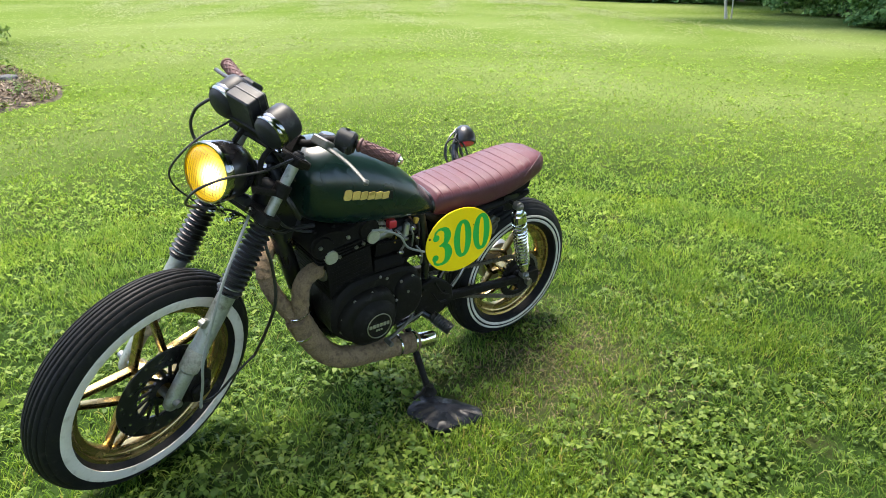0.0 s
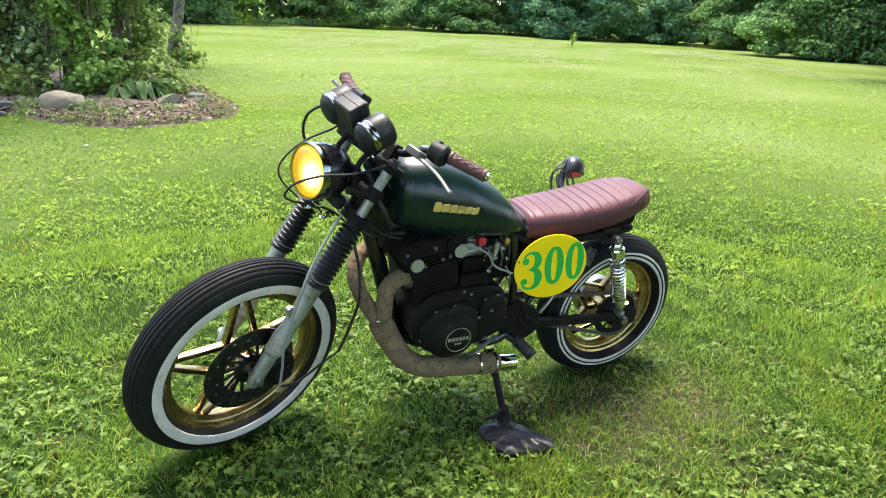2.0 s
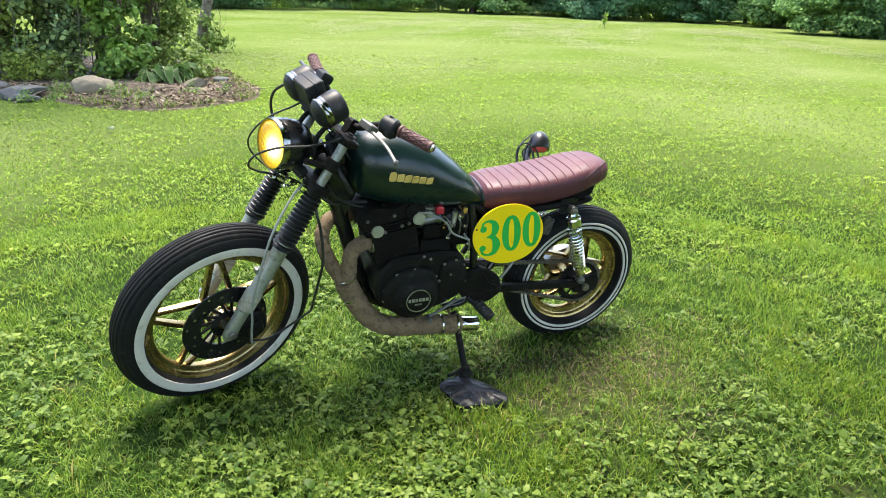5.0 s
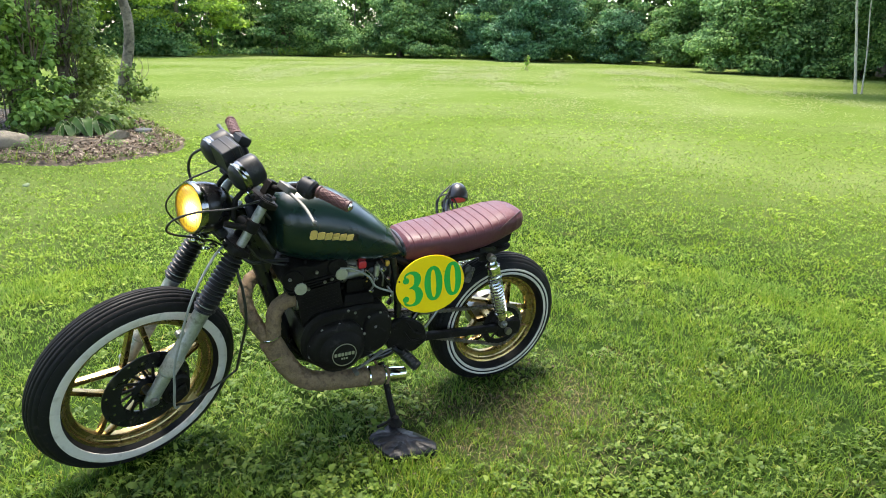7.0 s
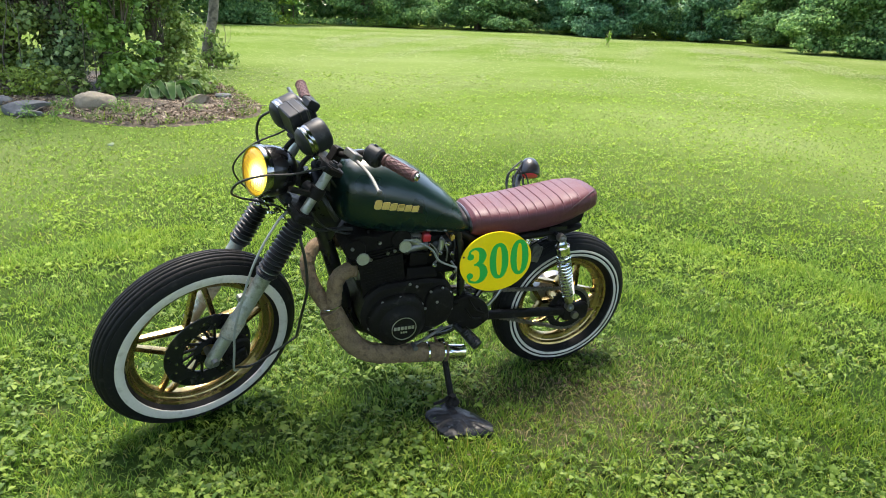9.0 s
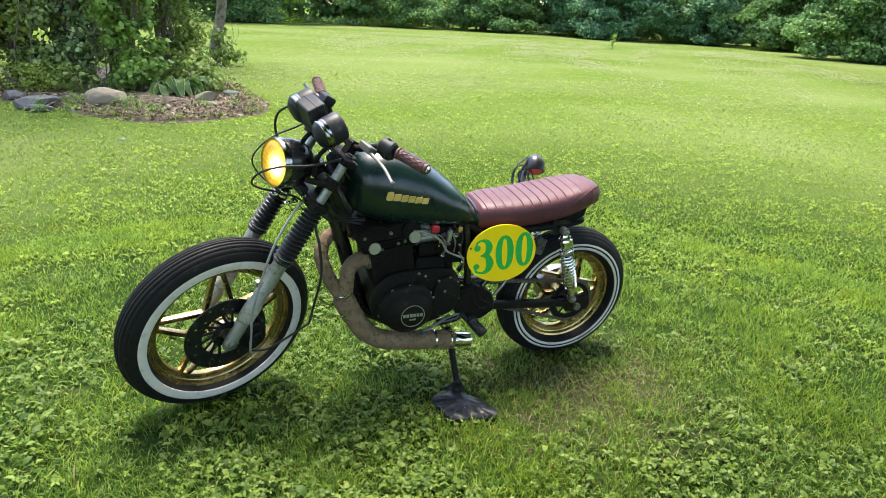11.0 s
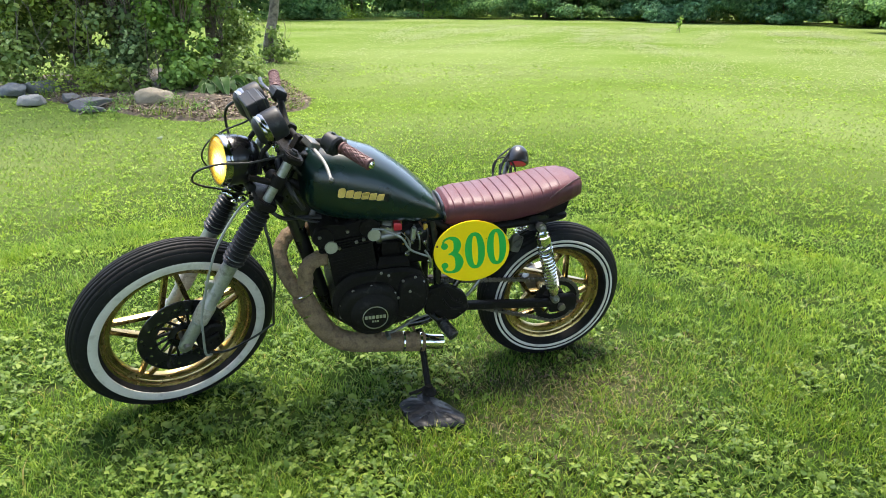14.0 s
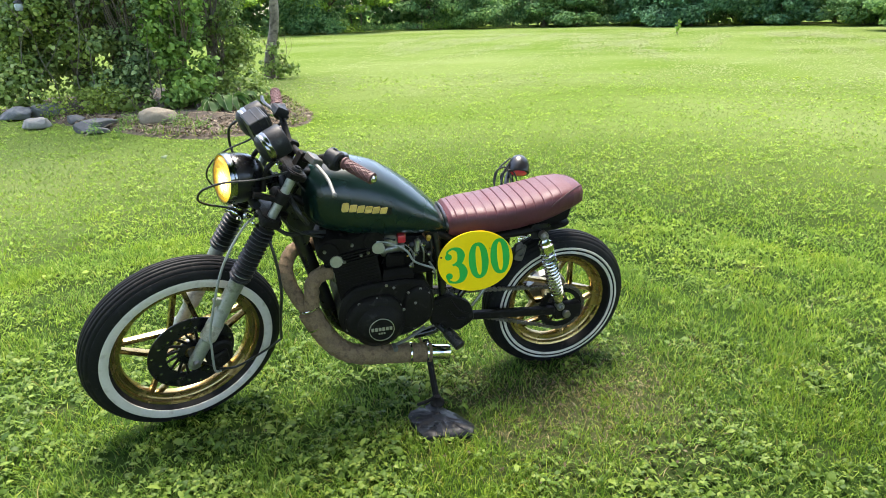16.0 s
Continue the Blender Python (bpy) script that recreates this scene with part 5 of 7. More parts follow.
# Chain links shared between two straight runs and the two arcs.
fs, rs = Vector((0.105, 0, 0.385)), Vector((0.682, 0, 0.268))
fr, rr = 0.034, 0.0955
dirv = (rs - fs).normalized()
ang = math.atan2(dirv.z, dirv.x)
al = math.asin((rr - fr) / (rs - fs).length)
up0, up1 = ang + math.pi / 2 + al, ang - math.pi / 2 - al
seq = []
for k in range(40):
    t = k / 39
    seq.append(Vector((fs.x + fr * math.cos(up0), 0, fs.z + fr * math.sin(up0))).lerp(Vector((rs.x + rr * math.cos(up0), 0, rs.z + rr * math.sin(up0))), t))
steps = 24
for k in range(1, steps):
    a = up0 + (up1 - up0) * k / steps
    seq.append(Vector((rs.x + rr * math.cos(a), 0, rs.z + rr * math.sin(a))))
for k in range(40):
    t = k / 39
    seq.append(Vector((rs.x + rr * math.cos(up1), 0, rs.z + rr * math.sin(up1))).lerp(Vector((fs.x + fr * math.cos(up1), 0, fs.z + fr * math.sin(up1))), t))
acc = [0.0]
for i in range(len(seq) - 1):
    acc.append(acc[-1] + (seq[i + 1] - seq[i]).length)
link_o = Geo()
for s in (-1, 1):
    link_o.add(*slab(rounded([(-0.0088, -0.0070), (0.0088, -0.0070), (0.0088, 0.0070), (-0.0088, 0.0070)], 0.0062, 3), s * 0.0062 - 0.0011, s * 0.0062 + 0.0011, 0.0004))
link_o.add(*lathe([(0, -0.006), (0.005, -0.006), (0.005, 0.006), (0, 0.006)], (0.0045, 0, 0), (0, 1, 0), 8)).add(*lathe([(0, -0.006), (0.005, -0.006), (0.005, 0.006), (0, 0.006)], (-0.0045, 0, 0), (0, 1, 0), 8))
first_link = None
chain_core = part("drive_chain", Geo().add(*tube([p + Vector((0, -0.080, 0)) for p in seq], 0.0040, 6, 1, smooth=False)), M_DULL_BLACK, bike, "oily drive chain")
d = 0.012
while d < acc[-1]:
    i = max(j for j in range(len(acc)) if acc[j] <= d)
    i = min(i, len(seq) - 2)
    p = seq[i].lerp(seq[i + 1], (d - acc[i]) / max(1e-9, acc[i + 1] - acc[i]))
    t = seq[i + 1] - seq[i]
    m4 = Matrix.Translation((p.x, -0.080, p.z)) @ Matrix.Rotation(-math.atan2(t.z, t.x), 4, "Y")
    if first_link is None:
        first_link = link_mesh("chain_link", link_o, M_CHAIN)
        ob = first_link
    else:
        ob = new("chain_link", first_link.data)
    ob.parent = chain_core
    ob.matrix_local = m4
    d += 0.0195

# Rear shocks with chrome springs.
for s in (-1, 1):
    a, b = Vector((0.551, s * 0.140, 0.632)), Vector((0.648, s * 0.137, 0.312))
    ax, ln = (b - a).normalized(), (b - a).length
    g = Geo().add(*lathe([(0, 0.012), (0.012, 0.012), (0.017, 0.022), (0.021, 0.026), (0.0215, 0.034), (0.0285, 0.038), (0.0290, 0.066), (0.022, 0.070), (0.009, 0.062), (0.009, 0.20), (0.0155, 0.205), (0.0155, ln - 0.045), (0.024, ln - 0.05), (0.024, ln - 0.06), (0.022, ln - 0.035), (0.013, ln - 0.015), (0, ln - 0.012)], a, ax, 24))
    sh = part("rear_shock", g, M_CHROME, bike, "chrome rear shock absorber with coil spring")
    u, w, _ = basis(ax)
    coil = []
    turns = 13
    for k in range(turns * 16 + 1):
        t = k / (turns * 16)
        an = 2 * math.pi * turns * t
        coil.append(a + ax * (0.070 + t * (ln - 0.136)) + (u * math.cos(an) + w * math.sin(an)) * 0.0245)
    part("coil_spring", Geo().add(*tube(coil, 0.0044, 7, 1, smooth=False)), M_CHROME, sh, "chrome coil spring")
    for c in (a, b):
        part("shock_eye", Geo().add(*lathe([(0.0, -0.013), (0.0165, -0.013), (0.0165, 0.013), (0.0, 0.013)], c, (0, 1, 0), 20)).add(*lathe([(0, 0), (0.010, 0), (0.011, 0.006), (0.006, 0.011), (0, 0.011)], c + Vector((0, s * 0.013, 0)), (0, s, 0), 12)), M_STEEL, sh)
part("shock_mount", Geo().add(*tube([(0.551, -0.14, 0.632), (0.551, 0.14, 0.632)], 0.009, 10, 2)).add(*slab(rounded([(0.52, 0.60), (0.58, 0.60), (0.60, 0.66), (0.52, 0.66)], 0.01), -0.10, -0.094, 0.002)), M_BLACK, bike)
g = Geo().add(*slab(rounded([(0.455, 0.52), (0.49, 0.51), (0.505, 0.56), (0.485, 0.59), (0.46, 0.58)], 0.008), -0.10, -0.08, 0.003))
g.add(*lathe([(0.012, 0), (0.016, 0.002), (0.016, 0.008), (0.012, 0.008)], (0.478, -0.10, 0.55), (0, -1, 0), 16, ring=True)).add(*lathe([(0.006, 0), (0.009, 0.002), (0.009, 0.008), (0.006, 0.008)], (0.492, -0.10, 0.575), (0, -1, 0), 16, ring=True))
part("wiring_clip", g, M_LEVER, bike)

# Tail lamp on a bracket at the right of the seat.
tc_ = Vector((0.590, 0.238, 0.752))
tn = Vector((-0.20, -0.60, -0.77)).normalized()
tl = part("tail_lamp", Geo().add(*lathe([(0.0, -0.066), (0.014, -0.064), (0.026, -0.057), (0.037, -0.043), (0.044, -0.022), (0.046, 0.0), (0.044, 0.012), (0.040, 0.014), (0.0, 0.010)], tc_, tn, 32)), M_BLACK, bike, "glossy black round tail lamp with red lens")
u, w, _ = basis(tn)
part("lens", Geo().add(*lathe([(0, 0.020), (0.02, 0.019), (0.034, 0.015), (0.038, 0.010), (0.038, 0.004), (0, 0.004)], tc_, tn, 28)), M_REDLENS, tl, "red tail lamp lens")
g = Geo().add(*tube([(0.535, 0.13, 0.66), (0.525, 0.19, 0.69), (0.54, 0.235, 0.72), (0.560, 0.245, 0.765)], 0.013, 8, flat=0.4)).add(*tube([(0.50, 0.13, 0.66), (0.50, 0.19, 0.70), (0.52, 0.225, 0.75), (0.555, 0.25, 0.785)], 0.005, 6))
g.add(*tube([(0.57, 0.12, 0.66), (0.565, 0.18, 0.68), (0.56, 0.225, 0.72), (0.575, 0.245, 0.75)], 0.004, 6)).add(*tube([(0.48, 0.14, 0.65), (0.475, 0.20, 0.70), (0.50, 0.24, 0.76), (0.56, 0.262, 0.80)], 0.0035, 6))
part("tail_lamp_bracket", g, M_BLACK, bike)
for k in range(2):
    x0, d = 0.522 + 0.024 * k, 0.014 * k
    part("tail_lamp_wire", Geo().add(*tube([(x0 - 0.02, 0.15, 0.66), (x0 - 0.045 + d, 0.205, 0.70), (x0 - 0.035, 0.23, 0.755 - d), (x0 + 0.005, 0.225, 0.775 - d), (x0 + 0.02, 0.20, 0.735), (x0 + 0.015, 0.16, 0.68)], 0.0036, 6)), M_CABLE, bike)

# Side stand.
g = Geo().add(*tube([(0.105, -0.115, 0.23), (0.110, -0.165, 0.16), (0.113, -0.215, 0.09), (0.115, -0.252, 0.042)], 0.0125, 10)).add(*lathe([(0.0, 0.030), (0.012, 0.030), (0.014, 0.022), (0.018, 0.012), (0.025, 0.004), (0.028, 0.0), (0.028, -0.004), (0, -0.004)], (0.115, -0.258, 0.037), (0.0, -0.118, 0.993), 20))
g.add(*tube([(0.113, -0.245, 0.056), (0.08, -0.262, 0.052), (0.035, -0.275, 0.052)], 0.006, 8, 4))
part("side_stand", g, M_ENGINE, bike, "black side stand resting on the pad")
part("stand_spring", Geo().add(*tube([(0.08, -0.11, 0.24), (0.105, -0.145, 0.18), (0.115, -0.17, 0.10)], 0.005, 8)), M_RUST, bike)

# Cables and hoses round the front end.
def cable(name, pts, r, material, m=None):
    g = Geo().add(*tube(pts, r, 8))
    return part(name, g.moved(m) if m else g, material, bike)


cable("brake_hose", [(-0.02, 0.155, 0.85), (-0.085, 0.15, 0.82), (-0.12, 0.155, 0.785), (-0.115, 0.18, 0.745), (-0.08, 0.19, 0.69), (-0.03, 0.12, 0.62)], 0.0045, M_CABLE, FORK)
cable("speedometer_cable", [(-0.060, 0.085, 0.80), (-0.085, 0.095, 0.755), (-0.125, 0.11, 0.70), (-0.150, 0.12, 0.64), (-0.13, 0.15, 0.575), (-0.065, 0.17, 0.53), (0.03, 0.15, 0.50)], 0.003, M_CABLE, FORK)
cable("clutch_cable", [(-0.03, -0.115, 0.765), (-0.11, -0.105, 0.705), (-0.185, -0.075, 0.655), (-0.222, -0.045, 0.60), (-0.205, -0.015, 0.552), (-0.15, 0.01, 0.535), (-0.09, 0.024, 0.535), (0.0, 0.0, 0.55), (0.08, -0.04, 0.53)], 0.0036, M_CABLE, FORK)
cable("throttle_cable", [(0.03, 0.15, 0.845), (-0.01, 0.10, 0.80), (-0.01, 0.0, 0.765), (0.06, -0.05, 0.72), (0.13, -0.06, 0.69)], 0.0045, M_CABLE, FORK)
cable("brake_line", [(-0.035, -0.075, 0.57), (-0.075, -0.11, 0.545), (-0.10, -0.14, 0.46), (-0.095, -0.155, 0.36), (-0.045, -0.165, 0.18), (0.0, -0.172, 0.09), (0.05, -0.165, 0.01), (0.09, -0.14, -0.01)], 0.0042, M_CABLE_GREY, FORK)
cable("brake_line", [(0.09, -0.13, -0.01), (0.16, -0.12, 0.0), (0.26, -0.085, 0.05), (0.30, -0.09, 0.12)], 0.0042, M_CABLE, FORK)
cable("tachometer_cable", [tuple(FORK @ Vector((0.30, -0.09, 0.12))), (-0.425, -0.10, 0.40), (-0.412, -0.145, 0.53), (-0.418, -0.145, 0.645), (-0.43, -0.13, 0.72), (-0.415, -0.10, 0.79)], 0.005, M_CABLE)
cable("wiring_loom", [(-0.42, -0.09, 0.76), (-0.37, -0.09, 0.72), (-0.31, -0.06, 0.705), (-0.24, -0.06, 0.70)], 0.007, M_CABLE)
cable("clutch_cable", [(-0.39, -0.10, 0.79), (-0.345, -0.085, 0.73), (-0.26, -0.075, 0.69), (-0.13, -0.075, 0.675), (0.0, -0.09, 0.655)], 0.0045, M_CABLE)
cable("wiring_loom", [(-0.36, -0.05, 0.86), (-0.33, -0.09, 0.80), (-0.30, -0.08, 0.745)], 0.009, M_CABLE)
for x, y, z, r, d in ((-0.075, -0.02, 0.545, 0.009, (0.3, -1, 0.2)), (-0.055, -0.035, 0.535, 0.007, (1, 0.2, 0.1)), (-0.035, -0.03, 0.548, 0.010, (0.2, -1, 0.5)), (-0.06, 0.01, 0.552, 0.008, (0.6, -0.8, 0)), (-0.02, -0.06, 0.540, 0.006, (0, -1, 0.3)), (-0.085, 0.005, 0.535, 0.006, (0.9, 0, 0.4))):
    part("hose_union", Geo().add(*lathe([(0, -0.012), (r * 0.6, -0.012), (r * 0.6, -0.004), (r, -0.003), (r, 0.005), (r * 0.7, 0.006), (r * 0.5, 0.016), (0, 0.016)], (x, y, z), d, 8)).moved(FORK), M_CHROME, bike)
g = Geo()
for k, (x, y, z, r) in enumerate([(0.02, -0.055, 0.66, 0.022), (0.03, -0.04, 0.70, 0.018), (0.0, 0.04, 0.68, 0.025), (0.05, 0.0, 0.72, 0.02), (-0.03, -0.02, 0.60, 0.016), (-0.02, 0.05, 0.61, 0.018)]):
    part("wiring_connector", Geo().add(*lathe([(0, -0.03), (r * 0.8, -0.028), (r, -0.02), (r, 0.02), (r * 0.8, 0.028), (0, 0.03)], (x, y, z), (0.3 * (k % 3) - 0.3, 1, 0.4 * (k % 2)), 14)).moved(FORK), M_PLASTIC, bike)

# The pad under the stand: a thin, uneven sheet of slate.
rnd = random.Random(5)
outline = [(-0.010, -0.030), (0.05, -0.002), (0.105, 0.008), (0.16, -0.07), (0.215, -0.165), (0.19, -0.222), (0.10, -0.215), (0.01, -0.185), (-0.005, -0.10)]
out = rounded(outline, 0.02, 3)
rings = []
for k, (sc, z) in enumerate(((0.96, -0.035), (1.0, -0.014), (0.975, -0.004), (0.6, 0.002), (0.25, 0.006))):
    cx, cy = 0.10, -0.10
    rings.append([(cx + (x - cx) * sc, cy + (y - cy) * sc, z + (rnd.uniform(-0.004, 0.004) if k > 1 else 0) + 0.03 * (0.02 - abs(x - 0.1)) * (k > 1)) for x, y in out])
pad = link_mesh("stand_pad", Geo().add(*ring_loft(rings)), M_PAD, 60)
tagged(pad, "dark grey slate pad under the side stand", "pad")

# ---- ground ----
rng = np.random.default_rng(11)


def soil(x, y):
    roll = np.exp(-((x * x + y * y) / 40.0))
    return -0.035 + roll * (0.007 * np.sin(x * 1.7 + 0.5) * np.sin(y * 1.3) + 0.004 * np.sin(x * 4.1 + y * 3.3))


def patchy(x, y, s=1.0, seed=0.0):
    """A cheap rolling pattern from -1 to 1."""
    x, y = x * s, y * s
    return (np.sin(x * 1.3 + seed) * np.cos(y * 1.7 - seed) + np.sin(x * 2.9 + y * 1.9 + 2 * seed) * 0.7 + np.sin(x * 5.3 - y * 6.1 + 1.3 + seed) * 0.5 + np.sin(x * 11.7 + y * 9.3) * 0.35) / 2.0


def grid_ground():
    gx = np.concatenate([np.linspace(-120, -8, 15), np.linspace(-7.5, 12, 80), np.linspace(13, 140, 18)])
    gy = np.concatenate([np.linspace(-60, -3, 10), np.linspace(-2.5, 12, 60), np.linspace(13, 160, 20)])
    v = [(float(x), float(y), float(soil(x, y))) for y in gy for x in gx]
    n = len(gx)
    f = [(j * n + i, j * n + i + 1, (j + 1) * n + i + 1, (j + 1) * n + i) for j in range(len(gy) - 1) for i in range(n - 1)]
    return Geo().add(v, f)


ground = link_mesh("ground", grid_ground(), M_GROUND, 60)
tagged(ground, "mown green lawn with clover and weeds", "lawn", kind="structure")


def cloud(name, pts, tris, material, parent=None):
    """One mesh from many alike small shapes: pts (count, corners, 3), tris a list of corner triples."""
    n, k, _ = pts.shape
    t = np.array(tris, np.int32)
    idx = (np.arange(n, dtype=np.int32)[:, None, None] * k + t[None]).reshape(-1)
    me = bpy.data.meshes.new(name)
    me.vertices.add(n * k)
    me.vertices.foreach_set("co", pts.astype(np.float32).ravel())
    me.loops.add(len(idx))
    me.loops.foreach_set("vertex_index", idx)
    me.polygons.add(len(idx) // 3)
    me.polygons.foreach_set("loop_start", np.arange(0, len(idx), 3, dtype=np.int32))
    me.update(calc_edges=True)
    me.materials.append(material)
    me.shade_smooth()
    ob = new(name, me)
    ob.parent = parent
    return ob


def blades(x, y, z, height, width, lean):
    """Bent tapering blades, five corners each."""
    n = len(x)
    a, b = rng.uniform(0, 2 * np.pi, n), rng.uniform(0, 2 * np.pi, n)
    side = np.stack([np.cos(a), np.sin(a), np.zeros(n)], 1) * (width / 2)[:, None]
    bend = np.stack([np.cos(b), np.sin(b), np.zeros(n)], 1)
    root = np.stack([x, y, z], 1)
    up = np.array([0, 0, 1.0])
    mid = root + bend * (lean * height * 0.35)[:, None] + up * (height * 0.55)[:, None]
    tip = root + bend * (lean * height * 1.0)[:, None] + up * (height * np.sqrt(np.maximum(0.1, 1 - 0.5 * lean**2)))[:, None]
    return np.stack([root - side, root + side, mid - side * 0.8, mid + side * 0.8, tip], 1)


BLADE_TRIS = [(0, 1, 3), (0, 3, 2), (2, 3, 4)]


def under_things(x, y):
    """True where blades cannot stand: under the pad and inside the flower bed."""
    pad_zone = (np.abs(x - 0.10) < 0.095) & (np.abs(y + 0.11) < 0.095)
    return pad_zone | in_bed(x, y)


BED = [(0.35, 7.6), (0.12, 6.95), (-0.45, 6.55), (-1.05, 6.38), (-1.7, 6.75), (-2.3, 7.5), (-3.1, 8.35), (-3.9, 9.5), (-4.5, 10.8), (-3.6, 12.2), (-1.8, 12.6), (-0.4, 11.6), (0.1, 9.6)]


def in_bed(x, y, grow=0.0):
    inside = np.zeros(np.shape(x), bool)
    j = len(BED) - 1
    for i in range(len(BED)):
        (x0, y0), (x1, y1) = BED[i], BED[j]
        hit = ((y0 > y) != (y1 > y)) & (x < (x1 - x0) * (y - y0) / (y1 - y0) + x0)
        inside ^= hit
        j = i
    return inside


# Close by the blades stand thick; farther off they are fewer and broader.
cx0, cy0 = -0.2, -0.8


def seen_ground(n, r0, r1, fall):
    """Places round the spot before the bike, from r0 to r1 metres away, thinning by the power of fall."""
    u = rng.uniform(0, 1, n)
    k = 2.0 - fall
    r = (r0**k + u * (r1**k - r0**k)) ** (1 / k) if abs(k) > 1e-6 else r0 * (r1 / r0) ** u
    t = rng.uniform(0, 2 * np.pi, n)
    x, y = cx0 + r * np.cos(t), cy0 + r * np.sin(t)
    ok = (y > -1.5 - rng.exponential(0.35, n)) & ((np.cos(t - radians(58)) > 0.1 - rng.exponential(0.12, n)) | (r < 2.2 + rng.exponential(0.4, n))) & ~under_things(x, y)
    return x[ok], y[ok], r[ok]


table = np.random.default_rng(29).uniform(0, 1, (128, 128))


def tufts(x, y, s, shift=0):
    """Smooth uneven lumps from 0 to 1, s of them to a metre."""
    x, y = np.asarray(x) * s + 1000 + shift * 7.3, np.asarray(y) * s + 1000 - shift * 3.1
    i, j = np.floor(x).astype(int), np.floor(y).astype(int)
    f, g = x - i, y - j
    f, g = f * f * (3 - 2 * f), g * g * (3 - 2 * g)
    a, b, c, d = (table[(i + p) % 128, (j + q) % 128] for p, q in ((0, 0), (1, 0), (0, 1), (1, 1)))
    return (a * (1 - f) + b * f) * (1 - g) + (c * (1 - f) + d * f) * g


def sward_at(x, y, coarse=1.0):
    """How lush the lawn is: clumps a hand wide in larger drifts."""
    return 0.50 * tufts(x, y, 9.0 / coarse, 1) + 0.28 * tufts(x, y, 21.0 / coarse, 2) + 0.22 * tufts(x, y, 2.6, 3)


def worn_at(x, y):
    return np.exp(-(((x - 0.60) / 0.42) ** 2 + ((y + 0.08) / 0.28) ** 2))


def weedy_at(x, y):
    """Where broad leaves crowd the grass out: 0 in pure grass, 1 in the weed drifts."""
    v = 0.25 * tufts(x, y, 0.9, 11) + 0.40 * tufts(x, y, 3.1, 12) + 0.35 * tufts(x, y, 7.0, 13)
    return np.clip((v - 0.38) / 0.24, 0, 1)


gx, gy, rad = seen_ground(400000, 0.02, 3.4, 0.35)
worn, lush, weedy = worn_at(gx, gy), sward_at(gx, gy), weedy_at(gx, gy)
ok = (rng.uniform(0, 1, len(gx)) > 0.35 * worn) & (lush + rng.uniform(-0.22, 0.30, len(gx)) > 0.36) & (rng.uniform(0, 1, len(gx)) > 0.55 * weedy)
gx, gy, rad, worn, lush, weedy = gx[ok], gy[ok], rad[ok], worn[ok], lush[ok], weedy[ok]
hgt = (0.020 + 0.042 * rng.beta(2, 3.0, len(gx))) * (0.5 + 1.25 * lush) * (1 - 0.3 * worn) * (1 - 0.25 * weedy)
wid = rng.uniform(0.0020, 0.0046, len(gx)) * np.maximum(1.0, rad / 2.0) ** 0.5
blade_set = blades(gx, gy, soil(gx, gy), hgt, wid, rng.uniform(0.2, 1.4, len(gx)) + 0.4 * weedy)
# Nearer blades keep the darker colour; the rest get the painted-in lighter one.
lit_tint = rad > 1.5 + rng.uniform(0, 1.6, len(gx))
lawn = cloud("grass", blade_set[~lit_tint], BLADE_TRIS, M_BLADE)
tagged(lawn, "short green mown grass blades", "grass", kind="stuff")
lawn = cloud("grass", blade_set[lit_tint], BLADE_TRIS, M_MID)
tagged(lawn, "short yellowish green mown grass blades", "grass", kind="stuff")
gx, gy, rad = seen_ground(510000, 3.0, 14.0, 1.75)
lush = sward_at(gx, gy, 1.6)
ok = (lush + rng.uniform(-0.20, 0.30, len(gx)) > 0.24 - 0.06 * np.clip((rad - 5) / 5, 0, 1)) & (rng.uniform(0, 1, len(gx)) > 0.4 * weedy_at(gx, gy))
gx, gy, rad, lush = gx[ok], gy[ok], rad[ok], lush[ok]
full = blades(gx, gy, soil(gx, gy), rng.uniform(0.018, 0.040, len(gx)) * (0.4 + 1.2 * lush) * (1 - 0.5 * np.clip((rad - 4.0) / 6.5, 0, 1)), rng.uniform(0.007, 0.011, len(gx)) * (rad / 4.0) ** 0.55, rng.uniform(0.3, 1.4, len(gx)))
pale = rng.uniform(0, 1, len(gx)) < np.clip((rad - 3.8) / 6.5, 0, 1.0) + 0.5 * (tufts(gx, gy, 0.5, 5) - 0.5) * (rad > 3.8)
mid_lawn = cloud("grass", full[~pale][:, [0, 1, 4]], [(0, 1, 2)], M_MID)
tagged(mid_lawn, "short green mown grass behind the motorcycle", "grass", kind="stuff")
# Distance picks the paler blades, so the sunlight here is in their colour.
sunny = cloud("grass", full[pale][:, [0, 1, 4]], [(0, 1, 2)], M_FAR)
tagged(sunny, "mown grass in the open lawn, tinted paler as if sunlit", "grass", kind="stuff")

# Dry stalks in the worn patch and here and there.
n = 2400
sx, sy = rng.normal(0.62, 0.36, n), rng.normal(-0.08, 0.24, n)
m = 1500
sx, sy = np.concatenate([sx, rng.uniform(-2.5, 4, m)]), np.concatenate([sy, rng.uniform(-1.6, 3.5, m)])
ok = ~under_things(sx, sy)
sx, sy = sx[ok], sy[ok]
n = len(sx)
straw = cloud("dry_grass", blades(sx, sy, soil(sx, sy), rng.uniform(0.012, 0.035, n), rng.uniform(0.0015, 0.003, n), rng.uniform(0.9, 2.2, n)), BLADE_TRIS, M_STRAW)
tagged(straw, "dry straw-coloured grass stalks in the lawn", "dry grass", kind="stuff")


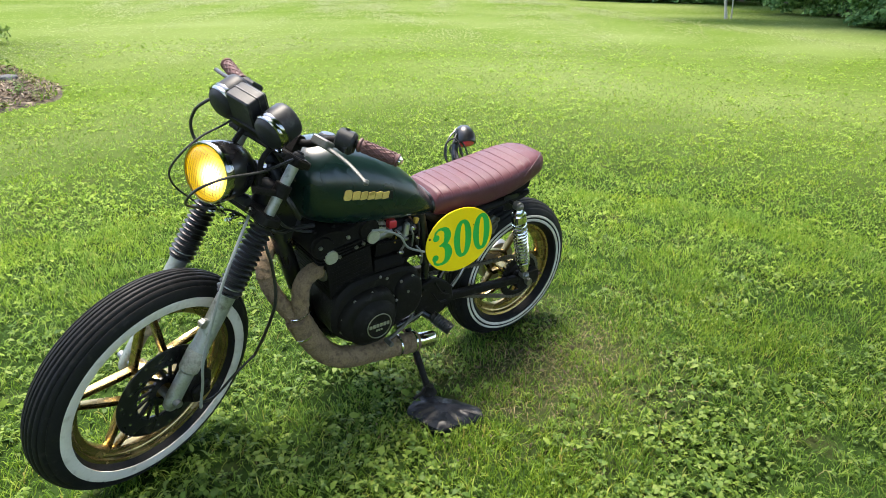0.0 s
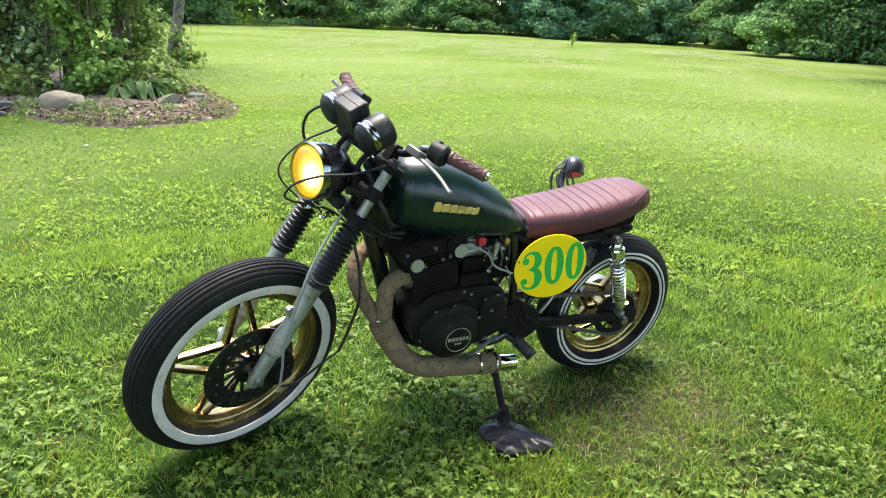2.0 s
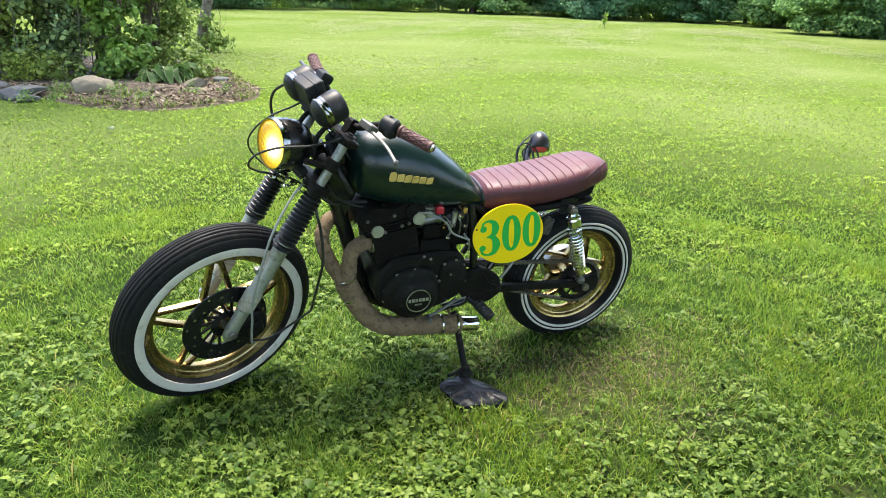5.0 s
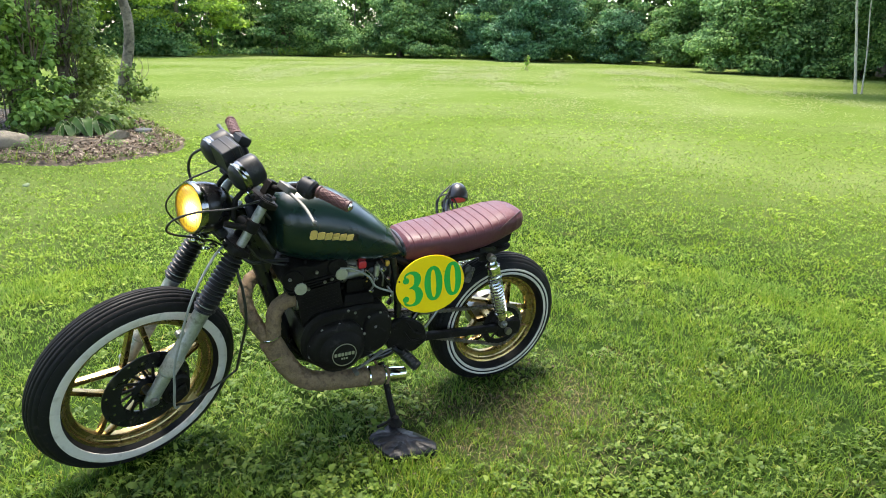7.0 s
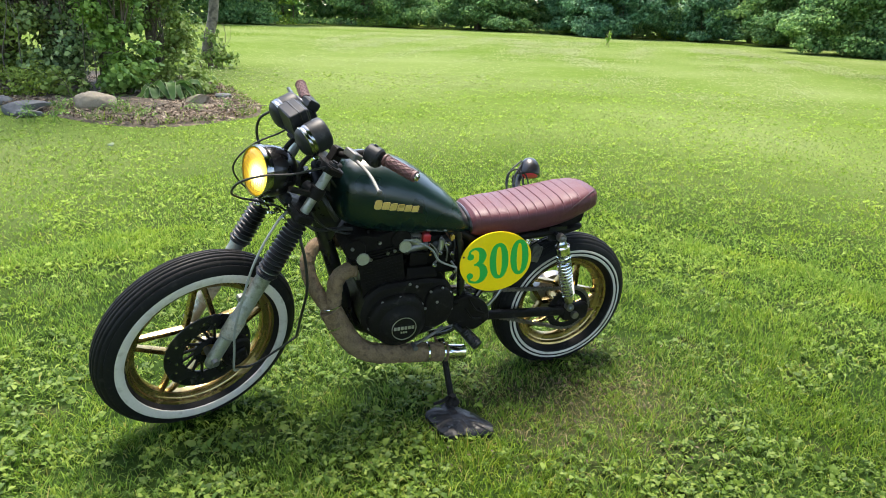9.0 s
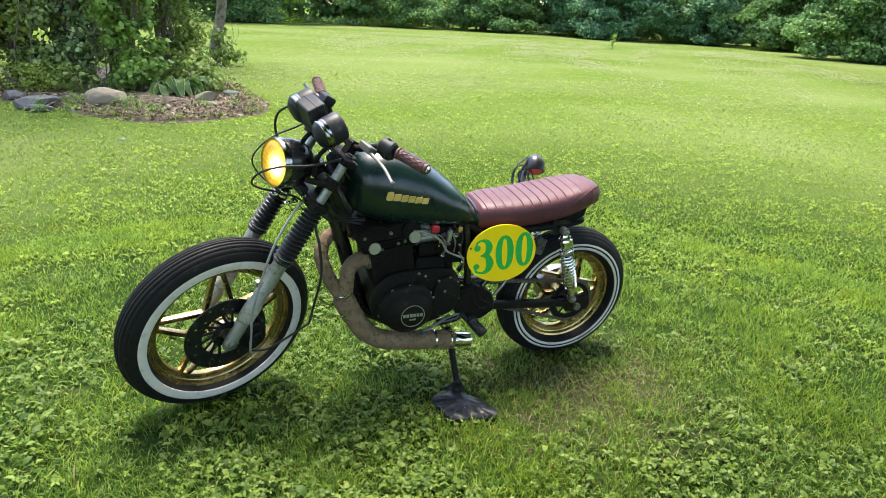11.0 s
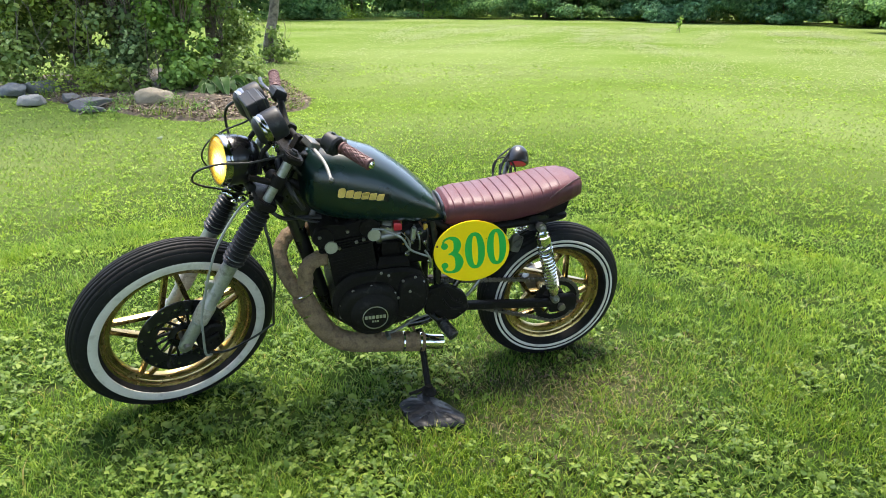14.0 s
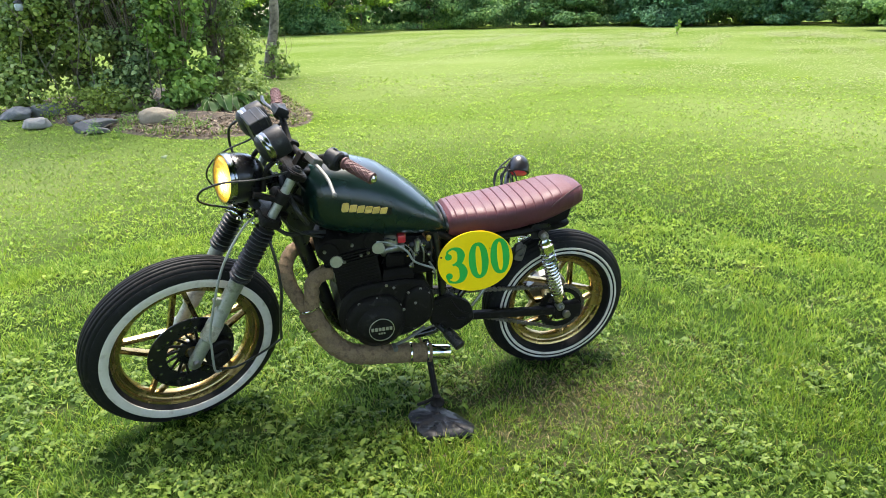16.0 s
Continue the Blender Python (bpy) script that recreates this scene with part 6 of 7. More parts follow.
def leaves(centre, normal, length, width, spin, fold=0.25, pts=6):
    """Leaves of six corners: stem, two shoulders, two cheeks and a tip, folded along the rib."""
    n = len(centre)
    nrm = normal / np.linalg.norm(normal, axis=1, keepdims=True)
    ref = np.where(np.abs(nrm[:, 2:3]) > 0.9, np.array([[1.0, 0, 0]]), np.array([[0, 0, 1.0]]))
    a = np.cross(nrm, ref)
    a /= np.linalg.norm(a, axis=1, keepdims=True)
    b = np.cross(nrm, a)
    c, s = np.cos(spin)[:, None], np.sin(spin)[:, None]
    p, q = a * c + b * s, b * c - a * s
    L, W = length[:, None], width[:, None]
    lift = nrm * (W * fold)
    return np.stack([centre - p * L * 0.5, centre - p * L * 0.18 + q * W * 0.5 + lift, centre - p * L * 0.18 - q * W * 0.5 + lift, centre + p * L * 0.2 + q * W * 0.38 + lift * 0.8, centre + p * L * 0.2 - q * W * 0.38 + lift * 0.8, centre + p * L * 0.5 - nrm * W * 0.12], 1)


SMALL_TRIS = [(0, 2, 1), (1, 2, 3)]
LEAF_TRIS = [(0, 2, 1), (1, 2, 4), (1, 4, 3), (3, 4, 5)]



def sprays(centre, normal, size, spin, count, slim=0.8):
    """Small plants: count leaflets set round each centre."""
    out = []
    for k in range(count):
        turn = spin + 2 * np.pi * k / count + rng.normal(0, 0.22, len(spin))
        tilt = normal + rng.normal(0, 0.16, normal.shape)
        nrm = tilt / np.linalg.norm(tilt, axis=1, keepdims=True)
        ref = np.where(np.abs(nrm[:, 2:3]) > 0.9, np.array([[1.0, 0, 0]]), np.array([[0, 0, 1.0]]))
        a = np.cross(nrm, ref)
        a /= np.linalg.norm(a, axis=1, keepdims=True)
        p = a * np.cos(turn)[:, None] + np.cross(nrm, a) * np.sin(turn)[:, None]
        L = size * rng.uniform(0.8, 1.2, len(spin))
        out.append(leaves(centre + p * (L * 0.52)[:, None], tilt, L, L * slim * rng.uniform(0.75, 1.1, len(spin)), turn, 0.22))
    return np.concatenate(out)


# Clover, ground ivy, plantain and other broad leaves, thickest in the lush clumps.
wx, wy, rad = seen_ground(215000, 0.02, 14.0, 0.95)
lush, drift = sward_at(wx, wy, np.where(rad > 3, 1.5, 1.0)), weedy_at(wx, wy)
ok = 0.36 * drift + 0.75 * lush + rng.uniform(-0.24, 0.24, len(wx)) > 0.545 - 0.06 * np.clip(rad - 2.6, 0, 1) + 0.020 * np.maximum(0, rad - 4.0) + 0.30 * worn_at(wx, wy)
wx, wy, rad, drift, lush = wx[ok], wy[ok], rad[ok], drift[ok], lush[ok]
n = len(wx)
size = (0.009 + 0.019 * rng.beta(1.3, 2.8, n)) * (0.85 + 0.3 * drift) * np.maximum(1.0, rad / 2.6) ** 0.32
tilt = np.stack([rng.normal(0, 0.42, n), rng.normal(0, 0.42, n), np.ones(n)], 1)
at = np.stack([wx, wy, soil(wx, wy) + 0.006 + 0.055 * lush * rng.uniform(0.25, 1.0, n)], 1)
spin, kindred = rng.uniform(0, 6.3, n), rng.uniform(0, 1, n)
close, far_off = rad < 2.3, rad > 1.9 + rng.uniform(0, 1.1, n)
for pick, count, grow, slim, label in ((kindred < 0.45, 3, 0.85, 0.85, "clover"), ((kindred >= 0.45) & (kindred < 0.78), 5, 1.05, 0.46, "lobed weed"), (kindred >= 0.78, 1, 1.7, 0.60, "plantain")):
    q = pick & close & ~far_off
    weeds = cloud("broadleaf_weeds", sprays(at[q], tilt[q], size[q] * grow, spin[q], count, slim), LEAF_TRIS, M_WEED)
    tagged(weeds, "green " + label + " leaves among the near grass", "weeds", kind="stuff")
    q = pick & ~close & ~far_off
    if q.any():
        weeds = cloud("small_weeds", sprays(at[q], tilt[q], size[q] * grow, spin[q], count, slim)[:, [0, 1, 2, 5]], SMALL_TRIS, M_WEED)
        tagged(weeds, "small " + label + " leaves among the grass", "weeds", kind="stuff")
    # Leaves farther off take the lighter copy, which paints in stronger light.
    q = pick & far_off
    weeds = cloud("lit_tint_weeds", sprays(at[q], tilt[q], size[q] * grow, spin[q], count, slim)[:, [0, 1, 2, 5]], SMALL_TRIS, M_WEED_LIT)
    tagged(weeds, "light green " + label + " leaves in the farther lawn", "weeds", kind="stuff")

# The far lawn: coarser tufts to the edge of the wood.
n = 290000
fx, fy = rng.uniform(-18, 39, n), rng.uniform(-3, 42, n)
dist = np.hypot(fx - cx0, fy - cy0)
ok = (dist > 11.0) & ~in_bed(fx, fy) & (rng.uniform(0, 1, n) < np.minimum(1, 24 / dist + 0.1)) & (fx > -9 - 0.2 * fy)
fx, fy, dist = fx[ok], fy[ok], dist[ok]
n = len(fx)
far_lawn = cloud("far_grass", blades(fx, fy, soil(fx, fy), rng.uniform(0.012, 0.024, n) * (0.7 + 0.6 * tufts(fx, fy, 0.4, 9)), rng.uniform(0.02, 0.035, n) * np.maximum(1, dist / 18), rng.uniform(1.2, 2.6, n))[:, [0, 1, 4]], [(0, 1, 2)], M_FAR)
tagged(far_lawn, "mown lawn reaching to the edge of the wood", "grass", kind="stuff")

# Pale clippings left in broken rows by the mower, running off towards the wood.
n = 56000
row, along = rng.integers(0, 15, n), 9.0 + 25.0 * rng.uniform(0, 1, n) ** 0.8
across = -7.5 + 1.25 * row + 0.5 * np.sin(row * 2.1) + 1.1 * np.sin(along * 0.16 + row * 0.9) + rng.normal(0, 0.34, n)
kx, ky = cx0 + 0.50 * along + 0.87 * across, cy0 + 0.87 * along - 0.50 * across
ok = ~in_bed(kx, ky, 0.3) & (tufts(kx, ky, 0.55, 21) * 0.6 + tufts(kx, ky, 2.1, 22) * 0.4 + rng.uniform(-0.3, 0.3, n) > 0.56)
kx, ky, along = kx[ok], ky[ok], along[ok]
n = len(kx)
mown = cloud("grass_clippings", leaves(np.stack([kx, ky, soil(kx, ky) + rng.uniform(0.022, 0.040, n)], 1), np.stack([rng.normal(0, 0.35, n), rng.normal(-0.2, 0.35, n), np.ones(n)], 1), rng.uniform(0.04, 0.10, n) * (along / 14) ** 0.5, rng.uniform(0.012, 0.03, n) * (along / 14) ** 0.5, rng.uniform(0, 6.3, n), 0.1)[:, [0, 1, 2, 5]], SMALL_TRIS, M_MOWN)
tagged(mown, "pale dry grass clippings in rows on the lawn", "grass clippings", kind="stuff")

# Dead leaves on the worn patch.
n = 260
lx, ly = rng.normal(0.60, 0.34, n), rng.normal(-0.08, 0.22, n)
ok = ~under_things(lx, ly)
lx, ly = lx[ok], ly[ok]
n = len(lx)
litter = cloud("dead_leaves", leaves(np.stack([lx, ly, soil(lx, ly) + rng.uniform(0.004, 0.018, n)], 1), np.stack([rng.normal(0, 0.45, n), rng.normal(0, 0.45, n), np.ones(n)], 1), rng.uniform(0.010, 0.028, n), rng.uniform(0.006, 0.014, n), rng.uniform(0, 6.3, n)), LEAF_TRIS, M_DEAD)
tagged(litter, "dead brown leaves on the worn patch of lawn", "dead leaves", kind="stuff")

# Grass and weeds that have crept into the bed.
n = 34000
ex_, ey = rng.uniform(-4.2, 0.6, n), rng.uniform(6.2, 9.2, n)
creep = patchy(ex_, ey, 1.3, 4.0) + 0.6 * patchy(ex_, ey, 3.7, 1.0)
rim_ = ~in_bed(ex_ + 0.16, ey - 0.05) | ~in_bed(ex_ - 0.05, ey - 0.16) | ~in_bed(ex_ + 0.25, ey)
ok = in_bed(ex_, ey) & (creep + rng.uniform(-0.3, 0.3, n) + 0.8 * rim_ > 0.85)
ex_, ey = ex_[ok], ey[ok]
n = len(ex_)
bed_grass = cloud("bed_grass", blades(ex_, ey, soil(ex_, ey) + 0.03, np.where(rng.uniform(0, 1, n) < 0.10, rng.uniform(0.10, 0.24, n), rng.uniform(0.03, 0.09, n)), rng.uniform(0.005, 0.010, n), rng.uniform(0.3, 1.2, n)), BLADE_TRIS, M_BLADE)
tagged(bed_grass, "tufts of grass growing in the mulch", "grass", kind="stuff")

# The lawn all round, where nobody looks closely.
n = 150000
r0, t0 = 0.6 + 15.0 * rng.uniform(0, 1, n) ** 0.7, rng.uniform(0, 2 * np.pi, n)
ox, oy = cx0 + r0 * np.cos(t0), cy0 + r0 * np.sin(t0)
ok = ~under_things(ox, oy) & ((oy < -1.3) | (np.cos(t0 - radians(58)) < 0.12))
ox, oy = ox[ok], oy[ok]
n = len(ox)
outer = cloud("outer_grass", blades(ox, oy, soil(ox, oy), rng.uniform(0.025, 0.05, n), rng.uniform(0.008, 0.016, n) * np.maximum(1, r0[ok] / 5), rng.uniform(0.4, 1.5, n))[:, [0, 1, 4]], [(0, 1, 2)], M_BLADE)
tagged(outer, "mown grass of the shaded side of the lawn", "grass", kind="stuff")

# ---- flower bed and its growth ----
def bed_mesh():
    """A low mound of mulch within an uneven rim."""
    ctr = Vector((-1.9, 9.3, 0))
    rim = smooth_path([(x, y, 0) for x, y in BED] + [(*BED[0], 0)], 5)[:-1]
    rings = []
    for k, sc in enumerate((1.02, 0.99, 0.95, 0.88, 0.78, 0.64, 0.45, 0.22)):
        ring = []
        for i, p in enumerate(rim):
            q = ctr + (p - ctr) * sc
            z = soil(q.x, q.y) + (-0.02, 0.012, 0.03, 0.04, 0.05, 0.06, 0.07, 0.08)[k] + 0.015 * noise.noise((q.x * 3, q.y * 3, k))
            ring.append((q.x, q.y, float(z)))
        rings.append(ring)
    return Geo().add(*ring_loft(rings))


bed = link_mesh("flower_bed", bed_mesh(), M_MULCH, 60)
tagged(bed, "flower bed of brown bark mulch edged with stones", "flower bed")
n = 46000
bx, by = rng.uniform(-4.6, 0.5, n), rng.uniform(6.3, 11, n)
edge = in_bed(bx, by)
bx, by = bx[edge], by[edge]
n = len(bx)
zz = soil(bx, by) + 0.045 + rng.uniform(-0.015, 0.03, n)
chips = cloud("mulch_chips", leaves(np.stack([bx, by, zz], 1), np.stack([rng.normal(0, 0.6, n), rng.normal(0, 0.6, n), np.ones(n)], 1), rng.uniform(0.015, 0.085, n), rng.uniform(0.008, 0.028, n), rng.uniform(0, 6.3, n), 0.1)[:, [0, 1, 2, 5]], SMALL_TRIS, M_CHIP)
tagged(chips, "loose bark chips and dead leaves on the bed", "mulch", kind="stuff")


def rock(at, size, material, label, seed, rough=0.16, turn=0.0, sink=0.25, cuts=7, keep=0.8, tip=0.0):
    """A boulder: a ball pushed about by noise, split along a few flat faces."""
    rd = random.Random(int(seed * 10))
    faces = []
    for _ in range(cuts):
        nrm = Vector((rd.uniform(-1, 1), rd.uniform(-1, 1), rd.uniform(-0.3, 1))).normalized()
        faces.append((nrm, keep * rd.uniform(0.88, 1.12)))
    bm = bmesh.new()
    bmesh.ops.create_icosphere(bm, subdivisions=4, radius=1.0)
    for v in bm.verts:
        d = v.co.normalized()
        k = 1 + rough * 1.6 * noise.noise(d * 1.3 + Vector((seed, 0, 0))) + rough * 0.6 * noise.noise(d * 3.4 + Vector((0, seed, 0))) + rough * 0.2 * noise.noise(d * 9 + Vector((0, 0, seed)))
        v.co = Vector((math.copysign(abs(d.x) ** 0.85, d.x), math.copysign(abs(d.y) ** 0.85, d.y), math.copysign(abs(d.z) ** 0.8, d.z))) * k
        for nrm, far in faces:
            over = v.co.dot(nrm) - far
            if over > 0:
                v.co -= nrm * over * 0.97
        v.co *= 1 + 0.035 * noise.noise(d * 7 + Vector((seed, seed, 0))) + 0.018 * noise.noise(d * 16)
        v.co = Vector((v.co.x * size[0] / 2, v.co.y * size[1] / 2, max(v.co.z, -0.6) * size[2] / 2))
    me = bpy.data.meshes.new("rock")
    bm.to_mesh(me)
    bm.free()
    me.materials.append(material)
    me.shade_smooth()
    ob = new("rock", me)
    ob.matrix_world = pose(at[0], at[1], at[2] + size[2] * (0.5 - sink), 0, tip, turn)
    return tagged(ob, label, "rock", group="stones round the flower bed")


rock((-1.735, 7.66, 0.02), (0.50, 0.33, 0.26), M_ROCK_TAN, "smooth tan boulder at the edge of the flower bed", 1.0, 0.08, 8, cuts=4, keep=0.86)
rock((-0.47, 7.95, 0.02), (0.34, 0.24, 0.17), M_ROCK_TAN, "small angular tan rock on the flower bed", 4.2, 0.25, -10)
rock((-0.52, 7.60, -0.03), (0.60, 0.32, 0.10), M_MULCH, "flat tan stone half sunk in mulch", 7.7, 0.15, 8)
rock((-1.30, 7.25, -0.03), (0.40, 0.22, 0.07), M_MULCH, "flat brown stone half sunk in mulch", 3.1, 0.15, -15)
rock((-2.50, 7.52, 0.0), (0.62, 0.34, 0.20), M_ROCK_GREY, "dark grey layered slate rock beside the bed", 2.3, 0.2, 20, cuts=11, keep=0.68, tip=-9)
rock((-2.40, 7.28, -0.01), (0.40, 0.2, 0.09), M_ROCK_GREY, "small dark slate rock beside the bed", 8.3, 0.2, -12, cuts=11, keep=0.68)
rock((-2.86, 8.25, 0.0), (0.3, 0.22, 0.15), M_ROCK_GREY, "small dark grey rock among the weeds", 2.9, 0.2, 15, cuts=9, keep=0.7)
rock((-3.30, 8.05, -0.01), (0.36, 0.26, 0.19), M_ROCK_PALE, "pale rounded stone in the grass", 5.5, 0.15, 0)
rock((-3.40, 9.05, 0.0), (0.50, 0.36, 0.30), M_ROCK_SLATE, "blue-grey angular boulder at the edge of the bed", 6.1, 0.2, 30, cuts=10, keep=0.72)
rock((-3.80, 9.00, 0.0), (0.50, 0.34, 0.24), M_ROCK_SLATE, "blue-grey angular boulder at the edge of the bed", 9.4, 0.2, -30, cuts=10, keep=0.72)
rock((-0.12, 8.5, 0.0), (0.3, 0.2, 0.1), M_ROCK_GREY, "low grey stone at the end of the bed", 3.9, 0.2, 40)

# A pale fallen leaf on the lawn.
fl = cloud("fallen_leaf", leaves(np.array([[-1.40, 5.2, 0.012]]), np.array([[-0.2, -0.3, 1.0]]), np.array([0.10]), np.array([0.065]), np.array([0.4]), 0.15), LEAF_TRIS, M_LITTER)
so = fl.modifiers.new("thickness", "SOLIDIFY")
so.thickness = 0.002
tagged(fl, "pale fallen leaf lying on the lawn", "leaf")


def stems(base, count, height, spread, r, seed):
    """Limbs that rise and fork from one foot."""
    rd = random.Random(seed)
    g = Geo()
    for _ in range(count):
        a = rd.uniform(0, 2 * math.pi)
        p = [Vector(base) + Vector((rd.uniform(-0.1, 0.1), rd.uniform(-0.1, 0.1), -0.1))]
        for k in range(1, 5):
            t = k / 4
            p.append(Vector(base) + Vector((math.cos(a) * spread * t**1.4 + rd.uniform(-0.08, 0.08), math.sin(a) * spread * t**1.4 + rd.uniform(-0.08, 0.08), height * t * rd.uniform(0.9, 1.1))))
        g.add(*tube(p, lambda t: r * (1 - 0.75 * t), 6, 2))
        for _ in range(2):
            k = rd.randint(1, 3)
            q = p[k] + Vector((rd.uniform(-1, 1) * spread * 0.7, rd.uniform(-1, 1) * spread * 0.7, height * 0.3))
            g.add(*tube([p[k], (p[k] + q) / 2 + Vector((0, 0, 0.05)), q], lambda t: r * 0.5 * (1 - 0.7 * t), 5, 2))
    return g


def hold(ob, parent):
    """Leaves a part, whose corners are given in the place's own metres, where it is under a parent set at its base."""
    ob.matrix_parent_inverse = Matrix.Translation(-parent.location)
    return ob


def crown(blobs, per_m2, leaf, material, parent, seed, name="foliage", depth=0.35, ragged=0.25, low=0.0, small=False):
    """Leaves in the outer part of several uneven swellings: (centre, radii)."""
    r = np.random.default_rng(seed)
    P, Nn = [], []
    for c, rad in blobs:
        area = 4 * math.pi * ((rad[0] * rad[1]) ** 1.6 / 3 + (rad[0] * rad[2]) ** 1.6 / 3 + (rad[1] * rad[2]) ** 1.6 / 3) ** (1 / 1.6)
        k = int(area * per_m2)
        d = r.normal(0, 1, (k, 3))
        d /= np.linalg.norm(d, axis=1, keepdims=True)
        lump = 1 + ragged * (np.sin(d[:, 0] * 5 + seed) * np.sin(d[:, 1] * 6 + 2 * seed) + 0.6 * np.sin(d[:, 2] * 9 + d[:, 0] * 7 + seed))
        s = (1 - depth * r.uniform(0, 1, k) ** 1.6) * lump + r.normal(0, 0.03, k)
        P.append(np.array(c) + d * np.array(rad) * s[:, None])
        Nn.append(d / np.array(rad))
    P, Nn = np.concatenate(P), np.concatenate(Nn)
    Nn /= np.linalg.norm(Nn, axis=1, keepdims=True)
    ok = P[:, 2] > low
    P, Nn = P[ok], Nn[ok]
    k = len(P)
    Nn = Nn * 0.55 + r.normal(0, 0.45, (k, 3)) + np.array([0, 0, 0.45])
    L = r.uniform(leaf * 0.6, leaf * 1.35, k)
    shape = leaves(P, Nn, L, L * r.uniform(0.6, 0.9, k), r.uniform(0, 6.3, k), 0.2)
    if small:
        return hold(cloud(name, shape[:, [0, 1, 2, 5]], SMALL_TRIS, material, parent), parent)
    return hold(cloud(name, shape, LEAF_TRIS, material, parent), parent)


def bush(base, blobs, per_m2, leaf, material, label, seed, stem=(5, 1.2, 0.5, 0.02), category="bush", group="", low=0.0, depth=0.4, small=False):
    ob = new("bush" if category == "bush" else category)
    ob.location = (base[0], base[1], -0.035)
    tagged(ob, label, category, group)
    hold(part("stem", stems(base, stem[0], stem[1], stem[2], stem[3], seed), M_BARK, ob, "", 50), ob)
    crown(blobs, per_m2, leaf, material, ob, seed, low=low, depth=depth, small=small)
    return ob


# The overgrown clump on the bed: shrubs, a vine over stems, ferny weeds.
def ragged(x, y, z0, z1, w, count, size, seed):
    """Small swellings strewn through an upright column, with gaps between them."""
    rd = random.Random(seed)
    out = []
    for j in range(count):
        z = z0 + (z1 - z0) * (j + rd.uniform(0, 1)) / count
        s = size * rd.uniform(0.65, 1.35)
        out.append(((x + rd.uniform(-w, w), y + rd.uniform(-w, w) * 0.8, z), (s, s * rd.uniform(0.7, 1.1), s * rd.uniform(0.5, 0.95))))
    return out


bush((-3.1, 10.2, 0), ragged(-3.2, 10.2, 0.3, 3.0, 0.75, 26, 0.42, 1) + ragged(-3.9, 10.1, 0.2, 2.4, 0.5, 12, 0.38, 2), 270, 0.085, M_SHRUB, "green leafy shrub overhanging the flower bed", 21, (20, 2.8, 0.9, 0.026), low=0.06, depth=0.75)
bush((-2.2, 9.9, 0), ragged(-2.25, 9.85, 0.25, 3.0, 0.55, 26, 0.34, 3), 230, 0.085, M_SHRUB_BLUE, "dense bluish green shrub on the flower bed", 22, (18, 2.8, 0.7, 0.022), low=0.06, depth=0.75)
bush((-1.45, 9.2, 0), ragged(-1.42, 9.1, 0.15, 1.75, 0.36, 22, 0.21, 4) + ragged(-1.75, 9.2, 1.3, 1.95, 0.25, 6, 0.2, 5) + ragged(-1.35, 8.75, 0.1, 0.55, 0.28, 8, 0.17, 8), 280, 0.088, M_VINE, "light green vine climbing over old stems", 23, (10, 2.6, 0.45, 0.02), low=0.05, depth=0.85)
bush((-0.98, 10.3, 0), ragged(-1.0, 10.4, 0.15, 3.0, 0.44, 26, 0.31, 6), 270, 0.07, M_BUSH, "dark green shrub with fine twigs", 24, (18, 2.8, 0.45, 0.014), low=0.06, depth=0.75)
bush((-0.45, 9.0, 0), [((-0.42, 8.95, 0.16), (0.30, 0.28, 0.20)), ((-0.62, 9.4, 0.3), (0.4, 0.3, 0.34))], 420, 0.07, M_BUSH, "low green leafy plant at the end of the bed", 25, (4, 0.3, 0.3, 0.008), low=0.03)
bush((-3.05, 9.0, 0), [((-3.0, 8.95, 0.18), (0.5, 0.35, 0.24)), ((-2.5, 8.9, 0.2), (0.35, 0.3, 0.25))], 620, 0.040, M_FERN, "low feathery green weeds on the bed", 26, (5, 0.3, 0.3, 0.006), low=0.02)
bush((-2.05, 8.6, 0), [((-2.15, 8.7, 0.18), (0.32, 0.25, 0.22))], 330, 0.08, M_BUSH, "dark leafy weeds behind the boulder", 27, (4, 0.4, 0.3, 0.008), low=0.03)
for x, y, h, r, lx in ((-2.5, 10.3, 5.0, 0.10, -0.2), (-1.75, 10.0, 5.5, 0.085, 0.15), (-1.05, 10.3, 5.0, 0.07, -0.1), (-3.3, 10.9, 5.0, 0.09, 0.1)):
    ob = link_mesh("tree", Geo().add(*tube([(x, y, -0.1), (x + lx * 0.3, y, h * 0.3), (x + lx, y + 0.1, h * 0.7), (x + lx * 1.3, y + 0.2, h)], lambda t: r * (1.25 - 0.6 * t), 12, 6)), M_BARK, 60)
    tagged(ob, "slender dark tree trunk overgrown with leaves", "tree", "trees in the flower bed")
    # The third swelling is an unseen overhang, added to shade the lawn in front.
    crown([((x + lx, y, h * 0.85), (1.2, 1.1, 1.2)), ((x - 0.3, y + 0.5, h * 0.65), (1.0, 1.0, 0.9)), ((x - 0.6, y - 2.2, h + 0.4), (1.4, 1.5, 0.7))], 15, 0.19, M_BUSH, ob, int(40 + x * 10), low=1.6, name="crown")


